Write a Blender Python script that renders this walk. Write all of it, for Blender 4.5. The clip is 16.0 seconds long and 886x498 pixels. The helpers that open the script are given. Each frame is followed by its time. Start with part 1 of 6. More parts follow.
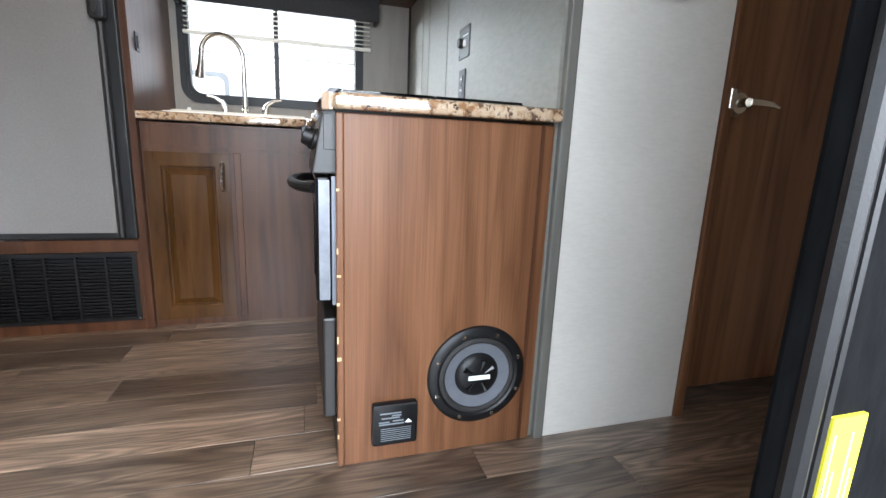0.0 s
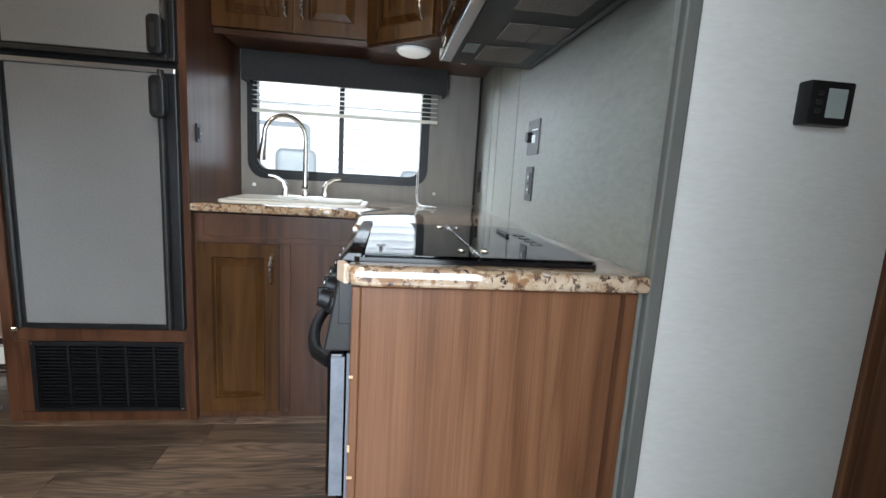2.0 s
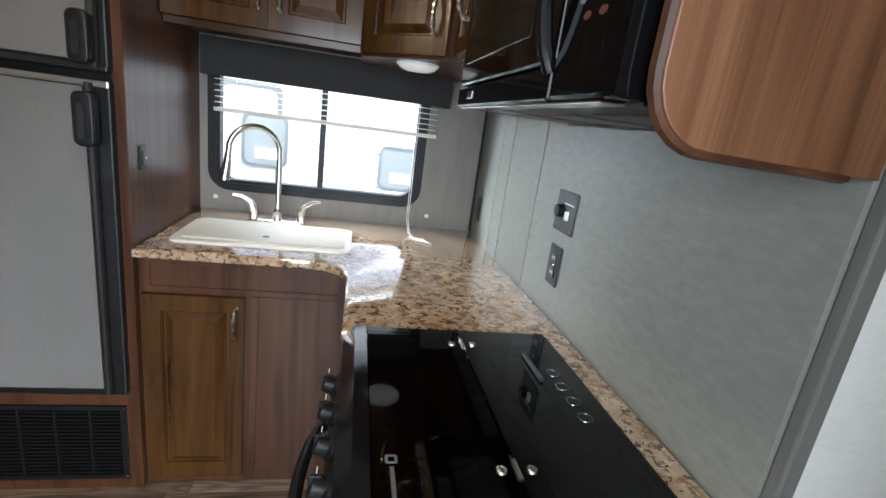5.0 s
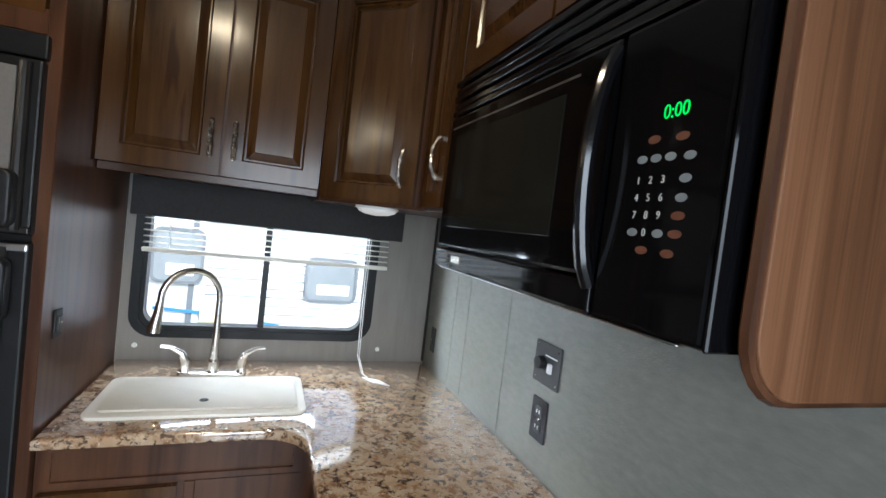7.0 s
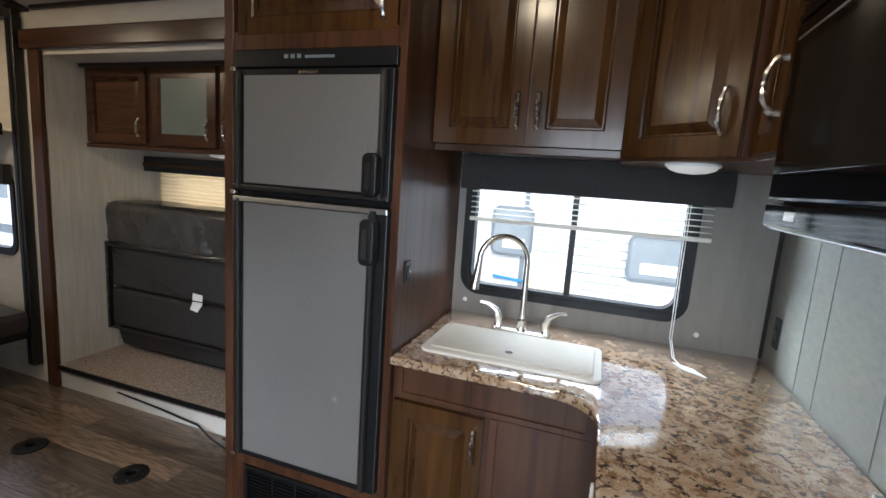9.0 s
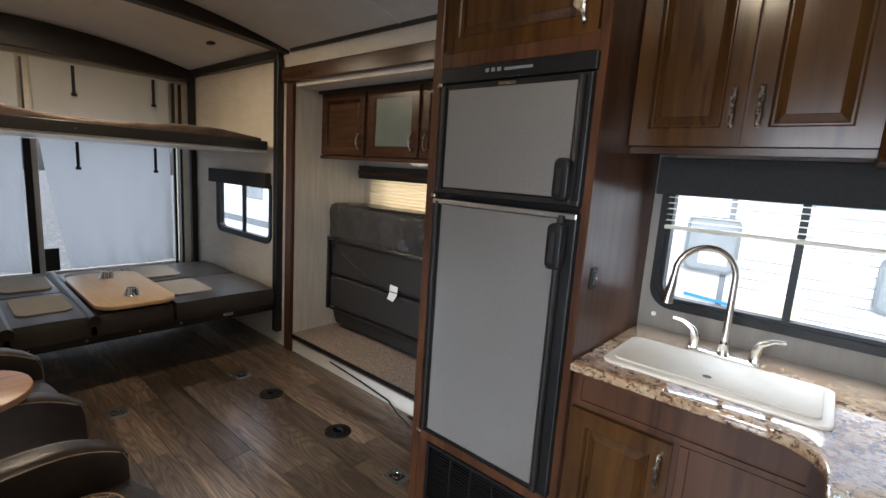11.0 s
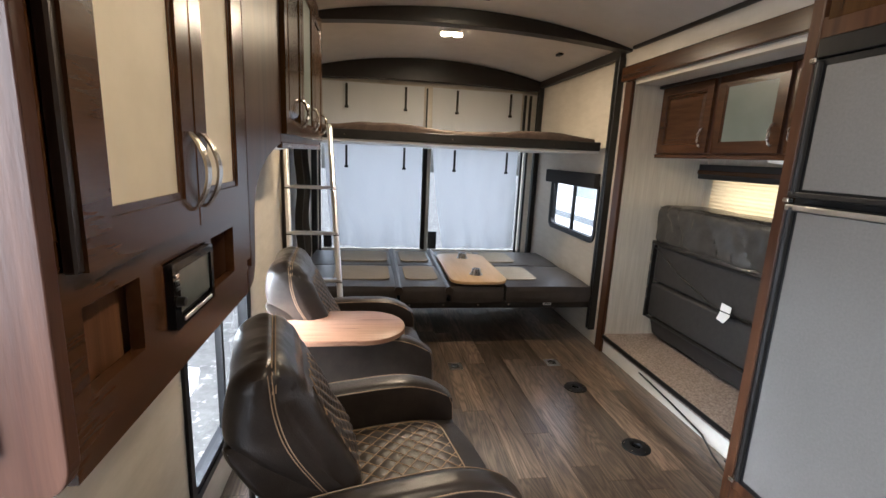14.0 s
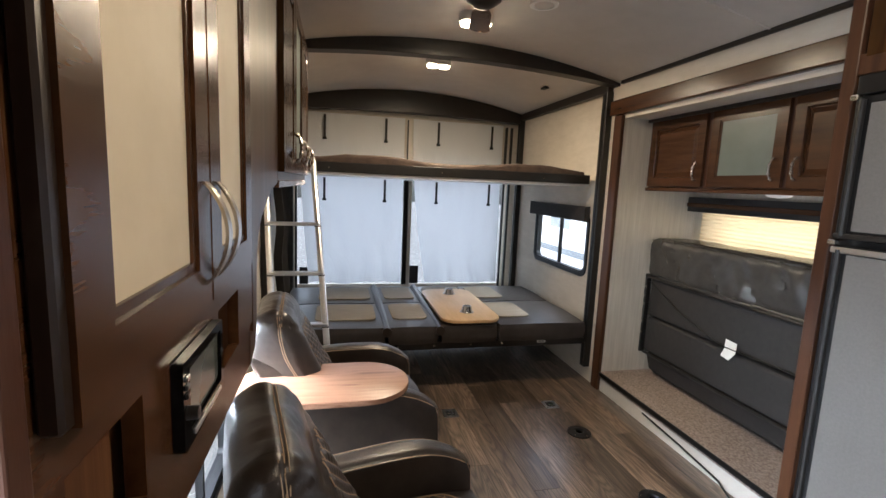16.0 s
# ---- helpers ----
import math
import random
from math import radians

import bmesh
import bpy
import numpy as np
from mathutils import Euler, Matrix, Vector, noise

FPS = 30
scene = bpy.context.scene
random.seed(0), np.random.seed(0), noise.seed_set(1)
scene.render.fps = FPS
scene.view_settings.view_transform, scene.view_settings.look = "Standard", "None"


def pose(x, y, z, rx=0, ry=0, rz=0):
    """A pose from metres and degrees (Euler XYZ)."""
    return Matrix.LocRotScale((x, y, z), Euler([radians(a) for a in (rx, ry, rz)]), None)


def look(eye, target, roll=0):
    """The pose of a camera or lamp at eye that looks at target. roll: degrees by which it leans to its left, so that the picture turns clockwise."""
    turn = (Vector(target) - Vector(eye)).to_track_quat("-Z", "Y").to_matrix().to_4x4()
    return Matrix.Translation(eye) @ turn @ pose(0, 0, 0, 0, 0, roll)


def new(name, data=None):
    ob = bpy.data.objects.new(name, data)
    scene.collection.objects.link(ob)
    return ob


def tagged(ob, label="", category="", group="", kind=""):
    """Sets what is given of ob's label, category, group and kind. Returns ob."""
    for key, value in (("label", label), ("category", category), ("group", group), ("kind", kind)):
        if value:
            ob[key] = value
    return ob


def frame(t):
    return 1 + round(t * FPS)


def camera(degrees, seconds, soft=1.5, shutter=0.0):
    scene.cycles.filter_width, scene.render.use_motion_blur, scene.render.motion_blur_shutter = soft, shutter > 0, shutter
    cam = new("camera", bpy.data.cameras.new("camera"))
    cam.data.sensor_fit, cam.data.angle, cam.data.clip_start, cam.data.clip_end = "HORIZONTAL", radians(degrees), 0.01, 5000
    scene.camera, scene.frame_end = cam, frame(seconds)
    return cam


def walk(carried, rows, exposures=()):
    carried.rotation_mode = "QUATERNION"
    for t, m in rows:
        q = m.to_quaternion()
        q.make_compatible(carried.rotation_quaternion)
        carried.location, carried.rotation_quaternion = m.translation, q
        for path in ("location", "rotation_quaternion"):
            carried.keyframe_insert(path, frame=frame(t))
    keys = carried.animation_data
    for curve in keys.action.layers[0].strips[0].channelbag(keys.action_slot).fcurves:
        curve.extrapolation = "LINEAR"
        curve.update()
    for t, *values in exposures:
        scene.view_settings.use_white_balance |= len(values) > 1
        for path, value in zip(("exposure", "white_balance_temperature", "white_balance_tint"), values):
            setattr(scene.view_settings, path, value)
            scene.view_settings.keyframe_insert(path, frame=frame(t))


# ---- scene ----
cam = camera(88.2, 16.0)
PATH = [
    (0, (0.63, 0.64, 0.793), (1.209, 2.51, 0.382), 2.4),
    (0.5, (0.657, 0.705, 0.82), (1.167, 2.561, 0.277), 2.8),
    (1, (0.681, 0.803, 0.924), (1.075, 2.675, 0.341), 3.6),
    (1.5, (0.724, 0.844, 1.051), (0.975, 2.79, 0.663), 2.8),
    (2, (0.754, 0.902, 1.072), (1.008, 2.86, 0.75), 3.4),
    (2.5, (0.743, 1.046, 1.128), (1.052, 2.993, 0.792), 4.3),
    (3, (0.713, 1.096, 1.201), (1.036, 3.013, 0.732), 4.8),
    (3.5, (0.744, 1.22, 1.233), (1.015, 3.094, 0.588), 5.5),
    (4, (0.764, 1.261, 1.305), (1.009, 3.082, 0.514), 6.6),
    (4.5, (0.717, 1.269, 1.332), (1.036, 3.096, 0.582), 8.5),
    (5, (0.664, 1.271, 1.401), (1.062, 3.16, 0.876), 7.8),
    (5.2, (0.642, 1.28, 1.44), (1.092, 3.183, 1.02), 7.6),
    (7.3, (0.48, 1.418, 1.541), (1.201, 3.282, 1.458), 6.8),
    (7.5, (0.47, 1.429, 1.523), (1.053, 3.338, 1.396), 6.6),
    (8, (0.54, 1.457, 1.492), (0.7, 3.439, 1.283), 5.9),
    (8.5, (0.623, 1.478, 1.488), (0.347, 3.443, 1.237), 5.2),
    (9, (0.609, 1.45, 1.497), (-0.026, 3.322, 1.195), 4.0),
    (9.2, (0.587, 1.422, 1.487), (-0.14, 3.261, 1.187), 3.7),
    (11.3, (0.596, 1.392, 1.486), (-0.829, 2.75, 1.133), 4.2),
    (11.5, (0.608, 1.42, 1.487), (-0.928, 2.644, 1.107), 4.4),
    (12, (0.64, 1.423, 1.47), (-1.141, 2.218, 1.027), 4.8),
    (12.5, (0.646, 1.425, 1.451), (-1.207, 1.972, 0.933), 4.5),
    (13, (0.65, 1.432, 1.451), (-1.233, 1.867, 0.934), 3.9),
    (13.5, (0.645, 1.435, 1.458), (-1.265, 1.79, 0.98), 3.3),
    (14, (0.638, 1.446, 1.491), (-1.296, 1.761, 1.089), 2.7),
    (14.5, (0.655, 1.445, 1.513), (-1.29, 1.772, 1.182), 2.5),
    (15, (0.595, 1.4, 1.51), (-1.344, 1.795, 1.218), 2.4),
    (15.5, (0.466, 1.317, 1.516), (-1.463, 1.774, 1.249), 2.0),
    (16, (0.431, 1.306, 1.518), (-1.497, 1.761, 1.243), 2.5),
]
EXPOSURES = [(0, 1.9, 5900, 9), (1.0, 1.64, 5850, 8), (2.5, 1.5, 5700, 5), (4.5, 1.62, 5750, 6), (8.5, 1.34, 5600, 7), (11.5, 1.6, 5800, 9), (12, 1.98, 5800, 9), (13, 2.1, 5750, 9), (16, 2.08, 5700, 9)]
walk(cam, [(t, look(eye, target, roll)) for t, eye, target, roll in PATH], EXPOSURES)

# ---- world and light ----
world = bpy.data.worlds.new("sky")
scene.world = world
world.use_nodes = True
sky = world.node_tree.nodes.new("ShaderNodeTexSky")
sky.sky_type, sky.sun_disc = "NISHITA", False
sky.sun_elevation, sky.sun_rotation = radians(40), radians(150)
sky.air_density, sky.dust_density = 1.0, 4.0
cloud = world.node_tree.nodes.new("ShaderNodeHueSaturation")
cloud.inputs["Saturation"].default_value = 0.35
world.node_tree.links.new(sky.outputs[0], cloud.inputs["Color"])
world.node_tree.links.new(cloud.outputs[0], world.node_tree.nodes["Background"].inputs[0])
world.node_tree.nodes["Background"].inputs[1].default_value = 0.15


def lamp(name, kind, m, energy, color=(1, 1, 1), **settings):
    data = bpy.data.lights.new(name, kind)
    data.energy, data.color = energy, color
    for key, value in settings.items():
        if key == "size":
            data.size = value
        if key == "size_y":
            data.shape, data.size_y = "RECTANGLE", value
        if key == "angle":
            data.angle = value
        if key == "spread":
            data.spread = value
    ob = new(name, data)
    ob.matrix_world = m
    return ob


lamp("sun", "SUN", look((3, -6, 8), (0, 0, 0)), 0.45, (1.0, 0.97, 0.93), angle=radians(20))
DAY = (0.93, 0.97, 1.0)
lamp("daylight_doorway", "AREA", look((0.65, -0.9, 1.4), (0.45, 3.0, 0.6)), 104, DAY, size=4.6, size_y=2.2)
lamp("daylight_slide_window", "AREA", look((-1.7, 4.10, 1.30), (-1.7, 2.2, 1.1)), 0.9, (1.0, 0.93, 0.8), size=1.2, size_y=0.2)
WARM = (1.0, 0.75, 0.47)
lamp("lamp_front_glow", "AREA", look((-2.17, 2.05, 2.395), (-2.17, 2.05, 0)), 7, WARM, size=0.16, size_y=0.09)
lamp("lamp_rear_glow", "AREA", look((-3.14, 2.05, 2.395), (-3.14, 2.05, 0)), 5, WARM, size=0.16, size_y=0.09)
lamp("lamp_kitchen_glow", "AREA", look((0.2, 2.05, 2.40), (0.2, 2.05, 0)), 2.6, WARM, size=0.16, size_y=0.09)
lamp("daylight_kitchen_window", "AREA", look((0.55, 4.60, 2.9), (0.6, 3.2, 1.1)), 34, DAY, size=2.6, size_y=1.4)
lamp("daylight_kitchen_window_side", "AREA", look((-0.75, 4.15, 1.75), (1.238, 2.5, 1.1)), 55, DAY, size=0.9, size_y=0.8)
lamp("daylight_bed_window", "AREA", look((-3.42, 3.95, 1.95), (-3.3, 2.6, 0.6)), 10, DAY, size=0.9, size_y=0.6)
lamp("daylight_low_window", "AREA", look((-1.34, 0.25, 1.05), (-1.2, 2.2, 0.1)), 21, DAY, size=0.8, size_y=0.6)
lamp("daylight_rear_opening", "AREA", look((-4.75, 2.05, 1.02), (0, 2.05, 0.9)), 1.4, DAY, size=2.2, size_y=1.2)

from mathutils.bvhtree import BVHTree

# ---- materials ----
def mat(name, c1, c2=None, scale=(4, 4, 4), rough=0.5, metal=0.0, bump=0.0, bscale=60.0, detail=5.0, c3=None, spot=0.6, spec=0.5,
        rvar=0.0, each=0.0, distort=0.0, coat=0.0, coat_rough=0.08):
    """A procedural surface: two tones mixed by stretched grain, a third tone in spots, fine relief, and a tone of its own for each piece."""
    m = bpy.data.materials.new(name)
    m.use_nodes = True
    t = m.node_tree
    n, l = t.nodes, t.links
    p = n["Principled BSDF"]
    p.inputs["Roughness"].default_value, p.inputs["Metallic"].default_value = rough, metal
    p.inputs["Specular IOR Level"].default_value = spec
    p.inputs["Coat Weight"].default_value = coat
    p.inputs["Coat Roughness"].default_value = coat_rough
    co = n.new("ShaderNodeTexCoord")
    out = co.outputs["Object"]
    if each:
        info = n.new("ShaderNodeObjectInfo")
        add = n.new("ShaderNodeVectorMath")
        add.operation = "MULTIPLY_ADD"
        l.new(info.outputs["Random"], add.inputs[0])
        add.inputs[1].default_value = (17, 31, 23)
        l.new(out, add.inputs[2])
        out = add.outputs[0]
    mp = n.new("ShaderNodeMapping")
    mp.inputs["Scale"].default_value = scale
    l.new(out, mp.inputs[0])
    no = n.new("ShaderNodeTexNoise")
    no.inputs["Scale"].default_value, no.inputs["Detail"].default_value, no.inputs["Distortion"].default_value = 1.0, detail, distort
    no.inputs["Roughness"].default_value = 0.65
    l.new(mp.outputs[0], no.inputs["Vector"])
    ramp = n.new("ShaderNodeValToRGB")
    ramp.color_ramp.elements[0].position, ramp.color_ramp.elements[1].position = 0.32, 0.68
    ramp.color_ramp.elements[0].color = (*c1, 1)
    ramp.color_ramp.elements[1].color = (*(c2 or c1), 1)
    l.new(no.outputs[0], ramp.inputs[0])
    col = ramp.outputs[0]
    big = n.new("ShaderNodeTexNoise")
    big.inputs["Scale"].default_value, big.inputs["Detail"].default_value = 3.0, 3.0
    l.new(out, big.inputs["Vector"])
    if c3:
        r3 = n.new("ShaderNodeValToRGB")
        r3.color_ramp.elements[0].position, r3.color_ramp.elements[1].position = spot, spot + 0.08
        no3 = n.new("ShaderNodeTexNoise")
        no3.inputs["Scale"].default_value, no3.inputs["Detail"].default_value = 1.7, 6.0
        no3.inputs["Distortion"].default_value = 0.6
        mp3 = n.new("ShaderNodeMapping")
        mp3.inputs["Scale"].default_value = scale
        mp3.inputs["Location"].default_value = (3.1, 7.7, 1.3)
        l.new(out, mp3.inputs[0])
        l.new(mp3.outputs[0], no3.inputs["Vector"])
        l.new(no3.outputs[0], r3.inputs[0])
        mx = n.new("ShaderNodeMix")
        mx.data_type = "RGBA"
        l.new(r3.outputs[0], mx.inputs[0])
        l.new(col, mx.inputs[6])
        mx.inputs[7].default_value = (*c3, 1)
        col = mx.outputs[2]
    hs = n.new("ShaderNodeHueSaturation")
    mr = n.new("ShaderNodeMapRange")
    mr.inputs[3].default_value, mr.inputs[4].default_value = 0.88, 1.12
    l.new(big.outputs[0], mr.inputs[0])
    val = mr.outputs[0]
    if each:
        m2 = n.new("ShaderNodeMapRange")
        m2.inputs[3].default_value, m2.inputs[4].default_value = 1 - each, 1 + each
        l.new(info.outputs["Random"], m2.inputs[0])
        mu = n.new("ShaderNodeMath")
        mu.operation = "MULTIPLY"
        l.new(val, mu.inputs[0])
        l.new(m2.outputs[0], mu.inputs[1])
        val = mu.outputs[0]
    l.new(val, hs.inputs["Value"])
    l.new(col, hs.inputs["Color"])
    l.new(hs.outputs[0], p.inputs["Base Color"])
    if rvar:
        rr = n.new("ShaderNodeMapRange")
        rr.inputs[3].default_value, rr.inputs[4].default_value = rough - rvar, rough + rvar
        l.new(big.outputs[0], rr.inputs[0])
        l.new(rr.outputs[0], p.inputs["Roughness"])
    if bump:
        bn = n.new("ShaderNodeTexNoise")
        bn.inputs["Scale"].default_value, bn.inputs["Detail"].default_value = 1.0, 3.0
        bm_ = n.new("ShaderNodeMapping")
        k = max(scale)
        bm_.inputs["Scale"].default_value = [bscale * max(0.12, s / k) for s in scale]
        l.new(out, bm_.inputs[0])
        l.new(bm_.outputs[0], bn.inputs["Vector"])
        b = n.new("ShaderNodeBump")
        b.inputs["Strength"].default_value, b.inputs["Distance"].default_value = bump, 0.002
        l.new(bn.outputs[0], b.inputs["Height"])
        l.new(b.outputs[0], p.inputs["Normal"])
    return m


def grain(name, dark, mid, light, scale, fibre, rough=0.4, spec=0.4, rings=6.0, each=0.0, bump=0.2, coat=0.0, coat_rough=0.2, contrast=0.55, ring_share=0.30):
    """Wood-look print: arched growth lines from a stretched noise, fine fibres along the board, and broad patches."""
    m = bpy.data.materials.new(name)
    m.use_nodes = True
    n, l = m.node_tree.nodes, m.node_tree.links
    p = n["Principled BSDF"]
    p.inputs["Specular IOR Level"].default_value, p.inputs["Coat Weight"].default_value, p.inputs["Coat Roughness"].default_value = spec, coat, coat_rough
    out = n.new("ShaderNodeTexCoord").outputs["Object"]

    def math_node(op, a, b):
        q = n.new("ShaderNodeMath")
        q.operation = op
        for socket, value in zip(q.inputs, (a, b)):
            if isinstance(value, (int, float)):
                socket.default_value = value
            else:
                l.new(value, socket)
        return q.outputs[0]

    if each:
        rand = n.new("ShaderNodeObjectInfo").outputs["Random"]
        add = n.new("ShaderNodeVectorMath")
        add.operation = "MULTIPLY_ADD"
        l.new(rand, add.inputs[0])
        add.inputs[1].default_value = (37, 53, 41)
        l.new(out, add.inputs[2])
        out = add.outputs[0]

    def stretched(sc, detail, distort=0.0, rough_=0.55):
        mp = n.new("ShaderNodeMapping")
        mp.inputs["Scale"].default_value = sc
        l.new(out, mp.inputs[0])
        no = n.new("ShaderNodeTexNoise")
        no.inputs["Scale"].default_value, no.inputs["Detail"].default_value, no.inputs["Roughness"].default_value, no.inputs["Distortion"].default_value = 1.0, detail, rough_, distort
        l.new(mp.outputs[0], no.inputs["Vector"])
        return no.outputs[0]

    field = stretched(scale, 2.0, 0.3, 0.4)
    lines = math_node("ABSOLUTE", math_node("SINE", math_node("MULTIPLY", field, rings * math.pi), 0), 0)
    fibres = stretched(fibre, 6.0, 0.2, 0.7)
    patch = stretched([c * 0.55 for c in scale], 5.0, 0.8, 0.6)
    mixv = math_node("ADD", math_node("MULTIPLY", lines, ring_share), math_node("ADD", math_node("MULTIPLY", fibres, 0.72 - ring_share), math_node("MULTIPLY", patch, 0.62)))
    ramp = n.new("ShaderNodeValToRGB")
    e = ramp.color_ramp.elements
    e[0].position, e[1].position = 0.70 - contrast * 0.45, 0.70 + contrast * 0.5
    e[0].color, e[1].color = (*dark, 1), (*light, 1)
    e.new(0.70).color = (*mid, 1)
    l.new(mixv, ramp.inputs[0])
    col = ramp.outputs[0]
    if each:
        hs = n.new("ShaderNodeHueSaturation")
        l.new(math_node("ADD", math_node("MULTIPLY", rand, 2 * each), 1 - each), hs.inputs["Value"])
        l.new(col, hs.inputs["Color"])
        col = hs.outputs[0]
    l.new(col, p.inputs["Base Color"])
    l.new(math_node("ADD", math_node("MULTIPLY", patch, 0.16), rough - 0.08), p.inputs["Roughness"])
    b = n.new("ShaderNodeBump")
    b.inputs["Strength"].default_value, b.inputs["Distance"].default_value = bump, 0.0015
    l.new(fibres, b.inputs["Height"])
    l.new(b.outputs[0], p.inputs["Normal"])
    return m


def granite(name):
    """Mottled laminate: tan ground with cream clouds, rust and dark brown clusters and pale specks, under a clear gloss."""
    m = bpy.data.materials.new(name)
    m.use_nodes = True
    n, l = m.node_tree.nodes, m.node_tree.links
    p = n["Principled BSDF"]
    p.inputs["Roughness"].default_value, p.inputs["Specular IOR Level"].default_value = 0.10, 0.6
    p.inputs["Coat Weight"].default_value, p.inputs["Coat Roughness"].default_value, p.inputs["Coat IOR"].default_value = 1.0, 0.04, 1.95
    out = n.new("ShaderNodeTexCoord").outputs["Object"]
    col = None
    for scale, detail, lo, hi, tone, shift in ((16, 6, 0.42, 0.60, (0.52, 0.40, 0.28), 0), (30, 8, 0.50, 0.60, (0.25, 0.135, 0.065), 5.0), (38, 9, 0.545, 0.60, (0.11, 0.068, 0.045), 11.0), (52, 9, 0.585, 0.63, (0.035, 0.026, 0.024), 19.0), (75, 6, 0.61, 0.67, (0.60, 0.50, 0.40), 27.0)):
        mp = n.new("ShaderNodeMapping")
        mp.inputs["Location"].default_value = (shift, shift * 0.7, shift * 0.3)
        l.new(out, mp.inputs[0])
        no = n.new("ShaderNodeTexNoise")
        no.inputs["Scale"].default_value, no.inputs["Detail"].default_value, no.inputs["Roughness"].default_value, no.inputs["Distortion"].default_value = scale, detail, 0.62, 0.5
        l.new(mp.outputs[0], no.inputs["Vector"])
        rp = n.new("ShaderNodeMapRange")
        rp.inputs[1].default_value, rp.inputs[2].default_value = lo, hi
        l.new(no.outputs[0], rp.inputs[0])
        mx = n.new("ShaderNodeMix")
        mx.data_type = "RGBA"
        l.new(rp.outputs[0], mx.inputs[0])
        if col is None:
            mx.inputs[6].default_value = (0.40, 0.27, 0.165, 1)
        else:
            l.new(col, mx.inputs[6])
        mx.inputs[7].default_value = (*tone, 1)
        col = mx.outputs[2]
    l.new(col, p.inputs["Base Color"])
    return m


def glow(name, color, strength):
    m = bpy.data.materials.new(name)
    m.use_nodes = True
    p = m.node_tree.nodes["Principled BSDF"]
    p.inputs["Base Color"].default_value = (*color, 1)
    p.inputs["Emission Color"].default_value = (*color, 1)
    p.inputs["Emission Strength"].default_value = strength
    return m


def glass(name, color=(1, 1, 1), rough=0.0, alpha=1.0):
    m = bpy.data.materials.new(name)
    m.use_nodes = True
    p = m.node_tree.nodes["Principled BSDF"]
    p.inputs["Base Color"].default_value = (*color, 1)
    p.inputs["Roughness"].default_value = rough
    p.inputs["Transmission Weight"].default_value = alpha
    p.inputs["IOR"].default_value = 1.1
    return m


WALNUT = grain("walnut_laminate", (0.070, 0.028, 0.0120), (0.135, 0.058, 0.0255), (0.210, 0.100, 0.048), (11, 11, 0.8), (210, 210, 2.6), 0.40, 0.35, 4.5, bump=0.12, contrast=0.50, ring_share=0.16)
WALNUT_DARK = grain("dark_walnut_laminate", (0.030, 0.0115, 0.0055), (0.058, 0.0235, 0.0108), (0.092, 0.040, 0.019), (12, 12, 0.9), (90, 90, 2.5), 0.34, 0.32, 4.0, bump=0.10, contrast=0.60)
MAPLE = mat("stained_maple", (0.030, 0.0128, 0.0036), (0.080, 0.0350, 0.0096), (13, 13, 1.1), 0.24, spec=0.30, bump=0.08, bscale=120, c3=(0.030, 0.0105, 0.003), spot=0.60, rvar=0.07, coat=0.25, coat_rough=0.14, distort=0.6)
ESPRESSO = mat("espresso_frame", (0.042, 0.0175, 0.0075), (0.086, 0.0365, 0.0152), (2.0, 22, 22), 0.25, spec=0.4, bump=0.1, bscale=150, rvar=0.05)
PLANK = grain("vinyl_plank", (0.024, 0.0164, 0.0114), (0.108, 0.0755, 0.0530), (0.310, 0.226, 0.164), (1.3, 12, 8), (4, 120, 60), 0.31, 0.7, 13.0, each=0.38, bump=0.3, coat=1.0, coat_rough=0.22, contrast=0.48, ring_share=0.17)
JOINT = mat("floor_joint", (0.02, 0.016, 0.013), rough=0.7)
GRANITE = granite("speckled_laminate")
LINEN = mat("grey_linen_wallboard", (0.160, 0.159, 0.136), (0.200, 0.198, 0.170), (26, 26, 70), 0.46, bump=0.25, bscale=320, rvar=0.05)
DOORWOOD = grain("brown_door_laminate", (0.090, 0.036, 0.016), (0.155, 0.066, 0.029), (0.225, 0.104, 0.050), (11, 11, 0.7), (90, 90, 2.5), 0.38, 0.4, 4.0, bump=0.10, contrast=0.60)
TAUPE = mat("taupe_wallboard", (0.225, 0.205, 0.185), (0.265, 0.245, 0.220), (30, 30, 4), 0.6, bump=0.12, bscale=300)
WHITE_LINEN = mat("pale_linen_wallboard", (0.585, 0.560, 0.510), (0.635, 0.610, 0.560), (40, 40, 170), 0.6, bump=0.25, bscale=420)
CREAM = mat("cream_wallboard", (0.62, 0.56, 0.47), (0.69, 0.63, 0.54), (8, 8, 30), 0.62, bump=0.12, bscale=260)
STRIATED = mat("beige_striated_wallboard", (0.50, 0.45, 0.37), (0.63, 0.58, 0.49), (60, 60, 3), 0.6, bump=0.15, bscale=260)
PARCHMENT = mat("parchment_panel", (0.68, 0.58, 0.42), (0.73, 0.63, 0.47), (12, 12, 12), 0.6, bump=0.05, bscale=200)
CEIL = mat("ceiling_vinyl", (0.62, 0.59, 0.55), (0.66, 0.63, 0.59), (9, 9, 9), 0.6, bump=0.08, bscale=240)
BLACK = mat("black_plastic", (0.0042, 0.0042, 0.0046), (0.0075, 0.0075, 0.0082), (40, 40, 40), 0.42, bump=0.1, bscale=400, spec=0.32)
BLACK_STEEL = mat("black_painted_steel", (0.008, 0.0075, 0.007), (0.016, 0.0145, 0.0135), (20, 20, 20), 0.38, bump=0.05, bscale=120)
GLOSS_BLACK = mat("black_glass", (0.003, 0.003, 0.0035), rough=0.07, scale=(2, 2, 2), spec=0.2)
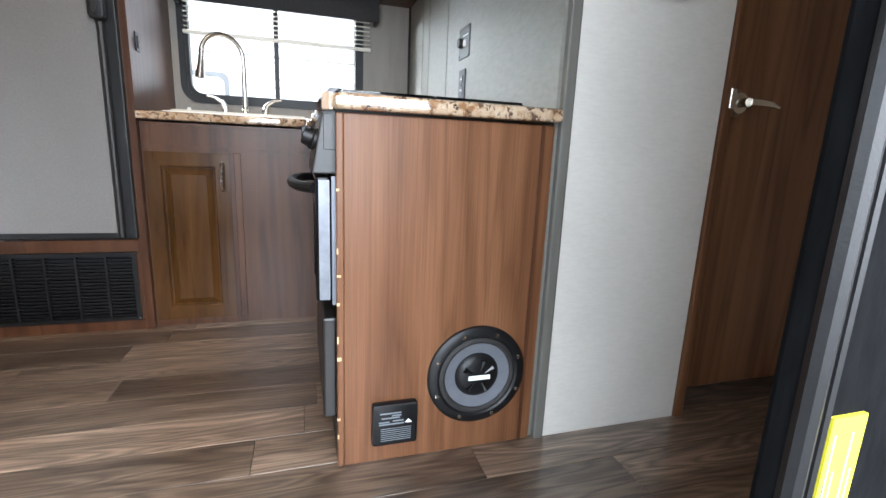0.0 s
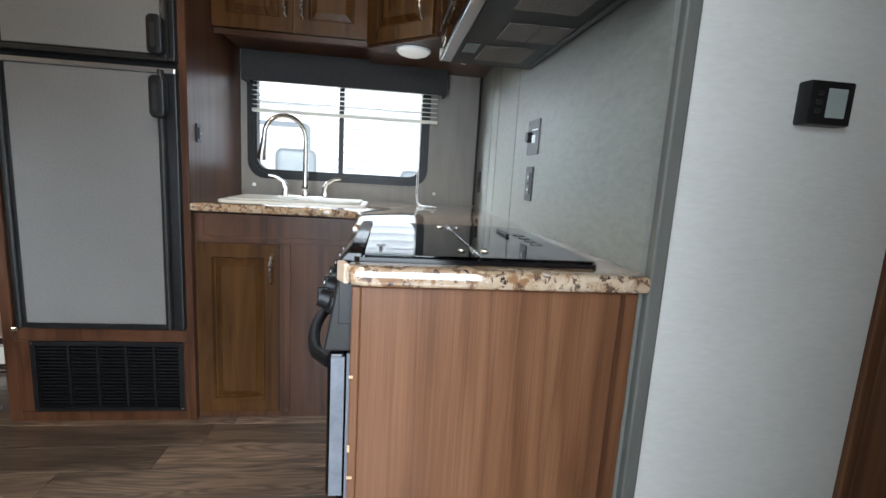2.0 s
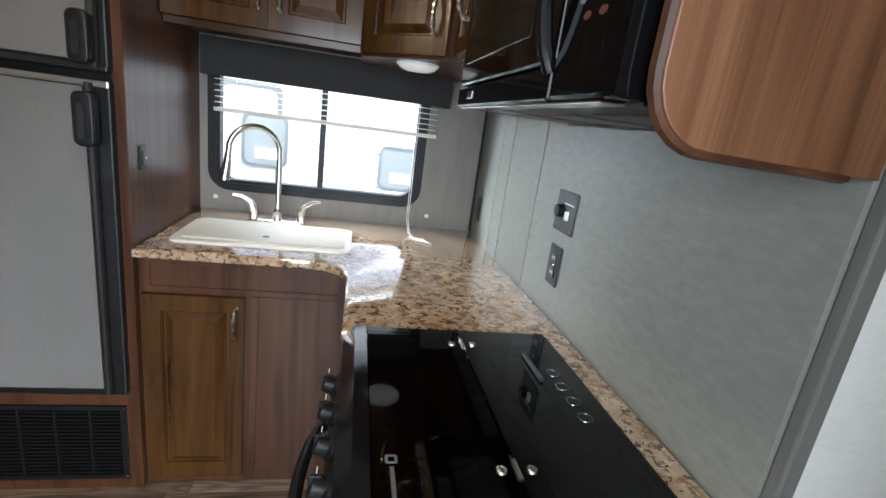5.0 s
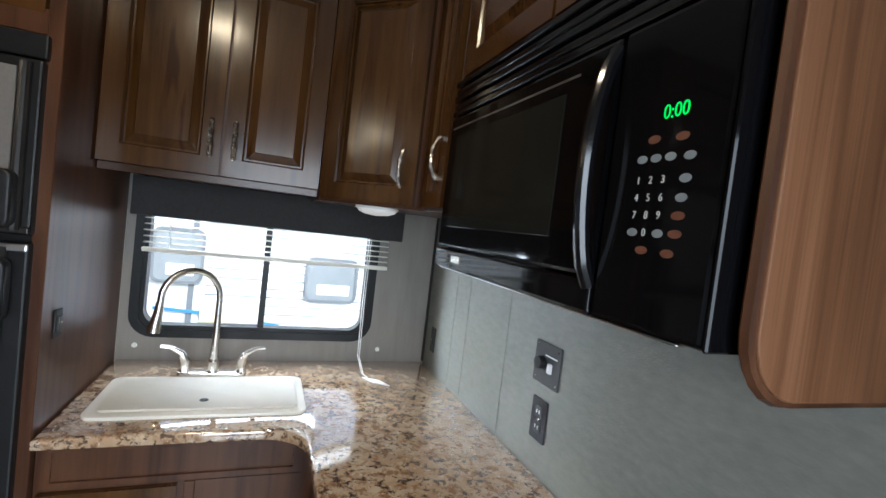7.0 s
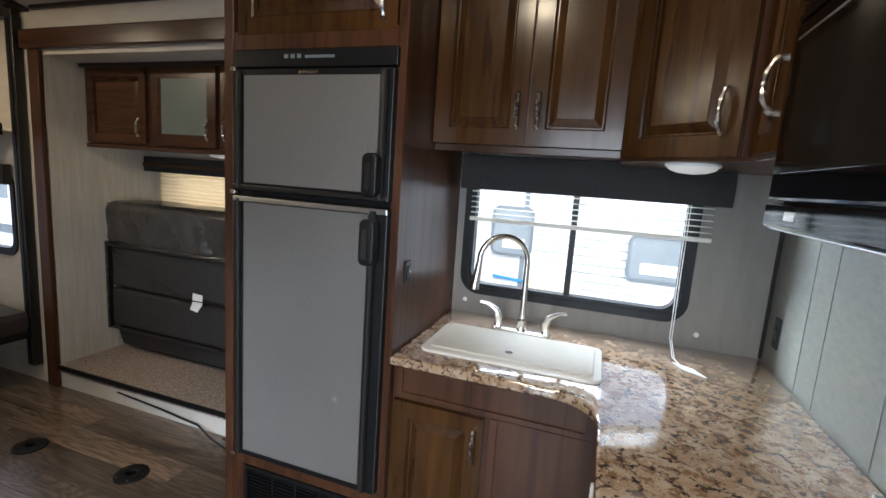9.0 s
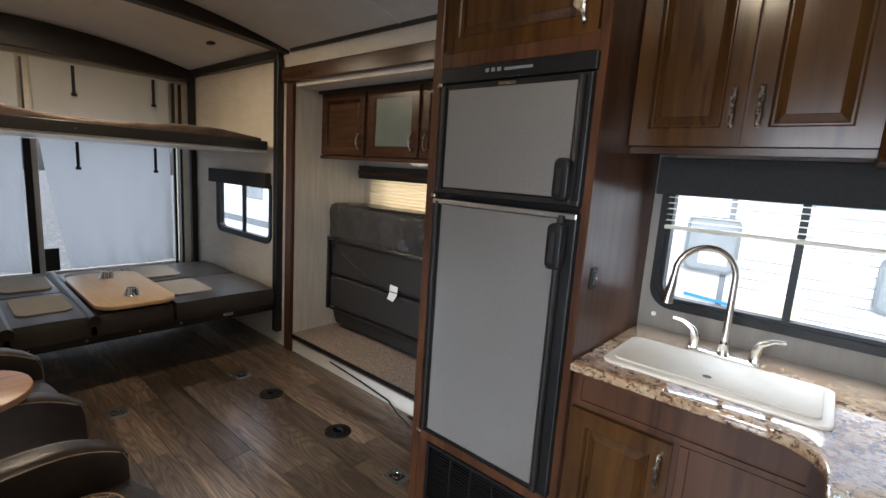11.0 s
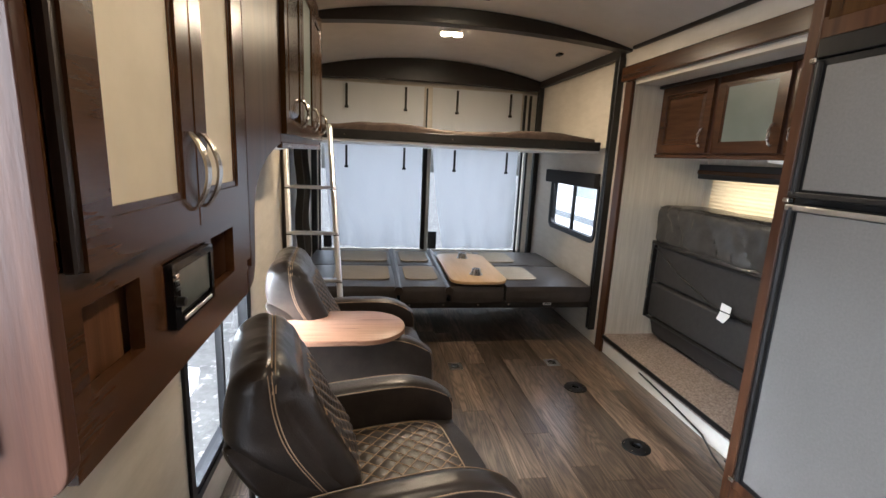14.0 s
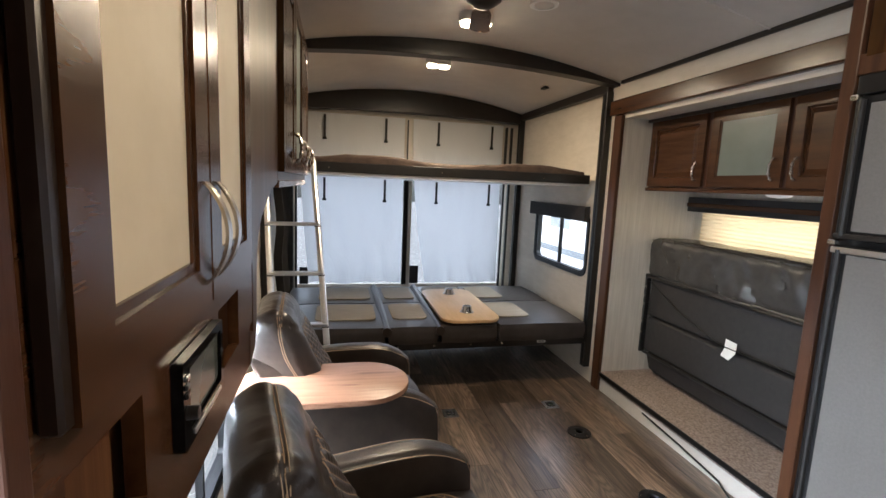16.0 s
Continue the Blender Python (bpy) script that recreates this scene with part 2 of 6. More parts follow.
ENAMEL = mat("black_enamel", (0.004, 0.004, 0.0048), rough=0.13, spec=0.45, bump=0.02, bscale=30)
DARK_TRIM = mat("dark_bronze_trim", (0.010, 0.0075, 0.0062), (0.018, 0.0132, 0.0108), (10, 10, 10), 0.42)
CHARCOAL = mat("charcoal_fabric", (0.022, 0.021, 0.021), (0.032, 0.030, 0.030), (80, 80, 80), 0.85, bump=0.3, bscale=500)
FRIDGE = mat("grey_textured_fridge_panel", (0.118, 0.112, 0.105), (0.142, 0.134, 0.126), (120, 120, 120), 0.5, bump=0.35, bscale=500)
LEATHER = mat("dark_brown_leatherette", (0.0195, 0.0142, 0.0112), (0.035, 0.0260, 0.0205), (14, 14, 14), 0.30, bump=0.35, bscale=260, rvar=0.06)
QUILT = mat("quilted_leatherette", (0.030, 0.0215, 0.0165), (0.046, 0.034, 0.027), (14, 14, 14), 0.40, bump=0.2, bscale=260)
GREY_LEATHER = mat("grey_leatherette", (0.036, 0.034, 0.032), (0.056, 0.053, 0.050), (10, 10, 10), 0.27, bump=0.3, bscale=200)
BLACK_CLOTH = mat("black_underside_cloth", (0.014, 0.013, 0.013), (0.024, 0.022, 0.021), (30, 30, 30), 0.75, bump=0.3, bscale=300)
TAN_VINYL = mat("tan_ribbed_vinyl", (0.24, 0.20, 0.145), (0.32, 0.27, 0.20), (90, 8, 8), 0.6, bump=0.5, bscale=240)
THREAD = mat("tan_thread", (0.36, 0.25, 0.155), rough=0.7)
CARPET = mat("speckled_carpet", (0.17, 0.130, 0.110), (0.44, 0.37, 0.33), (75, 75, 75), 0.95, bump=0.9, bscale=260, c3=(0.20, 0.15, 0.12), spot=0.58)
CHROME = mat("brushed_nickel", (0.62, 0.58, 0.52), (0.70, 0.66, 0.60), (60, 60, 60), 0.24, 1.0)
POLISHED = mat("polished_steel", (0.75, 0.75, 0.76), rough=0.15, metal=1.0)
ALU = mat("brushed_aluminium", (0.62, 0.62, 0.63), (0.7, 0.7, 0.71), (3, 60, 60), 0.3, 1.0)
SINK = mat("bone_acrylic_sink", (0.72, 0.68, 0.60), (0.75, 0.71, 0.63), (5, 5, 5), 0.25)
WHITE = mat("white_plastic", (0.78, 0.78, 0.76), (0.82, 0.82, 0.80), (10, 10, 10), 0.4)
PAPER = mat("white_paper", (0.8, 0.8, 0.78), rough=0.8)
YELLOW = mat("yellow_label", (0.50, 0.46, 0.03), rough=0.6, spec=0.2)
BLIND = mat("pale_blind_slat", (0.72, 0.70, 0.62), rough=0.5)
OAK = mat("honey_oak_laminate", (0.52, 0.34, 0.17), (0.62, 0.43, 0.24), (3, 22, 22), 0.35, bump=0.06, bscale=120)
TABLE_WOOD = mat("walnut_tabletop", (0.27, 0.135, 0.08), (0.42, 0.235, 0.15), (30, 2.2, 30), 0.3, bump=0.06, bscale=160, c3=(0.19, 0.085, 0.05), spot=0.6, distort=0.6)
BLANKET = mat("brown_mattress_cover", (0.05, 0.032, 0.025), (0.085, 0.056, 0.042), (14, 14, 14), 0.8, bump=0.4, bscale=180)
CONE = mat("grey_speaker_cone", (0.30, 0.33, 0.38), (0.34, 0.37, 0.42), (30, 30, 30), 0.32, 0.7)
PLATE_BROWN = mat("brown_grey_plate", (0.10, 0.085, 0.078), (0.13, 0.112, 0.104), (20, 20, 20), 0.5)
MESH = mat("greasy_filter_mesh", (0.10, 0.085, 0.075), (0.22, 0.20, 0.185), (160, 160, 160), 0.5, 0.6, bump=0.8, bscale=500)
DARK_CHROME = mat("dark_chrome", (0.20, 0.21, 0.22), rough=0.2, metal=1.0)
PANE = glass("window_pane")
FROSTED = mat("frosted_glass", (0.150, 0.178, 0.160), (0.172, 0.203, 0.184), (6, 6, 6), 0.3, spec=0.5)
DOME = glow("lamp_dome", (0.85, 0.82, 0.76), 0.06)
LED = glow("lit_lamp_lens", (1.0, 0.78, 0.48), 14.0)
GREEN_LED = glow("green_display", (0.02, 0.55, 0.06), 0.35)
BLUE_LED = glow("blue_indicator", (0.04, 0.1, 1.0), 3.0)
KEY_RED = mat("red_grey_key", (0.10, 0.036, 0.020), rough=0.5)
KEY_GREY = mat("grey_key", (0.16, 0.18, 0.20), rough=0.5)
MARK_GREY = mat("grey_print", (0.09, 0.095, 0.10), rough=0.6)
GROUND = mat("wet_gravel", (0.10, 0.10, 0.097), (0.17, 0.17, 0.165), (7, 7, 7), 0.85, bump=0.8, bscale=40, c3=(0.33, 0.33, 0.32), spot=0.6)
SNOW = mat("old_snow", (0.85, 0.87, 0.9), rough=0.8, bump=0.4, bscale=20)
SIDING = mat("white_siding", (0.60, 0.63, 0.66), (0.67, 0.70, 0.73), (3, 3, 3), 0.45)
DARK_PANE = mat("tinted_window", (0.22, 0.25, 0.27), (0.28, 0.31, 0.33), (2, 2, 2), 0.1)
STRIPE_BLUE = mat("blue_stripe", (0.05, 0.25, 0.55), rough=0.5)
STRIPE_PURPLE = mat("purple_stripe", (0.25, 0.2, 0.42), rough=0.5)
STRIPE_SAND = mat("sand_stripe", (0.75, 0.68, 0.45), rough=0.5)
WORN_STEEL = mat("worn_dark_steel", (0.14, 0.15, 0.17), (0.20, 0.21, 0.235), (30, 30, 30), 0.45, 0.6)
LADDER = mat("bright_ladder_aluminium", (0.78, 0.78, 0.80), (0.86, 0.86, 0.88), (3, 60, 60), 0.36, 1.0)
ENTRY = mat("black_entry_frame", (0.0022, 0.0024, 0.0027), (0.0050, 0.0054, 0.0060), (60, 60, 20), 0.85, bump=0.5, bscale=120, spec=0.04)


# ---- building helpers ----
ORIGIN = {}


def thing(name, at, label="", category="", group="", kind=""):
    ob = new(name)
    ob.empty_display_size = 0.05
    ob.location = at
    ORIGIN[ob] = Vector(at)
    return tagged(ob, label, category, group, kind)


def settle(ob, dx=0.0, dy=0.0, dz=0.0, turn=0.0, sx=1.0, sz=1.0):
    """Moves, turns and sizes a finished thing about its base."""
    ob.location += Vector((dx, dy, dz))
    ob.rotation_euler.z += radians(turn)
    ob.scale = (sx, 1.0, sz)
    return ob


def part(name, bm, material, parent=None, label="", smooth=False):
    """Links bm, given in world metres, as one mesh under its thing or part."""
    me = bpy.data.meshes.new(name)
    if parent:
        bmesh.ops.translate(bm, verts=bm.verts, vec=-ORIGIN[parent])
    bmesh.ops.recalc_face_normals(bm, faces=bm.faces)
    if smooth:
        for f in bm.faces:
            f.smooth = True
        for e in bm.edges:
            if len(e.link_faces) == 2 and e.calc_face_angle(0) > 0.6:
                e.smooth = False
    bm.to_mesh(me)
    bm.free()
    me.materials.append(material)
    ob = new(name, me)
    if parent:
        ob.parent = parent
        ORIGIN[ob] = ORIGIN[parent]
    else:
        ORIGIN[ob] = Vector((0, 0, 0))
    if label:
        tagged(ob, label)
    return ob


def add_box(bm, x0, x1, y0, y1, z0, z1, bevel=0.0, seg=1):
    made = bmesh.ops.create_cube(bm, size=1.0)["verts"]
    for v in made:
        v.co = Vector((x0 + (v.co.x + 0.5) * (x1 - x0), y0 + (v.co.y + 0.5) * (y1 - y0), z0 + (v.co.z + 0.5) * (z1 - z0)))
    if bevel:
        edges = list({e for v in made for e in v.link_edges})
        bmesh.ops.bevel(bm, geom=edges, offset=bevel, segments=seg, profile=0.5, affect="EDGES", clamp_overlap=True)
    return bm


def box(x0, x1, y0, y1, z0, z1, bevel=0.0, seg=1):
    return add_box(bmesh.new(), x0, x1, y0, y1, z0, z1, bevel, seg)


def add_tube(bm, points, radius, seg=8, closed=False):
    """A round bar through the points; radius may be one number or one for each point."""
    pts = [Vector(p) for p in points]
    rings = []
    for i, p in enumerate(pts):
        a = pts[i - 1] if i or closed else p
        b = pts[(i + 1) % len(pts)] if i + 1 < len(pts) or closed else p
        d = (b - a).normalized()
        u = d.orthogonal().normalized() if not rings else (rings[-1][1] - d * rings[-1][1].dot(d)).normalized()
        w = d.cross(u)
        r = radius[i] if isinstance(radius, (list, tuple)) else radius
        rings.append(([bm.verts.new(p + r * (math.cos(k * math.tau / seg) * u + math.sin(k * math.tau / seg) * w)) for k in range(seg)], u))
    pairs = list(zip(rings, rings[1:])) + ([(rings[-1], rings[0])] if closed else [])
    for (r0, _), (r1, _) in pairs:
        for k in range(seg):
            bm.faces.new((r0[k], r0[(k + 1) % seg], r1[(k + 1) % seg], r1[k]))
    if not closed:
        bm.faces.new(rings[0][0])
        bm.faces.new(rings[-1][0])
    return bm


def tube(points, radius, seg=8, closed=False):
    return add_tube(bmesh.new(), points, radius, seg, closed)


def add_disc(bm, centre, axis, profile, seg=28):
    """A turned shape: profile of (radius, height along axis)."""
    q = Vector(axis).normalized().to_track_quat("Z", "Y")
    rings = []
    for r, h in profile:
        if r < 1e-5:
            rings.append([bm.verts.new(Vector(centre) + q @ Vector((0, 0, h)))])
        else:
            rings.append([bm.verts.new(Vector(centre) + q @ Vector((r * math.cos(k * math.tau / seg), r * math.sin(k * math.tau / seg), h))) for k in range(seg)])
    for a, b in zip(rings, rings[1:]):
        for k in range(seg):
            k2 = (k + 1) % seg
            if len(a) == 1 and len(b) == 1:
                continue
            if len(a) == 1:
                bm.faces.new((a[0], b[k], b[k2]))
            elif len(b) == 1:
                bm.faces.new((a[k], a[k2], b[0]))
            else:
                bm.faces.new((a[k], a[k2], b[k2], b[k]))
    return bm


def disc(centre, axis, profile, seg=28):
    return add_disc(bmesh.new(), centre, axis, profile, seg)


def slab(outline, to3d, depth, bevel=0.0, seg=2):
    """A board of a given outline (2D points), to3d(u, v, d) -> place, d from 0 to depth."""
    bm = bmesh.new()
    a = [bm.verts.new(to3d(u, v, 0)) for u, v in outline]
    b = [bm.verts.new(to3d(u, v, depth)) for u, v in outline]
    bm.faces.new(a)
    bm.faces.new(b)
    n = len(a)
    for k in range(n):
        bm.faces.new((a[k], a[(k + 1) % n], b[(k + 1) % n], b[k]))
    bmesh.ops.recalc_face_normals(bm, faces=bm.faces)
    if bevel:
        rim = [e for e in bm.edges if (e.verts[0] in a) == (e.verts[1] in a)]
        bmesh.ops.bevel(bm, geom=rim, offset=bevel, segments=seg, profile=0.5, affect="EDGES", clamp_overlap=True)
    return bm


def rounded(u0, u1, v0, v1, r, seg=6, corners=(1, 1, 1, 1)):
    """A rectangle with rounded corners: bottom left, bottom right, top right, top left."""
    out = []
    for (cu, cv, a0, corner), on in zip(((u0, v0, 180, (1, 1)), (u1, v0, 270, (-1, 1)), (u1, v1, 0, (-1, -1)), (u0, v1, 90, (1, -1))), corners):
        if not on:
            out.append((cu, cv))
            continue
        for k in range(seg + 1):
            a = radians(a0 + 90 * k / seg)
            out.append((cu + corner[0] * r + r * math.cos(a), cv + corner[1] * r + r * math.sin(a)))
    return out


def ring(outer, inner, to3d, depth):
    """A frame between two outlines with the same number of points."""
    bm = bmesh.new()
    n = len(outer)
    o0, i0 = [bm.verts.new(to3d(u, v, 0)) for u, v in outer], [bm.verts.new(to3d(u, v, 0)) for u, v in inner]
    o1, i1 = [bm.verts.new(to3d(u, v, depth)) for u, v in outer], [bm.verts.new(to3d(u, v, depth)) for u, v in inner]
    for k in range(n):
        j = (k + 1) % n
        for q in ((o0[k], o0[j], i0[j], i0[k]), (o1[k], o1[j], i1[j], i1[k]), (o0[k], o0[j], o1[j], o1[k]), (i0[k], i0[j], i1[j], i1[k])):
            bm.faces.new(q)
    return bm


def facing(kind, at):
    """Maps (u, v, d) to a vertical plane: u along the wall, v up, d out of the plane towards the room."""
    return {
        "-y": lambda u, v, d: Vector((u, at - d, v)),
        "+y": lambda u, v, d: Vector((u, at + d, v)),
        "-x": lambda u, v, d: Vector((at - d, u, v)),
        "+x": lambda u, v, d: Vector((at + d, u, v)),
        "+z": lambda u, v, d: Vector((u, v, at + d)),
    }[kind]


def pull(parent, f, u, v, length=0.11, upright=True):
    """A bowed bar pull."""
    pts = []
    for k in range(17):
        s = k / 16
        o = (s - 0.5) * length
        d = 0.008 + 0.022 * math.sin(math.pi * s) ** 0.6
        pts.append(f(u, v + o, d) if upright else f(u + o, v, d))
    bm = tube(pts, [0.0085, 0.0085, 0.0050, 0.0062, 0.0085, 0.0092, 0.0076, 0.0048, 0.0072, 0.0048, 0.0076, 0.0092, 0.0085, 0.0062, 0.0050, 0.0085, 0.0085], 8)
    for s in (-0.5, 0.5):
        c = (u, v + s * length) if upright else (u + s * length, v)
        add_tube(bm, [f(*c, 0), f(*c, 0.012)], 0.007, 8)
    return part("handle", bm, CHROME, parent, "brushed nickel bow handle", smooth=True)


def cab_door(parent, f, u0, u1, v0, v1, handle=None, insert=None, stile=0.055, rails=None, frame_mat=None):
    """A framed door with a raised centre panel, or a flat insert, on the plane f."""
    door = part("door", ring([(u0, v0), (u1, v0), (u1, v1), (u0, v1)],
                             [(u0 + stile, v0 + stile), (u1 - stile, v0 + stile), (u1 - stile, v1 - stile), (u0 + stile, v1 - stile)], f, 0.020), frame_mat or MAPLE, parent)
    a, b, c, d = u0 + stile, u1 - stile, v0 + stile, v1 - stile
    if insert:
        part("panel", slab([(a, c), (b, c), (b, d), (a, d)], lambda u, v, w: f(u, v, 0.008 + w), 0.004), insert, door)
        g = 0.012
        part("moulding", ring([(a, c), (b, c), (b, d), (a, d)], [(a + g, c + g), (b - g, c + g), (b - g, d - g), (a + g, d - g)], f, 0.016), frame_mat or MAPLE, door)
    else:
        bm = bmesh.new()
        steps = ((0, 0.0185), (0.005, 0.013), (0.006, 0.0035), (0.011, 0.0035), (0.034, 0.0155), (0.036, 0.0175))
        loops = [[bm.verts.new(f(p, q, h)) for p, q in ((a + s, c + s), (b - s, c + s), (b - s, d - s), (a + s, d - s))] for s, h in steps]
        for r0, r1 in zip(loops, loops[1:]):
            for k in range(4):
                bm.faces.new((r0[k], r0[(k + 1) % 4], r1[(k + 1) % 4], r1[k]))
        bm.faces.new(loops[-1])
        part("panel", bm, frame_mat or MAPLE, door)
    if handle:
        pull(door, lambda u, v, w: f(u, v, 0.02 + w), *handle)
    return door


def wall(name, f, u0, u1, v0, v1, thick, material, holes=(), label=""):
    """A wall with openings cut through it; it goes back from the plane f by its thickness."""
    us = sorted({u0, u1, *(h[0] for h in holes), *(h[1] for h in holes)})
    vs = sorted({v0, v1, *(h[2] for h in holes), *(h[3] for h in holes)})
    bm = bmesh.new()
    cell = {}
    for i in range(len(us) - 1):
        for j in range(len(vs) - 1):
            um, vm = (us[i] + us[i + 1]) / 2, (vs[j] + vs[j + 1]) / 2
            cell[i, j] = not any(h[0] < um < h[1] and h[2] < vm < h[3] for h in holes)
    pt = {}

    def vert(i, j, d):
        if (i, j, d) not in pt:
            pt[i, j, d] = bm.verts.new(f(us[i], vs[j], -thick if d else 0))
        return pt[i, j, d]

    for (i, j), full in cell.items():
        if not full:
            continue
        for d in (0, 1):
            bm.faces.new([vert(i, j, d), vert(i + 1, j, d), vert(i + 1, j + 1, d), vert(i, j + 1, d)])
        for di, dj, p, q in ((-1, 0, (i, j), (i, j + 1)), (1, 0, (i + 1, j), (i + 1, j + 1)), (0, -1, (i, j), (i + 1, j)), (0, 1, (i, j + 1), (i + 1, j + 1))):
            if not cell.get((i + di, j + dj), False):
                bm.faces.new([vert(*p, 0), vert(*q, 0), vert(*q, 1), vert(*p, 1)])
    ob = part(name, bm, material)
    return tagged(ob, label, "wall", kind="structure")

# ---- structure ----
YL, YR, KY, XR, XF, GX = 0.82, 3.31, 3.42, -4.60, 2.60, 1.238   # side walls, rear wall, front wall, kitchen partition
MIDY, CROWN, SIDE, TOPZ = 2.06, 2.47, 2.31, 0.912


def ceil_z(y):
    return SIDE + (CROWN - SIDE) * (1 - ((y - MIDY) / 1.25) ** 2)


floor = tagged(part("floor", box(XR, XF, YL - 0.1, YR + 0.06, -0.06, -0.006), JOINT), "grey-brown wood-look vinyl plank floor", "floor", kind="structure")
wall("wall_kitchen_side", facing("-y", KY), 0.0, XF, -0.06, 2.34, 0.05, CREAM, [(0.066, 0.94, 1.026, 1.562)], "cream side wall behind the kitchen, with its window")
tagged(part("wall_return", box(-0.05, 0.0, YR + 0.001, KY + 0.05, -0.06, 2.34), CREAM), "cream wall return behind the refrigerator cabinet", "wall", kind="structure")
wall("wall_window_side", facing("-y", YR), XR - 0.06, 0.0, -0.06, 2.34, 0.05, CREAM,
     [(-3.90, -2.93, 0.84, 1.32), (-2.57, -0.70, 0.14, 2.05)], "cream side wall with window and slide-out openings")
wall("wall_door_side", facing("+y", YL), XR - 0.06, XF, -0.06, 2.34, 0.05, CREAM,
     [(0.10, 1.30, -0.06, 1.95), (-1.75, -0.93, 0.21, 0.96)], "cream side wall with the entry doorway and low window")
wall("wall_rear", facing("+x", XR), YL - 0.05, YR + 0.05, -0.06, 2.5, 0.05, CREAM, [(0.9, 3.2, 0.40, 1.66)], "cream rear wall behind the curtain")
wall("wall_front", facing("-x", XF), YL - 0.05, YR + 0.05, -0.06, 2.5, 0.05, CREAM, (), "plain front wall")
part_k = tagged(part("wall_partition", box(GX, GX + 0.035, 1.70, KY, 0, 2.40), LINEN), "grey linen-textured kitchen partition wall", "wall", kind="structure")
tagged(part("wall_sink_back", box(0.005, GX, KY - 0.006, KY - 0.002, 0.90, 1.02), TAUPE), "taupe board under the kitchen window", "wall", kind="structure")
for nm, b in (("wall_sink_left", (0.005, 0.066)), ("wall_sink_right", (0.94, GX))):
    tagged(part(nm, box(b[0], b[1], KY - 0.006, KY - 0.002, 1.02, 1.66), TAUPE), "taupe board beside the kitchen window", "wall", kind="structure")
tagged(part("wall_pale", box(GX + 0.036, 1.742, 1.685, 1.72, 0, 2.42, 0.002), WHITE_LINEN), "pale linen-textured bathroom wall", "wall", kind="structure")
tagged(part("wall_over_door", box(1.742, XF, 1.70, 1.73, 2.06, 2.42), WHITE_LINEN), "pale wall over the bathroom door", "wall", kind="structure")
tagged(part("trim_partition_edge", box(GX + 0.008, GX + 0.038, 1.678, 1.70, 0.0, 2.40, 0.004, 2), mat("grey_edge_trim", (0.100, 0.097, 0.084), (0.128, 0.124, 0.108), (30, 30, 6), 0.6)), "grey edge strip on the partition", "trim", kind="structure")

tagged(part("trim_corner", box(GX - 0.012, GX - 0.001, KY - 0.018, KY - 0.0065, TOPZ, 1.60, 0.003), DARK_TRIM), "dark corner bead between the wall boards", "trim", kind="structure")
for yy in (2.66, 2.97, 3.10):
    tagged(part("trim_board_seam", box(GX - 0.0025, GX - 0.0005, yy, yy + 0.004, TOPZ, 1.6), LINEN), "fine joint in the partition board", "trim", kind="structure")
tagged(part("trim_board_seam", box(0.442, 0.458, KY - 0.009, KY - 0.0065, TOPZ, 1.0), TAUPE), "joint strip under the kitchen window", "trim", kind="structure")

# arched ceiling
bm = bmesh.new()
n = 24
for x in (XR - 0.05, XF):
    for k in range(n + 1):
        y = YL - 0.05 + (YR - YL + 0.1) * k / n
        bm.verts.new((x, y, ceil_z(y)))
        bm.verts.new((x, y, ceil_z(y) + 0.05))
bm.verts.ensure_lookup_table()
h = 2 * (n + 1)
for k in range(n):
    a = 2 * k
    bm.faces.new([bm.verts[i] for i in (a, a + 2, a + 2 + h, a + h)])
    bm.faces.new([bm.verts[i] for i in (a + 1, a + 3, a + 3 + h, a + 1 + h)])
tagged(part("ceiling", bm, CEIL, smooth=True), "pale vinyl arched ceiling", "ceiling", kind="structure")
for k, x in enumerate((-1.45, -0.2, 1.0)):
    tagged(part("trim_ceiling_seam", tube([(x, YL + (YR - YL) * j / 16, ceil_z(YL + (YR - YL) * j / 16) - 0.001) for j in range(17)], 0.006, 6), CEIL), "pale batten over a ceiling seam", "trim", kind="structure")
tagged(part("trim_ceiling_edge", box(-2.62, -0.02, YR - 0.028, YR - 0.001, 2.295, 2.33, 0.006, 2), DARK_TRIM), "dark strip where wall and ceiling meet", "trim", kind="structure")
tagged(part("trim_rear_ceiling_edge", box(XR, -2.74, YR - 0.05, YR - 0.001, 2.255, 2.335, 0.006, 2), DARK_TRIM), "dark strip where rear wall and ceiling meet", "trim", kind="structure")


def arch_beam(name, x0, x1, zb, label, rise=0.0):
    outline = [(YL + (YR - YL) * k / 20, zb + rise * (1 - ((k - 10) / 10) ** 2)) for k in range(21)]
    outline += [(y, ceil_z(y) - 0.001) for y, _ in reversed(outline)]
    return tagged(part(name, slab(outline, lambda u, v, d: Vector((x0 + d, u, v)), x1 - x0, 0.004), DARK_TRIM), label, "beam", kind="structure")


arch_beam("trim_beam_front", -2.76, -2.66, 2.290, "dark bronze arched ceiling beam", 0.075)
arch_beam("trim_beam_rear", -4.50, -4.40, 2.215, "dark bronze arched header above the rear curtain", 0.03)
tagged(part("baseboard", box(-2.72, -0.68, YR - 0.004, YR + 0.0005, 0.0, 0.135), WHITE_LINEN), "pale kick strip under the slide-out", "baseboard", kind="structure")

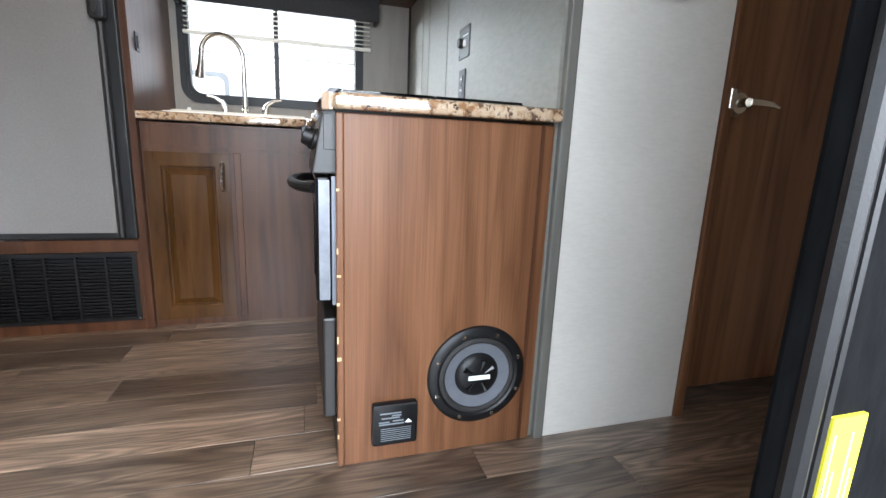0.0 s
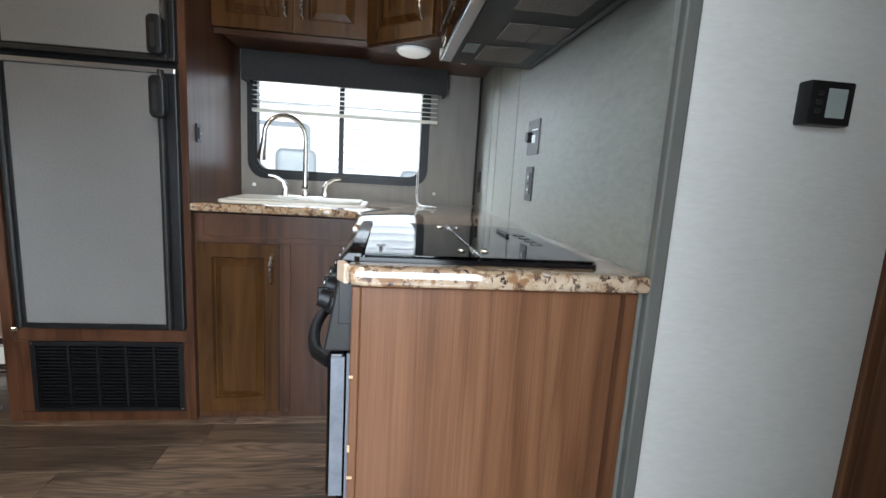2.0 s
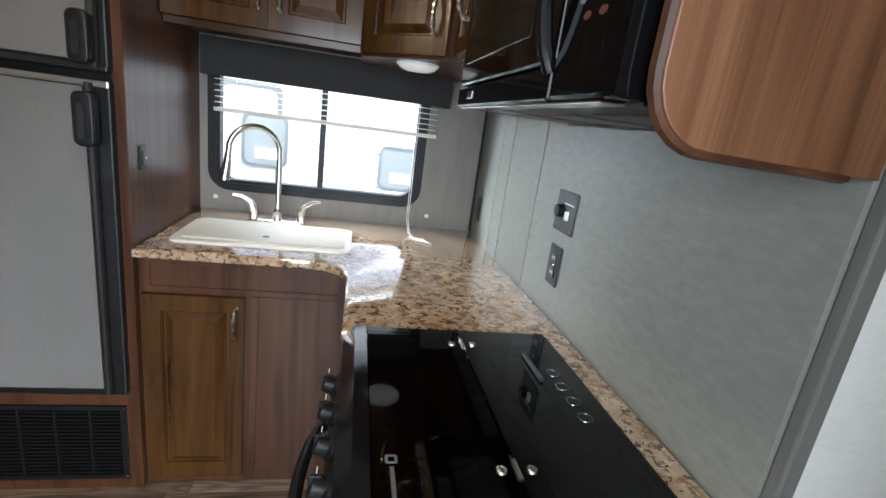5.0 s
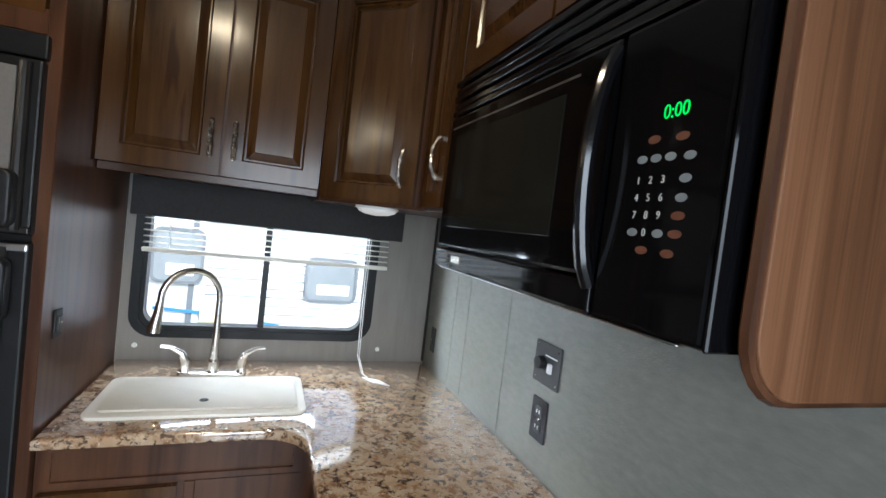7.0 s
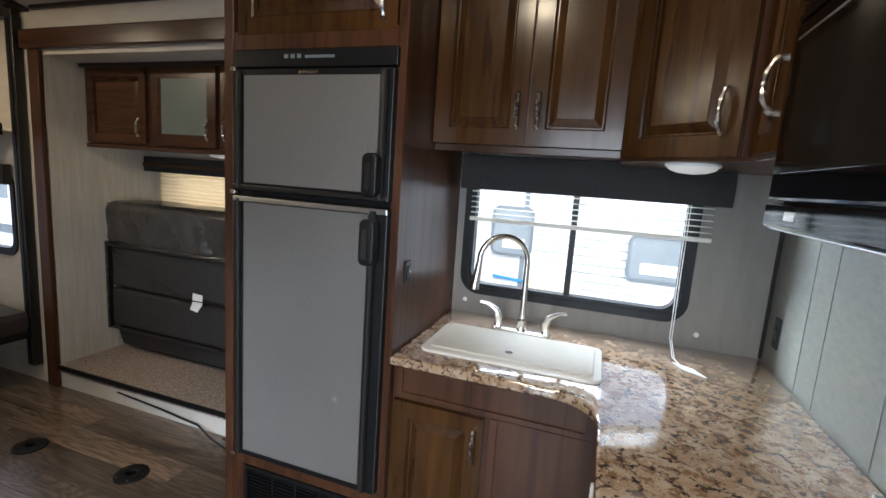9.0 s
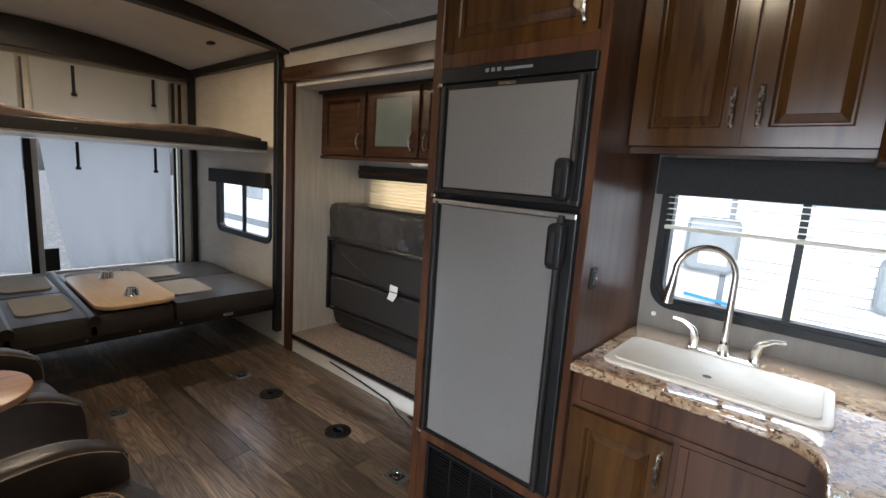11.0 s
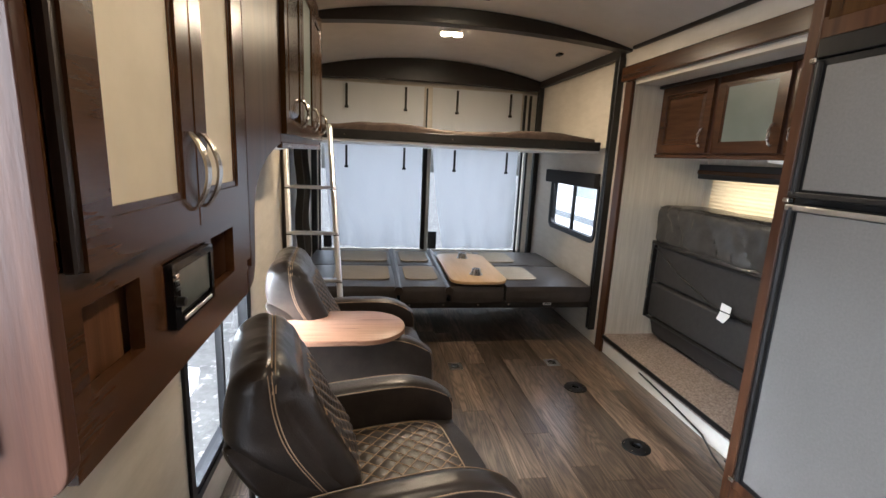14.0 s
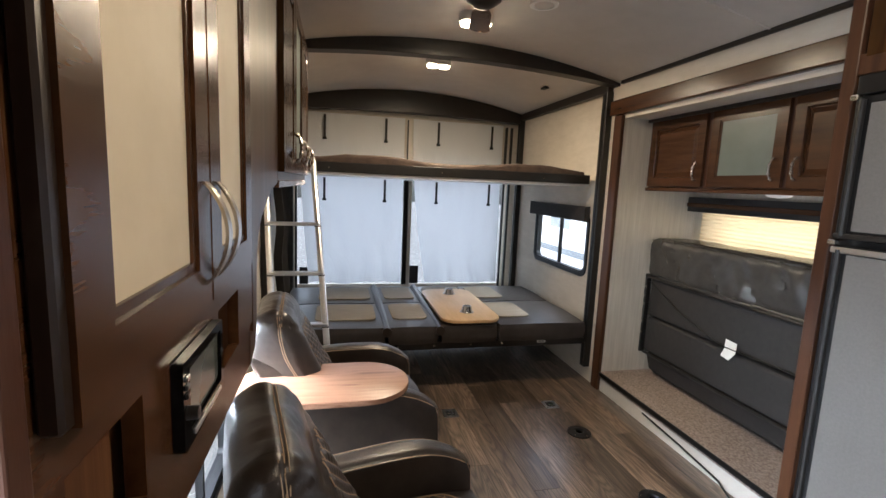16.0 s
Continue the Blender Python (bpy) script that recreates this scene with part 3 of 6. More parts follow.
# bathroom doorway
door_1 = thing("door_1", (1.777, 1.79, 0), "brown wood-grain interior door, shut, with a lever handle", "door", kind="structure")
leaf = part("door_leaf", box(1.777, 2.50, 1.775, 1.805, 0.035, 2.03, 0.003), DOORWOOD, door_1)
part("door_frame", box(1.744, 1.774, 1.675, 1.84, 0.0, 2.06, 0.004, 2), WALNUT, door_1, "brown wood-grain jamb")
part("door_frame", box(2.502, 2.532, 1.675, 1.84, 0.0, 2.06, 0.004, 2), WALNUT, door_1)
part("door_frame", box(1.744, 2.532, 1.675, 1.84, 2.06, 2.09, 0.004, 2), WALNUT, door_1)
part("strike_plate", box(1.757, 1.777, 1.671, 1.676, 0.945, 1.000, 0.002), CHROME, door_1, "brushed nickel latch plate")
hb = disc((1.885, 1.775, 0.975), (0, -1, 0), [(0.0, 0.0), (0.040, 0.0), (0.040, 0.010), (0.030, 0.022), (0.014, 0.024), (0.013, 0.05), (0.0, 0.052)], 20)
add_tube(hb, [(1.885, 1.722, 0.975), (1.92, 1.718, 0.975), (1.97, 1.72, 0.973), (2.005, 1.726, 0.968)], [0.012, 0.011, 0.009, 0.006], 8)
part("door_handle", hb, CHROME, leaf, "brushed nickel lever on a round rose", smooth=True)
tagged(part("wall_bath_return", box(2.532, XF, 1.70, 1.73, 0, 2.06), WHITE_LINEN), "pale wall beside the bathroom door", "wall", kind="structure")

# entry doorway
entry = thing("door_2", (1.0, 0.8, 0), "black entry door frame with a yellow label", "door frame", kind="structure")
part("door_frame", box(0.947, 1.30, 0.835, 0.86, -0.06, 1.98, 0.006, 2), ENTRY, entry)
part("seal", tube([(0.951, 0.834, -0.05), (0.951, 0.834, 1.95)], 0.008, 8), BLACK, entry, "rubber door seal", smooth=True)
part("seal", tube([(0.968, 0.834, -0.05), (0.968, 0.834, 1.95)], 0.004, 6), BLACK, entry)
part("door_frame", box(0.05, 0.10, 0.74, 0.86, -0.06, 1.98, 0.006, 2), ENTRY, entry)
part("door_frame", box(0.05, 1.30, 0.74, 0.86, 1.95, 2.0, 0.006, 2), ENTRY, entry)
sill = part("threshold", box(0.10, 1.30, 0.72, 0.86, -0.06, -0.004, 0.004), ALU, entry, "ribbed aluminium threshold")

# window parts
def window(name, f, u0, u1, v0, v1, split, label, r=0.06, corners=(1, 1, 1, 1), depth=0.012, tracks=True):
    w = thing(name, f((u0 + u1) / 2, v0, 0), label, "window", kind="structure")
    b = 0.028
    outer, inner = rounded(u0 - b, u1 + b, v0 - b, v1 + b, r + b, 6, (1, 1, 1, 1)), rounded(u0 + 0.004, u1 - 0.004, v0 + 0.004, v1 - 0.004, r, 6, (1, 1, 1, 1))
    part("window_frame", ring(outer, inner, lambda u, v, d: f(u, v, d), depth), BLACK, w, "black rounded window frame")
    part("window_frame", ring(inner, [(u0 + (u1 - u0) * 0.5 + (u - (u0 + u1) / 2) * 0.965, (v0 + v1) / 2 + (v - (v0 + v1) / 2) * 0.94) for u, v in inner], lambda u, v, d: f(u, v, -0.045 + d), 0.05), BLACK, w)
    part("mullion", slab([(split - 0.012, v0), (split + 0.012, v0), (split + 0.012, v1), (split - 0.012, v1)], lambda u, v, d: f(u, v, -0.035 + d), 0.03), BLACK, w)
    for a, c, o in ((u0, split, -0.03), (split, u1, -0.022)):
        pane = part("pane", slab([(a, v0), (c, v0), (c, v1), (a, v1)], lambda u, v, d: f(u, v, o + d), 0.003), PANE, w)
        pane.visible_shadow = False
    return w


window("window_1", facing("-y", KY - 0.006), 0.066, 0.94, 1.026, 1.562, 0.506, "black-framed sliding kitchen window over the sink")
window("window_2", facing("-y", YR), -3.90, -2.93, 0.84, 1.32, -3.42, "black-framed sliding window beside the bed")
window("window_3", facing("+y", YL), -1.75, -0.93, 0.21, 0.96, -1.36, "black-framed low window behind the recliners", r=0.03)

# slide-out room
wall("wall_slide_left", facing("+x", -2.562), YR + 0.001, 4.0, 0.08, 2.076, 0.04, STRIATED, (), "beige striated slide-out end wall")
wall("wall_slide_right", facing("-x", -0.708), YR + 0.001, 4.0, 0.08, 2.076, 0.04, STRIATED, (), "beige striated slide-out end wall")
wall("wall_slide_back", facing("-y", 3.98), -2.66, -0.66, 0.08, 2.076, 0.04, STRIATED, [(-2.45, -1.0, 1.14, 1.42)], "beige striated slide-out back wall")
tagged(part("slide_floor", box(-2.565, -0.70, YR - 0.012, 3.98, 0.10, 0.15, 0.004), CARPET), "speckled beige carpet on the raised slide-out floor", "carpet", kind="structure")
tagged(part("trim_carpet_edge", box(-2.565, -0.70, YR - 0.022, YR - 0.010, 0.118, 0.150, 0.004, 2), BLACK), "black rubber edge of the carpet", "trim", kind="structure")
tagged(part("slide_ceiling", box(-2.62, -0.70, YR + 0.002, 3.98, 2.052, 2.077), CEIL), "pale slide-out ceiling", "ceiling", kind="structure")
tagged(part("trim_slide_side", box(-2.655, -2.562, YR - 0.03, YR - 0.001, 0.0, 2.075, 0.006, 2), WALNUT_DARK), "brown wood-grain upright trim of the slide-out", "trim", kind="structure")
tagged(part("trim_slide_top", box(-2.70, -0.68, YR - 0.045, YR - 0.001, 2.078, 2.185, 0.008, 2), ESPRESSO), "dark brown fascia board over the slide-out", "trim", kind="structure")
tagged(part("trim_slide_inner", box(-2.62, -0.70, 3.50, 3.53, 2.030, 2.051, 0.004), DARK_TRIM), "dark strip over the slide-out cabinets", "trim", kind="structure")

# outside
tagged(part("ground", box(-60, 60, -60, 60, -0.95, -0.80), GROUND), "grey gravel yard", "ground", kind="structure")

# ---- kitchen ----
FY, CY, TOP = 2.775, 2.80, 0.91
fridge_cab = thing("fridge_cabinet", (-0.325, 3.0, 0), "brown wood-grain tall cabinet built round the refrigerator", "cabinet")
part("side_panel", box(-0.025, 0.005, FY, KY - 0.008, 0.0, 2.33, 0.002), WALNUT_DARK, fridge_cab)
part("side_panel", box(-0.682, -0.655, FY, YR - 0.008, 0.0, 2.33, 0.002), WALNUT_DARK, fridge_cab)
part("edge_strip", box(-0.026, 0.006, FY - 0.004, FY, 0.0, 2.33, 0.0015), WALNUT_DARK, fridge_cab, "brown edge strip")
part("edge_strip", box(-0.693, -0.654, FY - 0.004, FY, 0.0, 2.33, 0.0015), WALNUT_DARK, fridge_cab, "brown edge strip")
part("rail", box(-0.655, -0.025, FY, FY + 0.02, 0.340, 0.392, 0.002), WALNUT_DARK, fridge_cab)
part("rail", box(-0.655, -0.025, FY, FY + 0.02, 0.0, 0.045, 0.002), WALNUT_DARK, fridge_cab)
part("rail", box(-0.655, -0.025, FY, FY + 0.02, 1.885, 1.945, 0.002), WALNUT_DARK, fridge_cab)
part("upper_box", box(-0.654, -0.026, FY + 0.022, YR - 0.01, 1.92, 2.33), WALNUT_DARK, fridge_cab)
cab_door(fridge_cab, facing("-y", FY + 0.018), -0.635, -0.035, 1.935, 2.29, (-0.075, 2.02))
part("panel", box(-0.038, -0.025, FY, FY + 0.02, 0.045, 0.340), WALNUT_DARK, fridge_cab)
part("panel", box(-0.655, -0.600, FY, FY + 0.02, 0.045, 0.340), WALNUT_DARK, fridge_cab)
vent = thing("floor_vent", (-0.315, FY, 0.045), "black louvred vent grille below the refrigerator", "vent")
part("backing", box(-0.600, -0.038, FY + 0.03, FY + 0.034, 0.045, 0.340), BLACK, vent)
part("frame", ring([(-0.600, 0.045), (-0.038, 0.045), (-0.038, 0.340), (-0.600, 0.340)], [(-0.582, 0.062), (-0.056, 0.062), (-0.056, 0.323), (-0.582, 0.323)], facing("-y", FY), 0.006), BLACK, vent)
for k in range(4):
    part("bar", box(-0.470 + 0.105 * k, -0.462 + 0.105 * k, FY - 0.003, FY + 0.02, 0.062, 0.323), BLACK, vent)
for k in range(18):
    part("slat", box(-0.582, -0.056, FY + 0.001, FY + 0.018, 0.066 + 0.0142 * k, 0.070 + 0.0142 * k), BLACK, vent)
for x in (-0.045, -0.592):
    for z in (0.054, 0.331):
        part("screw", disc((x, FY - 0.006, z), (0, -1, 0), [(0, 0), (0.004, 0), (0.003, 0.002), (0, 0.002)], 8), CHROME, vent)

fridge = thing("refrigerator", (-0.33, 3.0, 0.392), "grey two-door refrigerator with black trim and grips", "refrigerator")
part("body", box(-0.632, -0.028, FY + 0.004, 3.28, 0.392, 1.884), BLACK, fridge)
part("control_panel", box(-0.632, -0.016, FY - 0.022, FY + 0.004, 1.824, 1.880, 0.004, 2), BLACK, fridge, "black control strip with small symbols")
for k, (a, b) in enumerate(((-0.425, -0.41), (-0.40, -0.385), (-0.375, -0.36), (-0.345, -0.235))):
    part("symbol", box(a, b, FY - 0.0235, FY - 0.0221, 1.850, 1.859 + 0.004 * (k < 3)), KEY_GREY, fridge)
part("badge", box(-0.36, -0.285, FY - 0.036, FY - 0.0315, 1.800, 1.811, 0.002), CHROME, fridge, "small silver badge")
for z0, z1, hz, right in ((1.412, 1.818, (1.428, 1.560), -0.066), (0.400, 1.392, (1.212, 1.358), -0.086)):
    d = part("fridge_door", box(-0.624, -0.020, FY - 0.030, FY + 0.002, z0, z1, 0.005, 2), BLACK, fridge, "door with a grey textured panel in black trim")
    part("panel", box(-0.580, right, FY - 0.0335, FY - 0.029, z0 + 0.026, z1 - 0.022, 0.001), FRIDGE, d, "grey textured panel")
    part("trim", box(-0.624, -0.020, FY - 0.038, FY - 0.028, z1 - 0.020, z1 - 0.002, 0.003, 2) if z0 < 1 else box(-0.624, -0.020, FY - 0.038, FY - 0.028, z0 + 0.002, z0 + 0.018, 0.003, 2), ALU if z0 < 1 else BLACK_STEEL, d)
    part("edge", tube([(-0.602, FY - 0.032, z0 + 0.01), (-0.602, FY - 0.032, z1 - 0.01)], 0.009, 8), BLACK_STEEL, d, smooth=True)
    part("edge", tube([(right + 0.018, FY - 0.036, z0 + 0.01), (right + 0.018, FY - 0.036, z1 - 0.01)], 0.012, 10), BLACK_STEEL, d, "rounded black grip edge", smooth=True)
    g = slab(rounded(-0.094, -0.040, hz[0], hz[1], 0.02), facing("-y", FY - 0.045), 0.036, 0.007, 3)
    grip = part("handle", g, BLACK, d, "moulded black plastic grip", smooth=True)
    part("latch", slab(rounded(-0.079, -0.061, hz[0] + 0.02, hz[1] - 0.03, 0.008), facing("-y", FY - 0.082), 0.003), BLACK_STEEL, grip)
for z in (1.402, 1.815, 0.40):
    part("hinge", box(-0.634, -0.612, FY - 0.042, FY - 0.02, z - 0.008, z + 0.008, 0.003), CHROME, fridge)

# sink base
sink_base = thing("sink_cabinet", (0.35, 3.0, 0), "brown sink base cabinet with a raised-panel door", "cabinet")
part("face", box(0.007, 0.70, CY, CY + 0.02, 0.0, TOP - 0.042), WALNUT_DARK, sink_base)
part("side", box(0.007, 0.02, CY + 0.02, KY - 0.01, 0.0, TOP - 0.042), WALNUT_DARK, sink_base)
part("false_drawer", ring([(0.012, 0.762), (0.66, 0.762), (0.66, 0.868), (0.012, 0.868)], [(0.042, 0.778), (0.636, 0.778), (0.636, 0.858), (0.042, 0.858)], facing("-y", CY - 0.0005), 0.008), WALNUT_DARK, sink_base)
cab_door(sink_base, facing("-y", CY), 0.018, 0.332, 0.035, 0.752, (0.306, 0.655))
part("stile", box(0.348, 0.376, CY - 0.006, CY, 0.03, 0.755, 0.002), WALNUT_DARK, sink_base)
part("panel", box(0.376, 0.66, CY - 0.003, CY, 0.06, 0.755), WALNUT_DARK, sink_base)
pen = thing("peninsula_cabinet", (1.0, 2.2, 0), "walnut-grain peninsula cabinet beside the range", "cabinet")
part("end_panel", box(0.716, GX - 0.003, 1.69, 1.71, 0.0, TOP - 0.04, 0.002), WALNUT, pen, "walnut-grain laminate end panel with a worn edge")
part("edge_strip", box(0.700, 0.716, 1.688, 1.72, 0.0, TOP - 0.04, 0.003, 2), WALNUT, pen)
CHIP = mat("bare_particle_board", (0.52, 0.38, 0.22), rough=0.9)
for k, (z, h) in enumerate(((0.08, 0.012), (0.13, 0.007), (0.29, 0.010), (0.335, 0.018), (0.43, 0.008), (0.50, 0.006), (0.555, 0.014), (0.70, 0.006))):
    part("chip", box(0.6990, 0.7035 + 0.003 * (k % 3), 1.6868, 1.6884, z, z + h, 0.0006), CHIP, pen, "bare chipped edge")
part("corner_strip", box(GX - 0.040, GX - 0.030, 1.6875, 1.69, 0.0, TOP - 0.04), WALNUT_DARK, pen)
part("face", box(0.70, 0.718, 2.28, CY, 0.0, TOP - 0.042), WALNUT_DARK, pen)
kd = cab_door(pen, facing("-x", 0.70), 2.31, 2.72, 0.05, 0.70, None)
part("ring_pull", tube([(0.672 + 0.0 * k, 2.70 + 0.022 * math.cos(k * math.tau / 16), 0.655 + 0.030 * math.sin(k * math.tau / 16)) for k in range(16)], 0.005, 6, True), WHITE, kd, "white ring tag", smooth=True)
part("knob", disc((0.70, 2.35, 0.42), (-1, 0, 0), [(0.0, 0), (0.008, 0), (0.007, 0.018), (0.015, 0.024), (0.012, 0.034), (0, 0.036)], 14), CHROME, kd, "small chrome knob", smooth=True)

# counter: one L-shaped slab with a curved inner corner and a rounded front edge
corner = [(0.66 - 0.13 + 0.13 * math.sin(a), 2.632 + 0.13 * math.cos(a)) for a in (radians(9 * k) for k in range(11))]
low = [(0.684, 2.262), (GX - 0.083, 2.262), (GX - 0.083, 1.722), (0.705, 1.722), (0.690, 1.712), (0.688, 1.690), (0.700, 1.668), (0.725, 1.660), (GX - 0.002, 1.660)]
outline = [(0.007, KY - 0.007), (0.007, 2.762)] + corner + [(0.66, 2.262)] + low[0:] + [(GX - 0.002, KY - 0.007)]
counter = thing("countertop", (0.7, 3.0, TOP - 0.04), "tan and brown granite-look laminate countertop", "countertop")
part("slab", slab(outline, facing("+z", TOP - 0.034), 0.034, 0.010, 3), GRANITE, counter, smooth=True)
part("loose_edge_strip", slab([(0.672, 1.715), (0.686, 1.688), (0.694, 1.690), (0.684, 1.722)], facing("+z", TOP - 0.035), 0.036, 0.002), mat("peeling_edge_strip", (0.46, 0.33, 0.22), (0.6, 0.46, 0.34), (30, 30, 30), 0.4), counter, "peeling tan laminate edge strip")

# sink with a flush cover, and the tap
sink = thing("sink", (0.36, 3.0, TOP), "bone-coloured drop-in sink under a flat cover board", "sink")
part("rim", slab(rounded(0.068, 0.668, 2.855, 3.185, 0.035), facing("+z", TOP - 0.002), 0.012, 0.004, 2), SINK, sink, smooth=True)
part("cover", slab(rounded(0.098, 0.642, 2.885, 3.158, 0.02), facing("+z", TOP + 0.010), 0.008, 0.003, 2), mat("beige_cover_board", (0.55, 0.51, 0.43), (0.58, 0.54, 0.46), (30, 30, 30), 0.5, bump=0.1, bscale=300), sink, "matt beige sink cover board", smooth=True)
part("finger_hole", disc((0.365, 2.945, TOP + 0.0182), (0, 0, 1), [(0.0, 0), (0.013, 0), (0.013, 0.0006), (0, 0.0006)], 16), BLACK, sink)
tap = thing("faucet", (0.36, 3.215, TOP), "brushed nickel gooseneck faucet with two lever handles", "faucet")
part("base_plate", slab(rounded(0.245, 0.475, 3.190, 3.245, 0.027), facing("+z", TOP - 0.001), 0.020, 0.006, 2), CHROME, tap, smooth=True)
pts = [(0.36, 3.218, TOP + 0.015), (0.36, 3.218, TOP + 0.10), (0.36, 3.218, TOP + 0.29)]
pts += [(0.36 - 0.085 * (1 - math.cos(a)), 3.218 - 0.045 * (1 - math.cos(a)), TOP + 0.29 + 0.098 * math.sin(a)) for a in (radians(15 * k) for k in range(1, 12))]
pts += [(0.19, 3.128, TOP + 0.27)]
part("spout", tube(pts, [0.020, 0.013] + [0.011] * (len(pts) - 2), 12), CHROME, tap, smooth=True)
part("spray_head", tube([(0.190, 3.128, TOP + 0.28), (0.188, 3.126, TOP + 0.25), (0.182, 3.122, TOP + 0.205), (0.180, 3.12, TOP + 0.18)], [0.0125, 0.014, 0.019, 0.021], 12), CHROME, tap, smooth=True)
part("collar", tube([(0.36, 3.218, TOP + 0.018), (0.36, 3.218, TOP + 0.045), (0.36, 3.218, TOP + 0.055), (0.36, 3.218, TOP + 0.07)], [0.024, 0.017, 0.020, 0.014], 14), CHROME, tap, smooth=True)
for s in (-1, 1):
    x = 0.36 + s * 0.093
    hd = tube([(x, 3.218, TOP + 0.018), (x, 3.218, TOP + 0.04), (x, 3.218, TOP + 0.055), (x + s * 0.012, 3.214, TOP + 0.085), (x + s * 0.045, 3.208, TOP + 0.105), (x + s * 0.078, 3.204, TOP + 0.110)], [0.021, 0.014, 0.017, 0.011, 0.007, 0.006], 10)
    part("lever_handle", hd, CHROME, tap, smooth=True)

# range
rng = thing("cooking_range", (0.95, 2.0, 0.1), "black gas range with a folding glass cover and oven", "stove")
part("body", box(0.705, 1.152, 1.727, 2.258, 0.10, 0.885), BLACK, rng)
tray = part("cooktop", ring(rounded(0.692, 1.166, 1.716, 2.270, 0.025), rounded(0.714, 1.154, 1.730, 2.256, 0.015), facing("+z", TOP), 0.008), ENAMEL, rng, "black enamelled cooktop rim")
part("well", box(0.712, 1.154, 1.728, 2.258, 0.884, 0.889), ENAMEL, tray)
part("front_trim", slab([(0.666, 0.898), (0.690, 0.924), (0.716, 0.924), (0.716, 0.905), (0.70, 0.875)], lambda u, v, d: Vector((u, 1.722 + d, v)), 0.545, 0.003), ENAMEL, tray, smooth=True)
COVER = bpy.data.materials.new("smoked_cover_glass")
COVER.use_nodes = True
cp = COVER.node_tree.nodes["Principled BSDF"]
cp.inputs["Base Color"].default_value = (0.075, 0.08, 0.082, 1)
cp.inputs["Roughness"].default_value = 0.03
cp.inputs["Transmission Weight"].default_value = 1.0
cp.inputs["IOR"].default_value = 1.5
for x0, x1 in ((0.718, 0.930), (0.934, 1.158)):
    c = part("glass_cover", box(x0, x1, 1.726, 2.262, 0.919, 0.923, 0.001), COVER, rng, "smoked glass cover leaf")
    for y in (1.80, 2.19):
        xb = x1 - 0.022 if x0 < 0.8 else x0 + 0.022
        part("bolt", disc((xb, y, 0.923), (0, 0, 1), [(0, 0), (0.009, 0), (0.008, 0.003), (0.005, 0.005), (0, 0.005)], 14), CHROME, c, smooth=True)
for y in (1.80, 2.19):
    part("hinge", tube([(0.932, y - 0.02, 0.923), (0.932, y + 0.02, 0.923)], 0.005, 8), CHROME, rng, smooth=True)
for cx, cy, r in ((0.845, 1.87, 0.045), (0.845, 2.13, 0.038), (1.03, 2.0, 0.038)):
    b = part("burner", disc((cx, cy, 0.889), (0, 0, 1), [(0, 0), (r * 1.3, 0), (r * 1.25, 0.006), (r, 0.009), (r, 0.018), (r * 0.6, 0.020), (0, 0.020)], 24), BLACK_STEEL, rng, "black gas burner with a steel cap", smooth=True)
    part("burner_cap", disc((cx, cy, 0.908), (0, 0, 1), [(0, 0), (r * 0.55, 0), (r * 0.5, 0.004), (0, 0.005)], 20), DARK_CHROME, b, smooth=True)
for i, x in enumerate((0.80, 0.88, 0.98, 1.06)):
    part("grate_bar", tube([(x, 1.745, 0.905), (x, 1.77, 0.912), (x + 0.01, 2.0, 0.914), (x, 2.21, 0.912), (x, 2.24, 0.905)], 0.0035, 6), BLACK_STEEL, rng, smooth=True)
for y in (1.84, 2.0, 2.15):
    part("grate_bar", tube([(0.76, y, 0.905), (0.775, y, 0.912), (1.10, y, 0.912), (1.115, y, 0.905)], 0.0035, 6), BLACK_STEEL, rng, smooth=True)
for y in (1.925, 1.975, 2.025, 2.075):
    part("vent_hole", disc((1.106, y, 0.9231), (0, 0, 1), [(0, 0), (0.012, 0), (0.012, 0.0006), (0, 0.0006)], 16), BLACK, rng)
    part("vent_rim", disc((1.106, y, 0.9229), (0, 0, 1), [(0.0118, 0), (0.0150, 0), (0.0145, 0.0016), (0.0124, 0.0016), (0.0118, 0)], 20), DARK_CHROME, rng, smooth=True)
part("cover_stop", box(1.062, 1.072, 2.04, 2.15, 0.923, 0.931, 0.002), BLACK_STEEL, rng)
part("maker_mark", box(0.744, 0.750, 1.752, 1.812, 0.9231, 0.9234), MARK_GREY, rng, "plain pale bar for the maker's mark")
part("maker_mark", ring(rounded(0.738, 0.756, 1.818, 1.836, 0.004), rounded(0.742, 0.752, 1.822, 1.832, 0.002), facing("+z", 0.923), 0.0005), MARK_GREY, rng)
part("control_panel", slab([(0.672, 0.872), (0.706, 0.905), (0.706, 0.735), (0.648, 0.735)], lambda u, v, d: Vector((u, 1.728 + d, v)), 0.53, 0.004), BLACK_STEEL, rng, "sloping black control panel")
part("end_bracket", box(0.675, 0.706, 1.7245, 1.7275, 0.79, 0.868, 0.001), BLACK_STEEL, rng)
for k in range(5):
    y = 1.79 + 0.098 * k
    kb = part("knob", disc((0.662, y, 0.812), (-1, 0, 0.35), [(0, 0), (0.026, 0), (0.026, 0.006), (0.020, 0.012), (0.018, 0.032), (0, 0.034)], 20), BLACK, rng, "round black burner knob", smooth=True)
    part("pointer", box(0.628, 0.650, y - 0.0035, y + 0.0035, 0.812, 0.842, 0.002), BLACK, kb)
    part("mark", box(0.640, 0.6415, y - 0.006, y + 0.006, 0.850, 0.854), WHITE, kb)
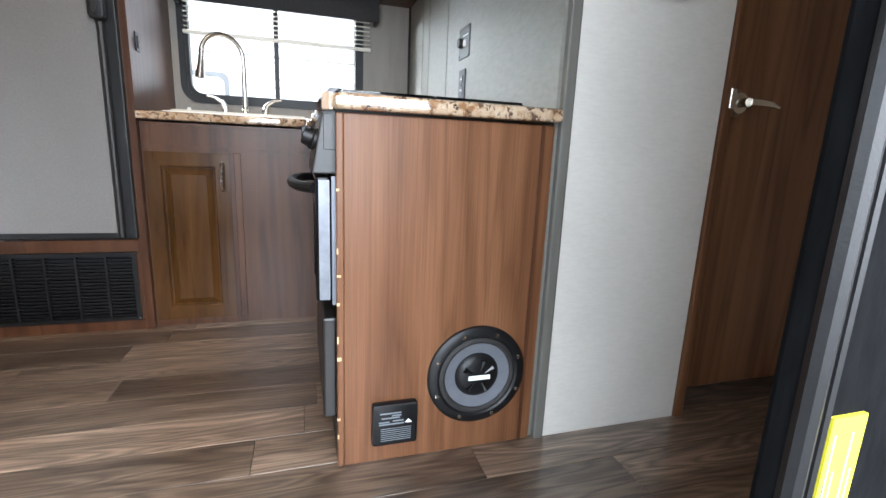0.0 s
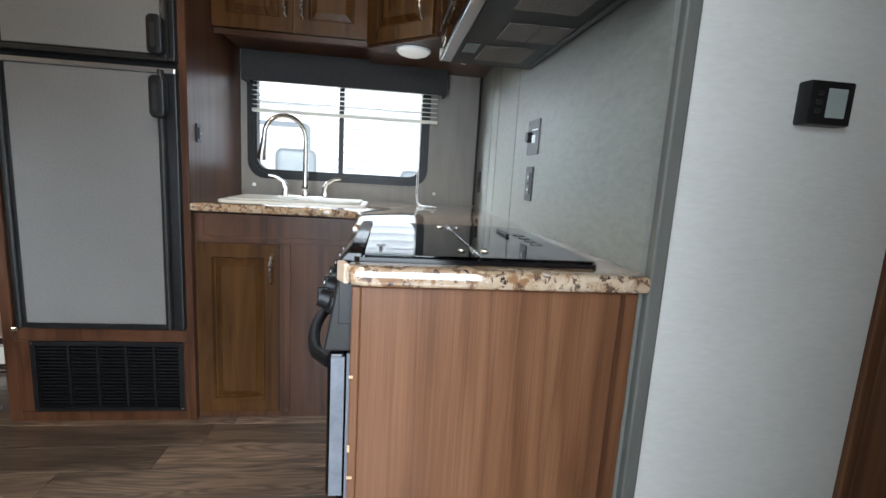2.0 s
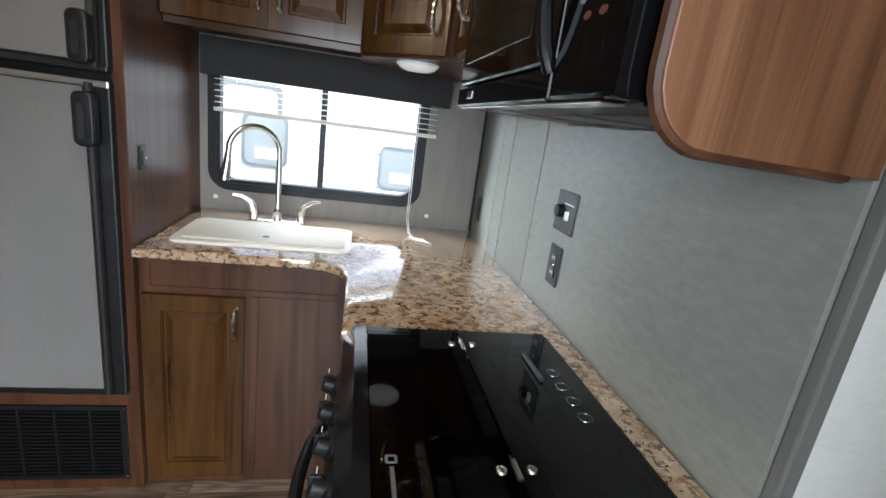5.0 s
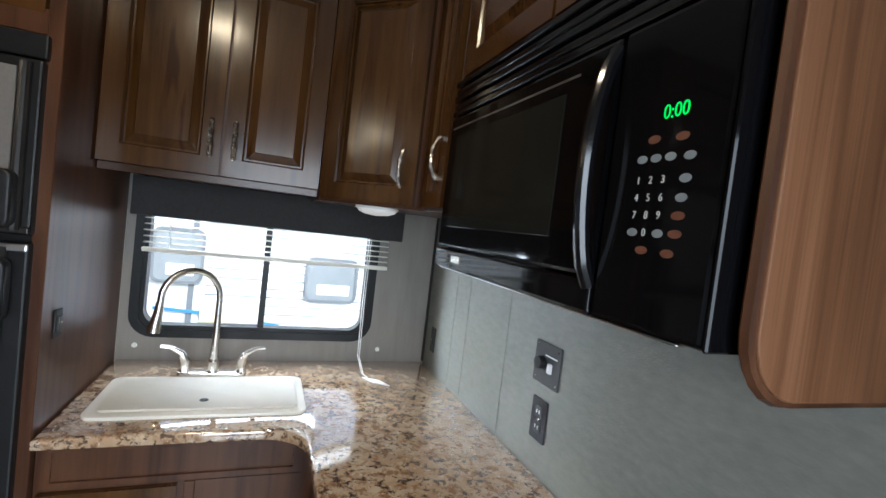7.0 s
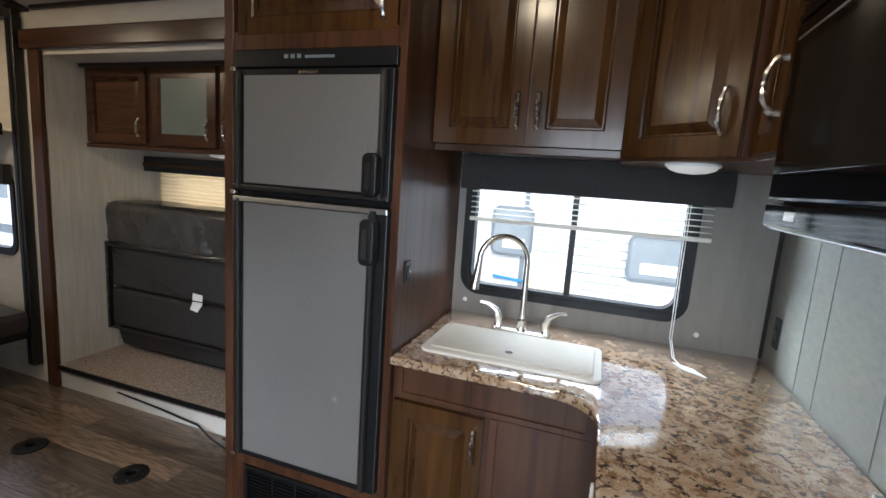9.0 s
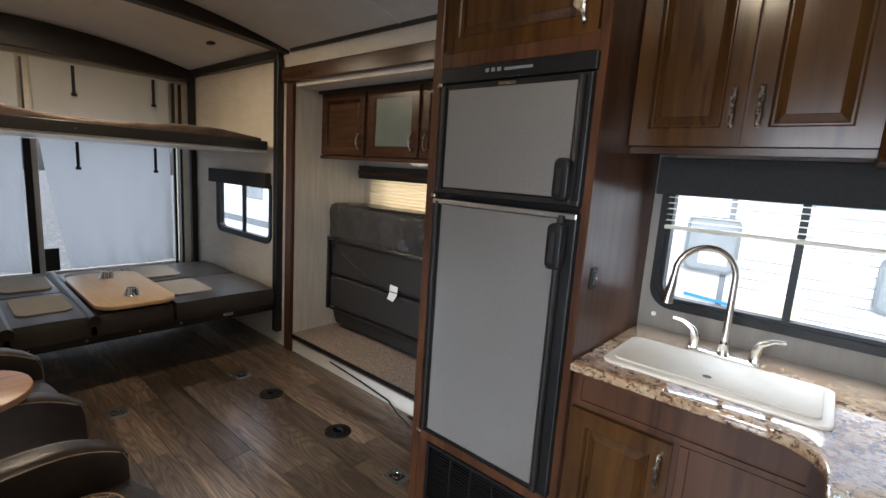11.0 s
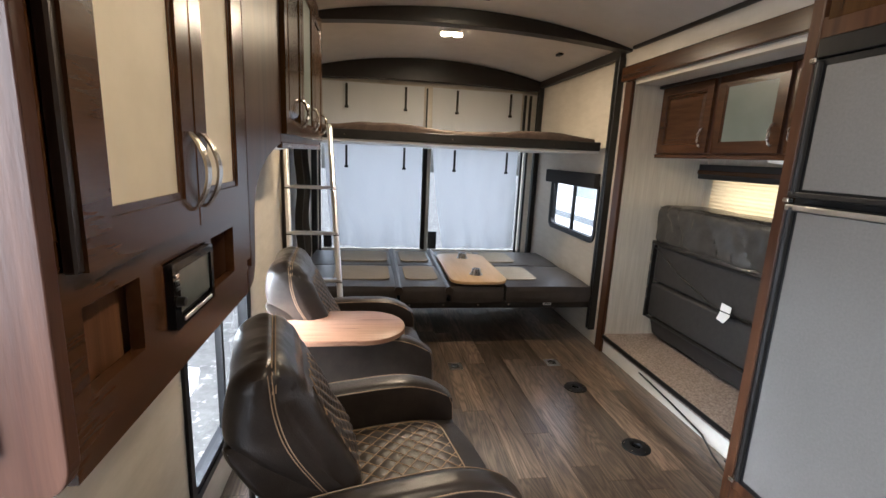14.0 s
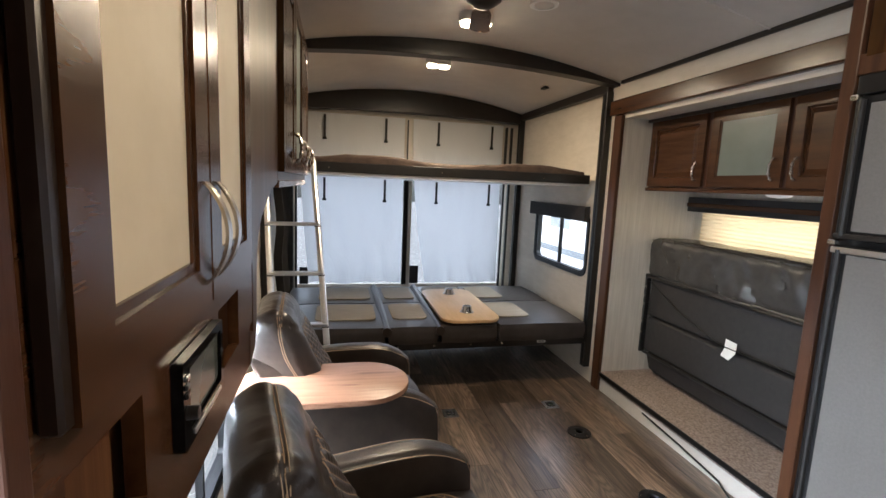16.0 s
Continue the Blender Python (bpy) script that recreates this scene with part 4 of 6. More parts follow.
od = part("oven_door", box(0.655, 0.690, 1.735, 2.252, 0.425, 0.728, 0.008, 2), ENAMEL, rng, "black glass oven door")
part("door_edge", box(0.662, 0.688, 1.7315, 1.7352, 0.432, 0.722, 0.001), WORN_STEEL, od, "worn steel door edge")
part("door_window", box(0.6525, 0.656, 1.80, 2.19, 0.48, 0.66, 0.001), GLOSS_BLACK, od)
hp = [(0.655, 1.765, 0.70)] + [(0.655 - 0.055 * math.sin(math.pi * k / 10) ** 0.5, 1.765 + 0.457 * k / 10, 0.70) for k in range(1, 10)] + [(0.655, 2.222, 0.70)]
part("handle", tube(hp, 0.013, 10), BLACK, od, "bowed black bar handle", smooth=True)
part("liner", box(0.692, 0.704, 1.729, 1.7352, 0.42, 0.73), WORN_STEEL, rng)
dr = part("drawer", box(0.668, 0.702, 1.733, 2.254, 0.115, 0.385, 0.006, 2), BLACK_STEEL, rng, "black storage drawer front")
part("kick_plate", box(0.70, 0.72, 1.73, 2.258, 0.0, 0.112), BLACK, rng)

# speaker and label box on the peninsula
spk = thing("subwoofer", (1.063, 1.69, 0.218), "round black subwoofer with a grey cone set in the panel", "speaker")
C = (1.063, 1.69, 0.218)
part("rim", disc(C, (0, -1, 0), [(0.098, 0.0), (0.137, 0.0), (0.136, 0.008), (0.128, 0.014), (0.112, 0.015), (0.106, 0.010), (0.098, 0.004)], 48), BLACK, spk, smooth=True)
part("surround", disc(C, (0, -1, 0), [(0.108, 0.009), (0.104, 0.014), (0.098, 0.016), (0.092, 0.012), (0.090, 0.006)], 48), BLACK_CLOTH, spk, "rolled black rubber surround", smooth=True)
part("cone", disc(C, (0, -1, 0), [(0.092, 0.009), (0.060, 0.002), (0.0, 0.0015)], 48), CONE, spk, "blue-grey metallic cone", smooth=True)
cap = part("dust_cap", disc(C, (0, -1, 0), [(0.062, 0.002), (0.057, 0.010), (0.042, 0.017), (0.02, 0.020), (0, 0.021)], 36), BLACK, spk, "domed black dust cap", smooth=True)
for k, a in enumerate((75, 150, 30, 230, -60)):
    ca, sa = math.cos(radians(a)), math.sin(radians(a))
    part("fin", tube([(C[0] + 0.015 * ca, 1.671, C[2] + 0.015 * sa), (C[0] + 0.046 * ca, 1.672, C[2] + 0.046 * sa)], [0.001, 0.008], 6), ENAMEL, cap)
part("maker_mark", box(C[0] - 0.030, C[0] + 0.030, 1.6665, 1.669, C[2] - 0.006, C[2] + 0.006), WHITE, cap, "plain pale bar for the maker's mark")
for k in range(8):
    a = radians(22 + 45 * k)
    part("screw", disc((C[0] + 0.121 * math.cos(a), 1.676, C[2] + 0.121 * math.sin(a)), (0, -1, 0), [(0, 0), (0.006, 0), (0.005, 0.003), (0, 0.004)], 10), CHROME, spk, smooth=True)
lab = thing("gas_detector", (0.857, 1.69, 0.04), "small black gas detector box with worn pale lettering", "detector")
part("case", slab(rounded(0.799, 0.915, 0.038, 0.152, 0.008), facing("-y", 1.69), 0.022, 0.004, 2), BLACK, lab, smooth=True)
for k, (a, b, z) in enumerate(((0.818, 0.872, 0.128), (0.848, 0.872, 0.121), (0.822, 0.868, 0.115), (0.815, 0.842, 0.104), (0.850, 0.878, 0.106), (0.815, 0.880, 0.098))):
    part("lettering", box(a, b, 1.6672, 1.668, z - 0.0018, z + 0.0018), KEY_GREY, lab)
part("mark", slab([(0.882, 0.098), (0.900, 0.098), (0.891, 0.108)], facing("-y", 1.668), 0.0008), WHITE, lab)
for k in range(7):
    part("slot", box(0.820, 0.898, 1.6668, 1.668, 0.052 + 0.0055 * k, 0.0535 + 0.0055 * k), KEY_GREY, lab)

settle(lab, dx=-0.016, dz=0.018)

# plates on the partition and panels
PLATE = mat("dark_grey_plate", (0.020, 0.020, 0.019), rough=0.4)


def plate(name, f, u, v, w, h, label, category, detail):
    t = thing(name, f(u, v, 0), label, category)
    part("cover_plate", slab(rounded(u - w / 2, u + w / 2, v - h / 2, v + h / 2, 0.005), f, 0.005, 0.002), BLACK if detail != "switch" else PLATE, t)
    if detail == "outlet":
        for dv in (-0.021, 0.021):
            s = part("socket", slab(rounded(u - 0.016, u + 0.016, v + dv - 0.015, v + dv + 0.015, 0.006), f, 0.0075), BLACK_STEEL, t)
            for du in (-0.006, 0.006):
                part("slot", slab(rounded(u + du - 0.001, u + du + 0.001, v + dv - 0.004, v + dv + 0.006, 0.0005, 2), f, 0.008), WHITE, s)
        part("screw", disc(f(u, v, 0.005), f(0, 0, 1) - f(0, 0, 0), [(0, 0), (0.004, 0), (0.003, 0.002), (0, 0.002)], 10), CHROME, t)
    if detail == "switch":
        part("rotary_knob", disc(f(u + 0.022, v, 0.005), f(0, 0, 1) - f(0, 0, 0), [(0, 0), (0.019, 0), (0.017, 0.016), (0, 0.018)], 18), BLACK, t, "black rotary knob", smooth=True)
        part("rocker", slab(rounded(u - 0.026, u - 0.010, v - 0.020, v + 0.006, 0.002, 3), f, 0.012, 0.002), WHITE, t, "white rocker switch")
        part("lettering", slab([(u - 0.045, v + 0.022), (u + 0.01, v + 0.022), (u + 0.01, v + 0.025), (u - 0.045, v + 0.025)], f, 0.0056), WHITE, t)
        for du, dv in ((-0.048, 0.045), (0.048, 0.045), (-0.048, -0.045), (0.048, -0.045)):
            part("screw", disc(f(u + du, v + dv, 0.005), f(0, 0, 1) - f(0, 0, 0), [(0, 0), (0.003, 0), (0.002, 0.0015), (0, 0.0015)], 8), CHROME, t)
    if detail == "single":
        part("socket", slab(rounded(u - 0.012, u + 0.012, v - 0.022, v + 0.022, 0.004), f, 0.010, 0.002), BLACK_STEEL, t)
        part("screw", disc(f(u, v, 0.010), f(0, 0, 1) - f(0, 0, 0), [(0, 0), (0.005, 0), (0.004, 0.002), (0, 0.002)], 10), CHROME, t)
    return t


PW = facing("-x", GX)
plate("switch_plate", PW, 2.428, 1.212, 0.12, 0.115, "grey switch plate with a rotary knob on the partition", "switch", "switch")
plate("wall_outlet", PW, 2.436, 1.057, 0.072, 0.116, "black double power outlet on the partition wall", "outlet", "outlet")
plate("corner_outlet", PW, 3.305, 1.043, 0.05, 0.11, "narrow black outlet in the kitchen corner", "outlet", "single")
plate("side_outlet", facing("+x", 0.005), 2.866, 1.176, 0.046, 0.075, "small black outlet on the cabinet side", "outlet", "single")
thermo = thing("thermostat", (1.600, 1.685, 1.28), "black square thermostat with a grey screen", "thermostat")
part("case", slab(rounded(1.558, 1.646, 1.242, 1.318, 0.004), facing("-y", 1.685), 0.03, 0.004, 2), BLACK, thermo, smooth=True)
part("screen", slab(rounded(1.592, 1.630, 1.255, 1.305, 0.002), facing("-y", 1.655), 0.001), mat("lcd_grey", (0.30, 0.33, 0.30), rough=0.3), thermo, "grey display screen")
for k in range(3):
    part("button", slab(rounded(1.570, 1.582, 1.262 + 0.015 * k, 1.270 + 0.015 * k, 0.002), facing("-y", 1.655), 0.002), BLACK_STEEL, thermo)

settle(thermo, dx=-0.073, dz=-0.044)

# window dressing over the sink
val = thing("window_valance", (0.52, 3.27, 1.47), "charcoal fabric-covered valance over the kitchen window", "valance")
part("front", box(0.040, 1.040, 3.298, 3.315, 1.466, 1.606, 0.004, 2), CHARCOAL, val)
part("return", box(0.040, 0.055, 3.315, KY - 0.007, 1.466, 1.606, 0.003), CHARCOAL, val)
part("return", box(1.024, 1.040, 3.315, KY - 0.007, 1.466, 1.606, 0.003), CHARCOAL, val)
blind = thing("window_blind", (0.53, 3.382, 1.334), "raised pale mini blind with open slats", "blind")
part("head_rail", box(0.068, 1.006, 3.368, 3.400, 1.572, 1.598), WHITE, blind)
for k in range(10):
    z = 1.363 + 0.0228 * k
    part("slat", slab([(3.370, z), (3.384, z + 0.003), (3.398, z + 0.001), (3.398, z + 0.0022), (3.384, z + 0.0042), (3.370, z + 0.0012)], lambda u, v, d: Vector((0.072 + d, u, v)), 0.930), BLIND, blind)
part("bottom_rail", box(0.068, 1.006, 3.372, 3.396, 1.329, 1.346, 0.004, 2), BLIND, blind)
for x in (0.16, 0.53, 0.90):
    part("cord", tube([(x, 3.368, 1.335), (x, 3.368, 1.585)], 0.0012, 5), WHITE, blind)
part("pull_cord", tube([(0.912, 3.364, 1.50), (0.911, 3.362, 1.18), (0.908, 3.33, 0.96), (0.905, 3.20, 0.925), (0.925, 3.17, TOP + 0.004)], 0.0016, 5), WHITE, blind)
part("pull_cord", tube([(0.920, 3.364, 1.50), (0.919, 3.362, 1.18), (0.916, 3.33, 0.95), (0.912, 3.20, 0.922), (0.928, 3.17, TOP + 0.004)], 0.0016, 5), WHITE, blind)
part("paper_tag", slab([(0.905, 3.185), (0.965, 3.150), (0.995, 3.085), (0.935, 3.120)], facing("+z", TOP + 0.002), 0.003), PAPER, blind, "white paper tag")
for x in (0.066, 1.012):
    bu = thing("wall_clip", (x, KY - 0.007, 0.97), "small clear plastic button on the wall board", "clip")
    part("button", disc((x, KY - 0.006, 0.963), (0, -1, 0), [(0, 0), (0.010, 0), (0.009, 0.005), (0, 0.006)], 14), WHITE, bu, smooth=True)

# wall cabinets
up = thing("wall_cabinet", (0.33, 3.15, 1.62), "stained wood wall cabinet with two raised-panel doors", "cabinet")
part("body", box(0.007, 0.646, 3.04, KY - 0.008, 1.625, 2.34, 0.002), WALNUT_DARK, up)
part("light_rail", box(0.007, 0.646, 3.045, 3.065, 1.600, 1.625, 0.002), ESPRESSO, up)
cab_door(up, facing("-y", 3.04), 0.010, 0.334, 1.626, 2.30, (0.306, 1.740))
cab_door(up, facing("-y", 3.04), 0.344, 0.644, 1.626, 2.30, (0.374, 1.740))
up2 = thing("corner_wall_cabinet", (0.78, 3.0, 1.60), "stained wood diagonal corner cabinet with one door", "cabinet")
DX, DY = 0.925 - 0.650, 2.765 - 3.02
DLEN = math.hypot(DX, DY)
DIAG = lambda u, v, d: Vector((0.650 + (u * DX + d * DY) / DLEN, 3.02 + (u * DY - d * DX) / DLEN, v))
part("body", slab([(0.650, 3.02), (0.925, 2.765), (GX - 0.002, 2.765), (GX - 0.002, KY - 0.008), (0.650, KY - 0.008)], lambda u, v, d: Vector((u, v, 1.590 + d)), 0.75), WALNUT_DARK, up2)
cab_door(up2, DIAG, 0.012, DLEN - 0.012, 1.600, 2.30, (DLEN - 0.055, 1.712))
up3 = thing("side_wall_cabinet", (1.1, 2.66, 1.60), "stained wood wall cabinet beside the microwave", "cabinet")
part("body", box(0.945, GX - 0.002, 2.56, 2.763, 1.590, 2.34, 0.002), WALNUT_DARK, up3)
cab_door(up3, facing("-x", 0.945), 2.566, 2.745, 1.600, 2.30, (2.600, 1.735), stile=0.045)
part("divider", slab([(0.958, 2.34)] + [(0.958 + 0.05 * (1 - math.cos(radians(15 * k))), 1.505 - 0.05 * math.sin(radians(15 * k))) for k in range(7)] + [(GX - 0.002, 1.455), (GX - 0.002, 2.34)], lambda u, v, d: Vector((u, 2.535 + d, v)), 0.02), WALNUT_DARK, up3)
part("edge_strip", tube([(0.957, 2.545, 1.60), (0.957, 2.545, 1.505)] + [(0.957 + 0.05 * (1 - math.cos(radians(15 * k))), 2.545, 1.505 - 0.052 * math.sin(radians(15 * k))) for k in range(1, 7)], 0.004, 6), WHITE, up3, "pale edge banding")
up4 = thing("microwave_cabinet", (1.1, 1.7, 1.403), "wood-grain cabinet round and over the microwave", "cabinet")
part("end_panel", slab([(0.942, 2.36)] + [(0.942 + 0.07 * (1 - math.cos(radians(15 * k))), 1.478 - 0.07 * math.sin(radians(15 * k))) for k in range(7)] + [(GX - 0.002, 1.403), (GX - 0.002, 2.36)], lambda u, v, d: Vector((u, 1.692 + d, v)), 0.022, 0.002), WALNUT, up4, "walnut-grain end panel with a rounded corner")
part("edge_strip", tube([(0.941, 1.703, 2.34), (0.941, 1.703, 1.478)] + [(0.941 + 0.07 * (1 - math.cos(radians(15 * k))), 1.703, 1.478 - 0.071 * math.sin(radians(15 * k))) for k in range(1, 7)] + [(1.2, 1.703, 1.4025)], 0.008, 6), WALNUT_DARK, up4, "dark brown edge banding")
part("body", box(0.955, GX - 0.002, 1.716, 2.533, 1.93, 2.34), WALNUT_DARK, up4)
cab_door(up4, facing("-x", 0.955), 1.725, 2.12, 1.94, 2.30, None)
cab_door(up4, facing("-x", 0.955), 2.13, 2.525, 1.94, 2.30, None)
dome = thing("puck_light", (0.82, 3.1, 1.59), "white dome lamp under the wall cabinet", "lamp")
part("base", disc((0.845, 2.98, 1.590), (0, 0, -1), [(0, 0), (0.075, 0), (0.075, 0.008), (0, 0.008)], 24), WHITE, dome)
part("lens", disc((0.845, 2.98, 1.582), (0, 0, -1), [(0.07, 0), (0.062, 0.010), (0.04, 0.018), (0, 0.022)], 24), DOME, dome, "milky plastic lens", smooth=True)

mw = thing("microwave", (1.1, 2.12, 1.5), "gloss black over-range microwave with a keypad", "microwave")
part("body", box(0.945, GX - 0.004, 1.722, 2.528, 1.500, 1.925), ENAMEL, mw)
md = part("door", box(0.915, 0.945, 1.905, 2.522, 1.545, 1.835, 0.006, 2), GLOSS_BLACK, mw, "gloss black door with a dark window")
part("window", box(0.9128, 0.916, 2.02, 2.47, 1.59, 1.79, 0.001), mat("dark_mesh_glass", (0.010, 0.011, 0.010), rough=0.10, spec=0.25), md)
part("trim", box(0.9135, 0.916, 1.99, 2.50, 1.808, 1.811), ALU, md)
bp = [(0.916 - 0.030 * math.sin(math.pi * k / 12) ** 0.6 if 0 < k < 12 else 0.916, 1.912, 1.535 + 0.285 * k / 12) for k in range(13)]
part("handle", tube(bp, 0.011, 10), ENAMEL, md, "bowed gloss black handle", smooth=True)
part("lower_bar", box(0.913, 0.945, 1.905, 2.522, 1.500, 1.542, 0.004, 2), GLOSS_BLACK, mw)
part("badge", box(0.911, 0.9135, 2.36, 2.41, 1.515, 1.530, 0.001), CHROME, mw, "small silver badge")
cpn = part("control_panel", box(0.914, 0.945, 1.728, 1.900, 1.500, 1.835, 0.006, 2), GLOSS_BLACK, mw, "gloss black keypad panel")
for k in range(5):
    part("louvre", box(0.916 + 0.004 * (k % 2), 0.947, 1.728, 2.522, 1.840 + 0.017 * k, 1.852 + 0.017 * k, 0.002), ENAMEL, mw, "black vent louvre")
part("side_trim", box(0.9125, 0.945, 1.7205, 1.7275, 1.50, 1.925, 0.002), GLOSS_BLACK, mw)


def words(name, text, size, m, material, parent, depth=0.0004):
    cu = bpy.data.curves.new(name, "FONT")
    cu.body, cu.size, cu.extrude, cu.align_x, cu.align_y = text, size, depth, "CENTER", "CENTER"
    tmp = new(name, cu)
    me = bpy.data.meshes.new_from_object(tmp.evaluated_get(bpy.context.evaluated_depsgraph_get()))
    bpy.data.objects.remove(tmp)
    me.transform(Matrix.Translation(-ORIGIN[parent]) @ m)
    me.materials.append(material)
    ob = new(name, me)
    ob.parent = parent
    ORIGIN[ob] = ORIGIN[parent]
    return ob


KEY_TEXT = mat("pale_key_lettering", (0.4, 0.4, 0.38), rough=0.5)
KEYPAD = Matrix(((0, 0, -1, 0), (-1, 0, 0, 0), (0, 1, 0, 0), (0, 0, 0, 1)))


def key_text(text, y, z, size, material):
    return words("digit", text, size, Matrix.Translation((0.9132, y, z)) @ KEYPAD, material, cpn)


words("display", "0:00", 0.021, Matrix.Translation((0.9132, 1.799, 1.728)) @ KEYPAD, GREEN_LED, cpn)
for r, row in enumerate(("123", "456", "789")):
    for c, ch in enumerate(row):
        key_text(ch, 1.842 - 0.0185 * c, 1.659 - 0.0185 * r, 0.0115, KEY_TEXT)
key_text("0", 1.8235, 1.6035, 0.0115, KEY_TEXT)


for y, z, m_ in ((1.826, 1.702, KEY_RED), (1.786, 1.701, KEY_RED), (1.841, 1.682, KEY_GREY), (1.820, 1.682, KEY_GREY), (1.799, 1.682, KEY_GREY), (1.773, 1.681, KEY_GREY),
                 (1.775, 1.659, KEY_GREY), (1.777, 1.640, KEY_GREY), (1.778, 1.622, KEY_RED), (1.779, 1.604, KEY_RED), (1.842, 1.6035, KEY_GREY), (1.803, 1.6035, KEY_GREY), (1.824, 1.585, KEY_RED), (1.786, 1.584, KEY_RED)):
    bm = disc((0.9143, 0, 0), (-1, 0, 0), [(0, 0), (0.0055, 0), (0.0055, 0.001), (0, 0.001)], 14)
    for v in bm.verts:
        v.co.y, v.co.z = y + v.co.y * (1.7 if m_ is KEY_RED else 1.45), z + v.co.z * 0.80
    part("key", bm, m_, cpn)
part("underside", box(0.955, GX - 0.008, 1.735, 2.515, 1.4975, 1.5002), BLACK, mw, "matt black underside plate")
for x0, x1, y0, y1 in ((1.02, 1.17, 2.27, 2.44), (1.02, 1.17, 1.80, 1.97)):
    part("grease_filter", box(x0, x1, y0, y1, 1.4945, 1.4975, 0.001), MESH, mw, "aluminium mesh grease filter")
for x0, x1 in ((1.035, 1.115), (1.118, 1.20)):
    part("cover_plate", box(x0, x1, 2.06, 2.20, 1.4945, 1.4975, 0.001), PLATE_BROWN, mw, "brown-grey service plate")
part("cooktop_lamp", box(0.965, 1.005, 2.27, 2.36, 1.4945, 1.4975, 0.001), FROSTED, mw, "small lamp lens")
part("front_band", box(0.918, 0.950, 1.76, 2.50, 1.4965, 1.4998, 0.001), POLISHED, mw, "scuffed bright foil band")
part("back_rail", box(1.205, 1.218, 1.76, 2.46, 1.492, 1.4975, 0.001), BLACK_STEEL, mw)

settle(mw, dz=-0.051, sz=1.12)

# ---- living space, entry side ----
EY = 1.15
ent = thing("media_cabinet", (-0.2, 1.0, 1.10), "dark stained media cabinet with parchment door panels", "cabinet")
for (u0, u1, v0, v1) in ((-0.58, 0.166, 1.10, 1.190), (-0.62, 0.166, 1.300, 1.36), (0.125, 0.166, 1.190, 1.300), (-0.085, -0.010, 1.190, 1.300), (-0.310, -0.275, 1.190, 1.300), (-0.62, -0.465, 1.190, 1.300)):
    part("face_board", box(u0, u1, EY - 0.02, EY, v0, v1, 0.0), ESPRESSO, ent)
CURVE = [(-1.085, 1.505), (-0.99, 1.490), (-0.87, 1.462), (-0.76, 1.420), (-0.70, 1.375), (-0.675, 1.31), (-0.668, 1.22), (-0.662, 1.16), (-0.640, 1.120), (-0.58, 1.099)]
part("curved_end", slab([(-0.62, 2.31), (-1.085, 2.31)] + CURVE + [(-0.58, 1.165), (-0.62, 1.165)], lambda u, v, d: Vector((u, EY - 0.02 + d, v)), 0.021), WALNUT_DARK, ent, "brown end board with a curved cut")
part("edge_strip", tube([(u - 0.002, EY - 0.008, v - 0.001) for u, v in CURVE], 0.004, 6), POLISHED, ent, "bright metal edge strip")
part("face_board", box(-0.62, 0.166, EY - 0.02, EY, 1.36, 2.31), ESPRESSO, ent)
part("bottom", box(-0.60, 0.17, YL + 0.003, EY - 0.02, 1.10, 1.115), WALNUT_DARK, ent)
part("shelf", box(-0.60, 0.17, YL + 0.003, EY - 0.02, 1.305, 1.315), WALNUT_DARK, ent)
part("back", box(-0.60, 0.17, YL + 0.003, YL + 0.012, 1.115, 2.31), WALNUT_DARK, ent)
for x in (-0.060, -0.293, -0.472, 0.15):
    part("divider", box(x - 0.006, x + 0.006, YL + 0.012, EY - 0.02, 1.115, 1.305), WALNUT_DARK, ent)
part("side", box(-0.635, -0.62, YL + 0.003, EY - 0.021, 1.16, 2.31), WALNUT_DARK, ent)
part("end_panel", slab([(1.156, 2.31), (1.156, 1.15)] + [(1.126 + 0.03 * math.cos(radians(-15 * k)), 1.14 + 0.04 * math.sin(radians(-15 * k))) for k in range(7)] + [(YL + 0.003, 1.06), (YL + 0.003, 2.31)], lambda u, v, d: Vector((0.166 + d, u, v)), 0.022, 0.002), mat("reddish_walnut_end", (0.056, 0.024, 0.0145), (0.098, 0.046, 0.029), (26, 26, 1.4), 0.36, spec=0.3, bump=0.12, bscale=200, c3=(0.075, 0.032, 0.02), spot=0.6, distort=0.8), ent, "reddish walnut-grain end panel")
DF = facing("+y", EY)
# Near-black bead: shade on the unlit door edge is put into its colour.
DARK_EDGE = mat("shaded_dark_edge", (0.014, 0.007, 0.004), (0.024, 0.012, 0.007), (20, 20, 2), 0.35)
for a, b, hu in ((-0.198, 0.138, -0.172), (-0.508, -0.206, -0.232)):
    dr = cab_door(ent, DF, a, b, 1.345, 2.24, None, PARCHMENT, 0.054, frame_mat=ESPRESSO)
    part("edge_bead", box(b, b + (0.016 if b > 0 else 0.007), EY + 0.001, EY + 0.017, 1.346, 2.239, 0.003), DARK_EDGE, dr, "dark moulded door edge, its shade put into the colour")
    strap = bmesh.new()
    arc = [(1.376 + 0.134 * k / 14, 0.0185 + 0.028 * math.sin(math.pi * k / 14) ** 0.75) for k in range(15)]
    rows = [[strap.verts.new(DF(hu + w, v, d + o)) for w, o in ((-0.010, 0), (0.010, 0), (0.010, 0.0045), (-0.010, 0.0045))] for v, d in arc]
    for p, q in zip(rows, rows[1:]):
        for i in range(4):
            strap.faces.new((p[i], p[(i + 1) % 4], q[(i + 1) % 4], q[i]))
    strap.faces.new(rows[0])
    strap.faces.new(rows[-1])
    part("handle", strap, CHROME, dr, "flat bowed brushed nickel strap handle", smooth=False)
